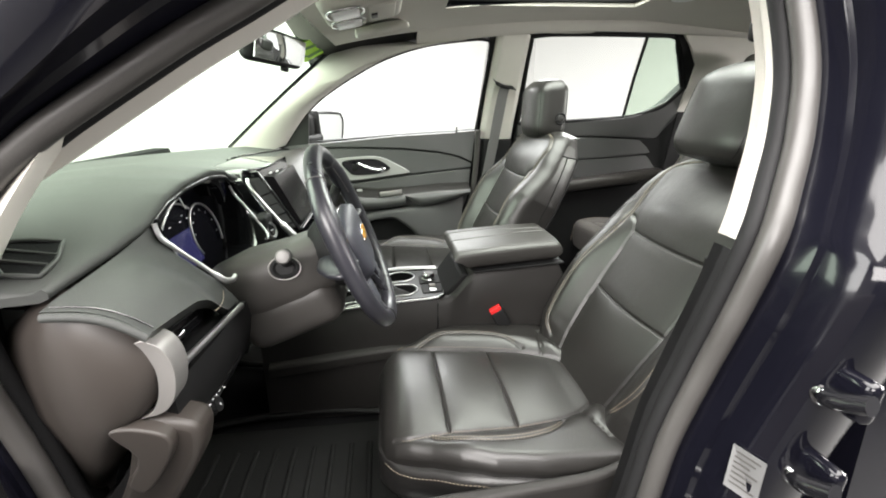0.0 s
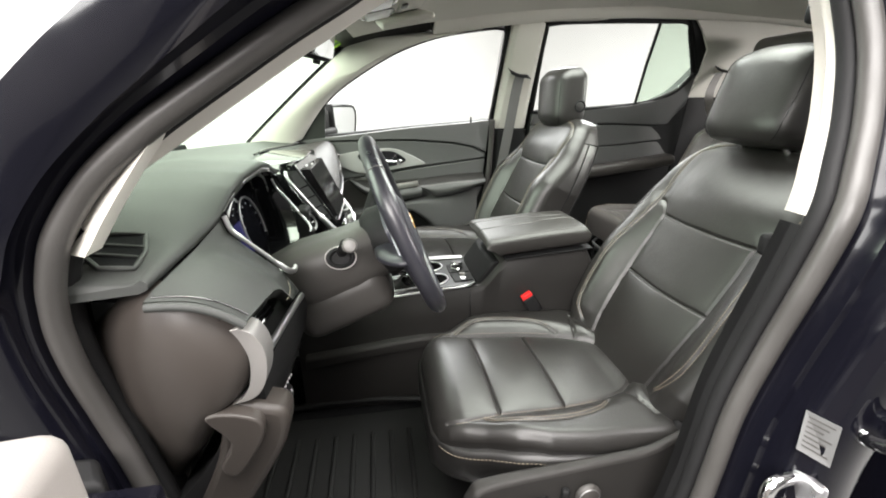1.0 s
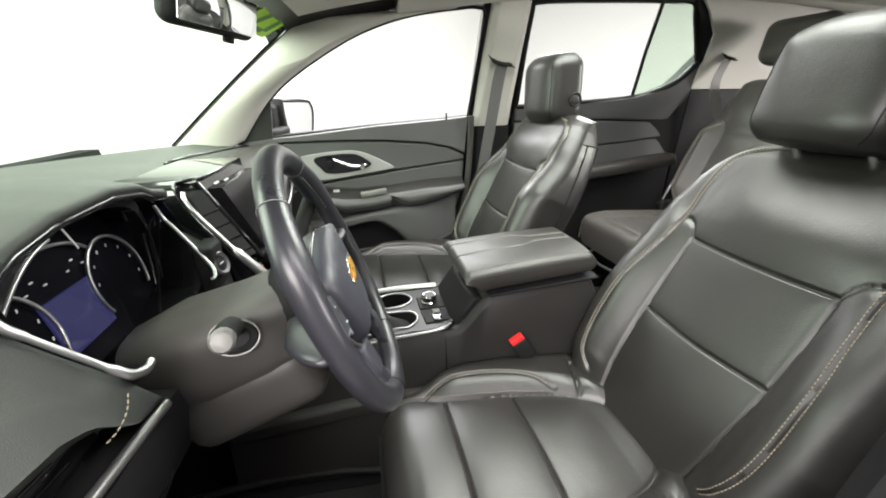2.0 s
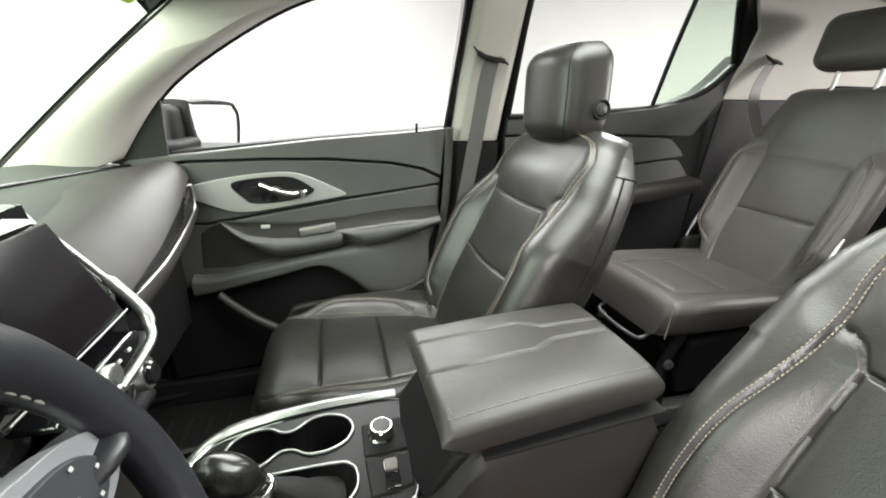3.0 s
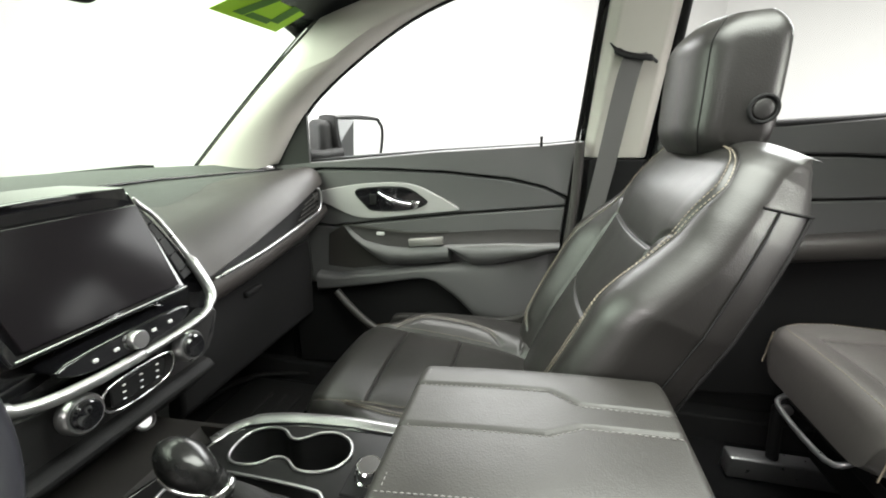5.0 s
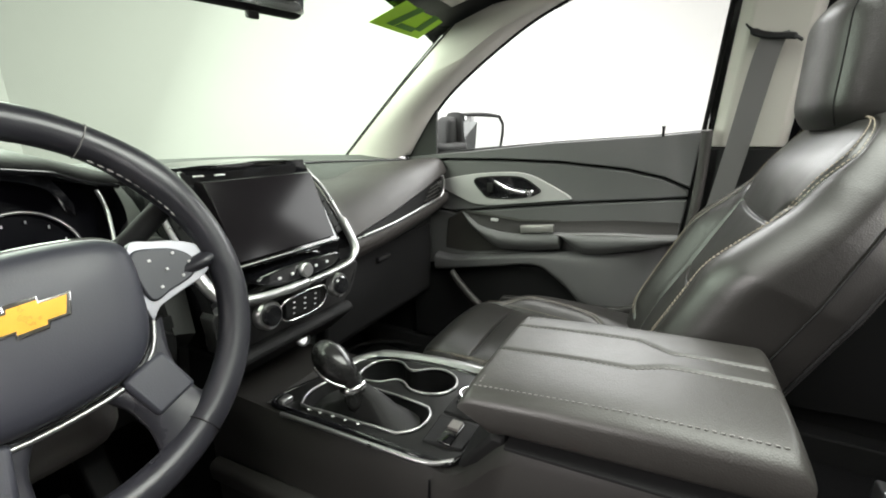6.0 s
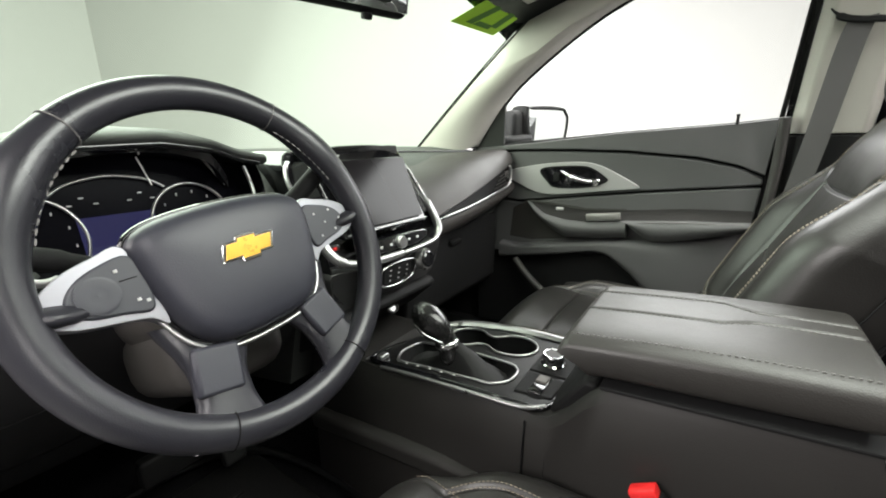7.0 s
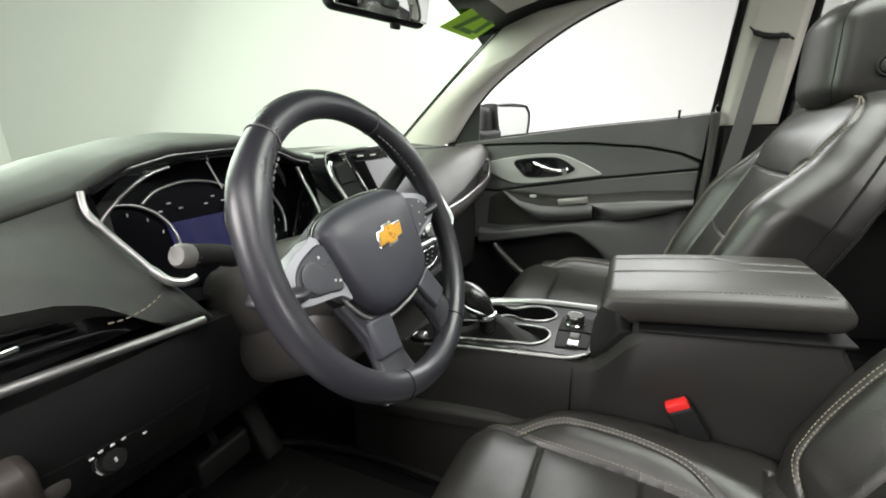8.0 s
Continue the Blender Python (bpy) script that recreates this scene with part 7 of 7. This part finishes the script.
def knob(th, v, grow=1.0):
    q = math.sqrt(max(0.0, 1 - (2 * v - 1) ** 2)) ** 0.8
    x, y, z = 0.044 * q * math.cos(th) * grow, 0.027 * q * math.sin(th) * grow, 0.027 * (2 * v - 1)
    y *= 1 - 5.0 * max(0.0, x)
    return V((-0.003 + x * 0.90 + z * 0.3, -0.077 + y, 0.909 + z - 0.48 * x))


part("selector_knob", loft([[knob(2 * math.pi * k / 28, v) for k in range(28)] for v in (0.01, 0.05, 0.12, 0.22, 0.35, 0.5, 0.65, 0.78, 0.88, 0.95, 0.99)]), KNOBBLACK, con, "worn black selector knob", smooth=80)
part("knob_strip", tube([knob(2 * math.pi * k / 28, 0.34, 1.01) for k in range(-9, 10)], 0.0022, 6), CHROME, con, smooth=80)
part("selector_collar", lathe([(0.0215, -0.004), (0.0225, 0.0), (0.0215, 0.005), (0.019, 0.006)], pose(0.024, -0.068, 0.872, 0, -14)), CHROME, con, "chrome selector collar", smooth=60)
part("mode_plate", slab([(0.160, -0.016), (0.160, 0.050), (0.226, 0.052), (0.228, -0.016)], lambda x, y, d: CPX(x, y, 0.004 + d), 0.005), HARDPLASTIC, con, smooth=30, bevel=0.003)
dk = Matrix.Translation(CPX(0.190, 0.020, 0.008))
part("mode_knob", lathe([(0.021, 0), (0.021, 0.003), (0.0185, 0.005), (0.0185, 0.018), (0.0165, 0.021), (0.0, 0.0205)], dk), CHROME, con, "knurled chrome drive mode knob", smooth=30)
part("knob_cap", lathe([(0.015, 0.0205), (0.015, 0.0215), (0.0, 0.022)], dk), GREYPLASTIC, con)
part("brake_plate", slab([(0.164, -0.088), (0.160, -0.022), (0.228, -0.024), (0.224, -0.080)], lambda x, y, d: CPX(x, y, 0.004 + d), 0.005), HARDPLASTIC, con, smooth=30, bevel=0.003)
part("brake_slot", rbox(0.196, -0.058, top_z(0.2) + 0.007, 0.022, 0.048, 0.004, 0.0015), PIANO, con, smooth=30)
part("brake_switch", rbox(0.196, -0.044, top_z(0.2) + 0.010, 0.018, 0.020, 0.006, 0.002), BEIGEGREY, con, "silver parking brake switch")
for k in range(5):
    part("gear_mark", rbox(-0.045 + 0.026 * k, -0.1005, top_z(0) + 0.0045 + 0.0026 * k, 0.005, 0.004, 0.0008, 0.0003, 1), ICON, con)
part("side_pocket", loft([[V((x, -0.128, z - 0.012)), V((x, -0.128, z + 0.010)), V((x, -0.1445, z + 0.004)), V((x, -0.150, z - 0.004)), V((x, -0.149, z - 0.030)), V((x, -0.128, z - 0.036))] for x, z in ((-0.28, 0.652), (-0.15, 0.667), (-0.02, 0.682), (0.06, 0.690), (0.22, 0.691), (0.34, 0.690), (0.46, 0.688))]), BINPLASTIC, con, "long ledge on the console side", smooth=50, bevel=0.003)
part("body_seam", tube([V((0.2025, -0.1315, 0.826)), V((0.2025, -0.1365, 0.76)), V((0.2025, -0.140, 0.60))], 0.0016, 5), PIANO, con)

# ---- things on the windshield and roof ----
rv = thing("rear_view_mirror", "black rear-view mirror hanging from the windshield", "car mirror", at=(-0.22, 0.0, 1.5))
RM = Matrix.Translation((-0.185, -0.045, 1.488)) @ pose(0, 0, 0, 0, 12, -16)
part("housing", rbox(-0.012, 0, 0, 0.040, 0.250, 0.078, 0.019, 5, RM), HARDPLASTIC, rv, smooth=60)
part("mirror_glass", rbox(0.0085, 0, 0.002, 0.004, 0.236, 0.062, 0.0019, 2, RM), MIRROR, rv, "mirror glass", smooth=30)
part("lower_button", rbox(0.0, 0.035, -0.043, 0.016, 0.018, 0.012, 0.003, 2, RM), HARDPLASTIC, rv)
part("stem", tube([RM @ V((-0.03, 0.01, 0.02)), V((-0.26, -0.03, 1.545)), V((-0.285, -0.03, 1.562))], [0.012, 0.016, 0.022], 10), HARDPLASTIC, rv, smooth=80)
part("mount_cover", rbox(-0.30, -0.03, 1.552, 0.10, 0.075, 0.035, 0.014, 4, Matrix.Translation((-0.30, -0.03, 1.552)) @ pose(0, 0, 0, 0, -38) @ Matrix.Translation((0.30, 0.03, -1.552))), HARDPLASTIC, rv, smooth=60)

st = thing("windshield_sticker", "green year sticker inside the windshield, brightened as if backlit", "sticker", at=(-0.2, 0.5, 1.55))


def on_ws(y, t, lift=0.006):
    return ws_point(y / 0.63, t) + V((0.6, 0, -0.8)) * lift


ST = [(0.415, 0.79), (0.565, 0.79), (0.615, 1.0), (0.48, 1.0)]
part("film", loft([[on_ws(y, t, 0.006) for y, t in ST], [on_ws(y, t, 0.0066) for y, t in ST]]), GREENPAPER, st, smooth=0)
for bar in ([(0.455, 0.81), (0.477, 0.81), (0.543, 0.97), (0.521, 0.97)], [(0.48, 0.81), (0.533, 0.81), (0.538, 0.833), (0.49, 0.833)], [(0.533, 0.825), (0.553, 0.825), (0.588, 0.97), (0.568, 0.97)]):
    part("printed_bar", loft([[on_ws(y, t, 0.0075) for y, t in bar], [on_ws(y, t, 0.008) for y, t in bar]]), mat("dark green print", (0.06, 0.16, 0.02), 0.5), st, smooth=0)

oc = thing("overhead_console", "pale grey overhead console with bright map lamps", "car lamp", at=(0.02, 0, 1.66))
OM = Matrix.Translation((0.015, 0.015, 1.612)) @ pose(0, 0, 0, 0, -13)
part("housing", rbox(0.0, 0, 0.0, 0.21, 0.24, 0.060, 0.022, 5, OM), PILLAR, oc, smooth=60)
for s in (-1, 1):
    part("lamp_lens", rbox(-0.045, s * 0.062, -0.031, 0.070, 0.075, 0.016, 0.007, 3, OM), WHITEPLASTIC, oc, "clear map lamp lens", smooth=60)
    part("lens_rim", tube(smooth_path([OM @ V((-0.045 + x, s * 0.062 + y, -0.031)) for x, y in ((-0.037, -0.040), (0.037, -0.040), (0.037, 0.040), (-0.037, 0.040))], 5, True), 0.003, 6, True), CHROME, oc, smooth=80)
part("storage_flap", rbox(0.045, 0, -0.030, 0.070, 0.170, 0.010, 0.004, 3, OM), HEADLINER, oc, smooth=60)
part("flap_catch", rbox(0.025, 0, -0.037, 0.016, 0.040, 0.006, 0.002, 2, OM), GREYPLASTIC, oc)
vz = thing("sun_visor", "pale grey sun visor folded up with white label", "sun visor", at=(0.06, 0.28, 1.60))
VM = Matrix.Translation((0.060, 0.290, 1.598)) @ pose(0, 0, 0, 12, -13)
part("visor_board", rbox(0, 0, 0, 0.160, 0.300, 0.020, 0.009, 4, VM), PILLAR, vz, "pale grey cloth visor board", smooth=60)
part("visor_label", rbox(0.004, 0.065, -0.0104, 0.082, 0.100, 0.001, 0.0004, 1, VM), WHITEPLASTIC, vz, "white label")
part("pivot_rod", tube([VM @ V((-0.07, 0.125, 0.002)), VM @ V((-0.07, 0.175, 0.006)), VM @ V((-0.07, 0.185, 0.035))], 0.005, 8), GREYPLASTIC, vz, smooth=80)
for ends_ in (((0.205, 0.578, 1.620), (0.425, 0.570, 1.660)), ((0.730, 0.575, 1.668), (0.930, 0.575, 1.677))):
    a, b = V(ends_[0]), V(ends_[1])
    gh = thing("grab_handle", "pale grey grab handle folded against the roof rail", "grab handle", "roof grab handles", at=(a + b) / 2)
    along = (b - a).normalized()
    across = V((0, -0.80, 0.60))
    face = along.cross(across).normalized()
    face = face if face.z < 0 else -face
    for p, inward in ((a, along), (b, -along)):
        part("end_mount", loft([[p + inward * d + across * w + face * h for w, h in ((-0.018, -0.020), (0.018, -0.020), (0.014, hh), (-0.014, hh))] for d, hh in ((0.0, 0.004), (0.006, 0.012), (0.034, 0.014), (0.042, 0.006))]), PILLAR, gh, smooth=50, bevel=0.003)
    part("bar", loft([[p + across * w + face * h for w, h in ((-0.012, 0.0), (0.010, 0.0), (0.012, 0.010), (0.006, 0.016), (-0.008, 0.016), (-0.013, 0.010))] for p in (a + along * 0.03, a.lerp(b, 0.35) + face * 0.002, a.lerp(b, 0.65) + face * 0.002, b - along * 0.03)]), PILLAR, gh, smooth=60)
    # solid darker strip beside the bar, in place of the finger gap's shade
    part("finger_gap_shade", loft([[p + across * w + face * h for w, h in ((0.010, -0.02), (0.022, -0.02), (0.022, 0.001), (0.010, 0.001))] for p in (a + along * 0.035, b - along * 0.035)]), BEIGEGREY, gh, smooth=0)
dl = thing("dome_lamp", "small round roof lamp", "car lamp", at=(1.0, 0, 1.70))
part("ring", lathe([(0.045, -0.012), (0.05, 0.0), (0.05, 0.02)], Matrix.Translation((0.98, 0.12, 1.697))), PILLAR, dl)
part("lens", lathe([(0.0, -0.011), (0.036, -0.011), (0.036, 0.0)], Matrix.Translation((0.98, 0.12, 1.695))), WHITEPLASTIC, dl)


# ---- seat belts ----
def webbing(points, w, across):
    pts = smooth_path(points, 6)
    a = V(across).normalized() * w / 2
    t = V((0, -1, 0)) * 0.0015
    return loft([[p - a, p + a, p + a + t, p - a + t] for p in pts])


pb = thing("seat_belt", "grey front passenger seat belt on the centre pillar", "seat belt", "seat belts", at=(0.58, 0.7, 1.2))
part("webbing", webbing([V((0.585, 0.640, 1.455)), V((0.575, 0.655, 1.40)), V((0.555, 0.690, 1.20)), V((0.530, 0.705, 1.02)), V((0.50, 0.70, 0.85)), V((0.46, 0.69, 0.6))], 0.047, (1, 0, 0.15)), BELT, pb, "grey woven webbing", smooth=40)
part("guide_loop", tube(smooth_path([V((0.535, 0.655, 1.482)), V((0.552, 0.648, 1.462)), V((0.58, 0.643, 1.452)), V((0.615, 0.642, 1.448)), V((0.632, 0.648, 1.440))], 6), [0.005] * 5 + [0.011] * 15 + [0.006] * 5, 8, flat=0.5), HARDPLASTIC, pb, "black belt guide", smooth=80)
rb = thing("seat_belt", "grey second-row seat belt on the rear pillar", "seat belt", "seat belts", at=(1.53, 0.65, 1.2))
part("webbing", webbing([V((1.535, 0.632, 1.470)), V((1.515, 0.645, 1.37)), V((1.55, 0.62, 1.24)), V((1.62, 0.56, 1.05))], 0.045, (1, 0, 0.25)), BEIGEGREY, rb, smooth=40)
part("guide_loop", tube(smooth_path([V((1.51, 0.640, 1.500)), V((1.53, 0.632, 1.482)), V((1.56, 0.628, 1.474)), V((1.585, 0.632, 1.470))], 6), [0.004] * 4 + [0.010] * 11 + [0.004] * 4, 8, flat=0.5), HARDPLASTIC, rb, smooth=80)
db = thing("seat_belt", "black driver's seat belt on the centre pillar", "seat belt", "seat belts", at=(0.6, -0.7, 1.2))
part("webbing", webbing([V((0.60, -0.635, 1.465)), V((0.60, -0.66, 1.38)), V((0.60, -0.70, 1.15)), V((0.58, -0.715, 0.9)), V((0.55, -0.72, 0.6))], 0.047, (1, 0, 0.1)), BELT, db, smooth=40)
part("guide_loop", rbox(0.60, -0.640, 1.465, 0.09, 0.02, 0.03, 0.009), HARDPLASTIC, db)
part("tongue", rbox(0.562, -0.690, 1.150, 0.045, 0.012, 0.016, 0.005), SATIN, db, "belt tongue")
part("tongue_grip", rbox(0.538, -0.692, 1.143, 0.030, 0.020, 0.034, 0.007), HARDPLASTIC, db)

# ---- floor mats, pedals, jamb hardware ----
for s, nm in ((-1, "driver"), (1, "passenger")):
    fm = thing("floor_mat", "ribbed black rubber floor mat", "floor mat", "floor mats", at=(-0.2, s * 0.42, 0.46))
    part("tray", rbox(-0.19, s * 0.425, 0.462, 0.66, 0.50, 0.016, 0.006), MATRUBBER, fm)
    for k in range(9):
        part("rib", rbox(-0.40 + 0.05 * k, s * 0.43, 0.473, 0.012, 0.34, 0.010, 0.004, 2), MATRUBBER, fm)
    rimp = [V((x, s * y, 0.478)) for x, y in ((-0.51, 0.185), (0.13, 0.185), (0.13, 0.665), (-0.51, 0.665))]
    part("raised_edge", tube(smooth_path(rimp, 6, True), 0.010, 6, True), MATRUBBER, fm, smooth=80)
pd = thing("brake_pedal", "black rubber brake pedal", "pedal", at=(-0.47, -0.36, 0.6))
part("pad", rbox(-0.46, -0.36, 0.605, 0.03, 0.12, 0.06, 0.008), MATRUBBER, pd)
part("arm", tube([V((-0.47, -0.36, 0.61)), V((-0.52, -0.36, 0.75)), V((-0.50, -0.36, 0.90))], 0.010, 8), HARDPLASTIC, pd)
ap = thing("accelerator_pedal", "black rubber accelerator pedal above the mat", "pedal", at=(-0.5, -0.24, 0.5))
part("pad", rbox(-0.50, -0.24, 0.58, 0.03, 0.05, 0.17, 0.008, 3, Matrix.Translation((-0.50, -0.24, 0.58)) @ pose(0, 0, 0, 0, -30) @ Matrix.Translation((0.50, 0.24, -0.58))), MATRUBBER, ap)

lb = thing("jamb_label", "silver certification label on the door jamb", "label", at=(0.57, -0.85, 0.93))
LQ = [V((0.455, -0.867, 0.993)), V((0.467, -0.899, 0.993)), V((0.464, -0.904, 0.938)), V((0.444, -0.878, 0.945))]


def label_pt(u, v, lift=0.0):
    """A place on the label's sheet, which follows the jamb."""
    return LQ[0].lerp(LQ[1], u).lerp(LQ[3].lerp(LQ[2], u), v) + V((-0.82, -0.35, 0.35)) * lift


part("sheet", loft([[label_pt(u, v, h) for u, v in ((0, 0), (1, 0), (1, 1), (0, 1))] for h in (0.0, 0.002)]), PAPER, lb, smooth=0)
for k in range(7):
    v0, u1 = 0.10 + 0.12 * k, 0.88 - 0.13 * (k % 3)
    part("printed_bar", loft([[label_pt(u, v, h) for u, v in ((0.12, v0), (u1, v0), (u1, v0 + 0.035), (0.12, v0 + 0.035))] for h in (0.0015, 0.0026)]), GREYPLASTIC, lb, smooth=0)
sk = thing("door_striker", "steel door striker on the centre pillar", "door latch", at=(0.60, -0.86, 0.83))
part("base_plate", rbox(0.452, -0.892, 0.880, 0.014, 0.050, 0.075, 0.005), METAL, sk)
part("loop", tube(smooth_path([V((0.447, -0.885, 0.905)), V((0.415, -0.888, 0.905)), V((0.406, -0.890, 0.884)), V((0.415, -0.892, 0.862)), V((0.447, -0.895, 0.860))], 6), 0.008, 10), CHROME, sk, smooth=80)

for z in (1.100, 0.995):
    hg = thing("rear_door_hinge", "black steel rear door hinge with bright bolt", "door hinge", "rear door hinges", at=(0.50, -0.92, z))
    part("hinge_plate", rbox(0.505, -0.918, z, 0.018, 0.050, 0.046, 0.008, 3), PAINT, hg, smooth=60)
    part("hinge_arm", tube(smooth_path([V((0.497, -0.905, z - 0.010)), V((0.486, -0.925, z - 0.004)), V((0.488, -0.950, z + 0.010))], 5), 0.011, 10, flat=0.7), PIANO, hg, smooth=70)
    part("bolt", lathe([(0.010, 0), (0.010, 0.006), (0.006, 0.009), (0.0, 0.009)], pose(0.494, -0.906, z - 0.012, 0, -90)), CHROME, hg, "bright hinge bolt")
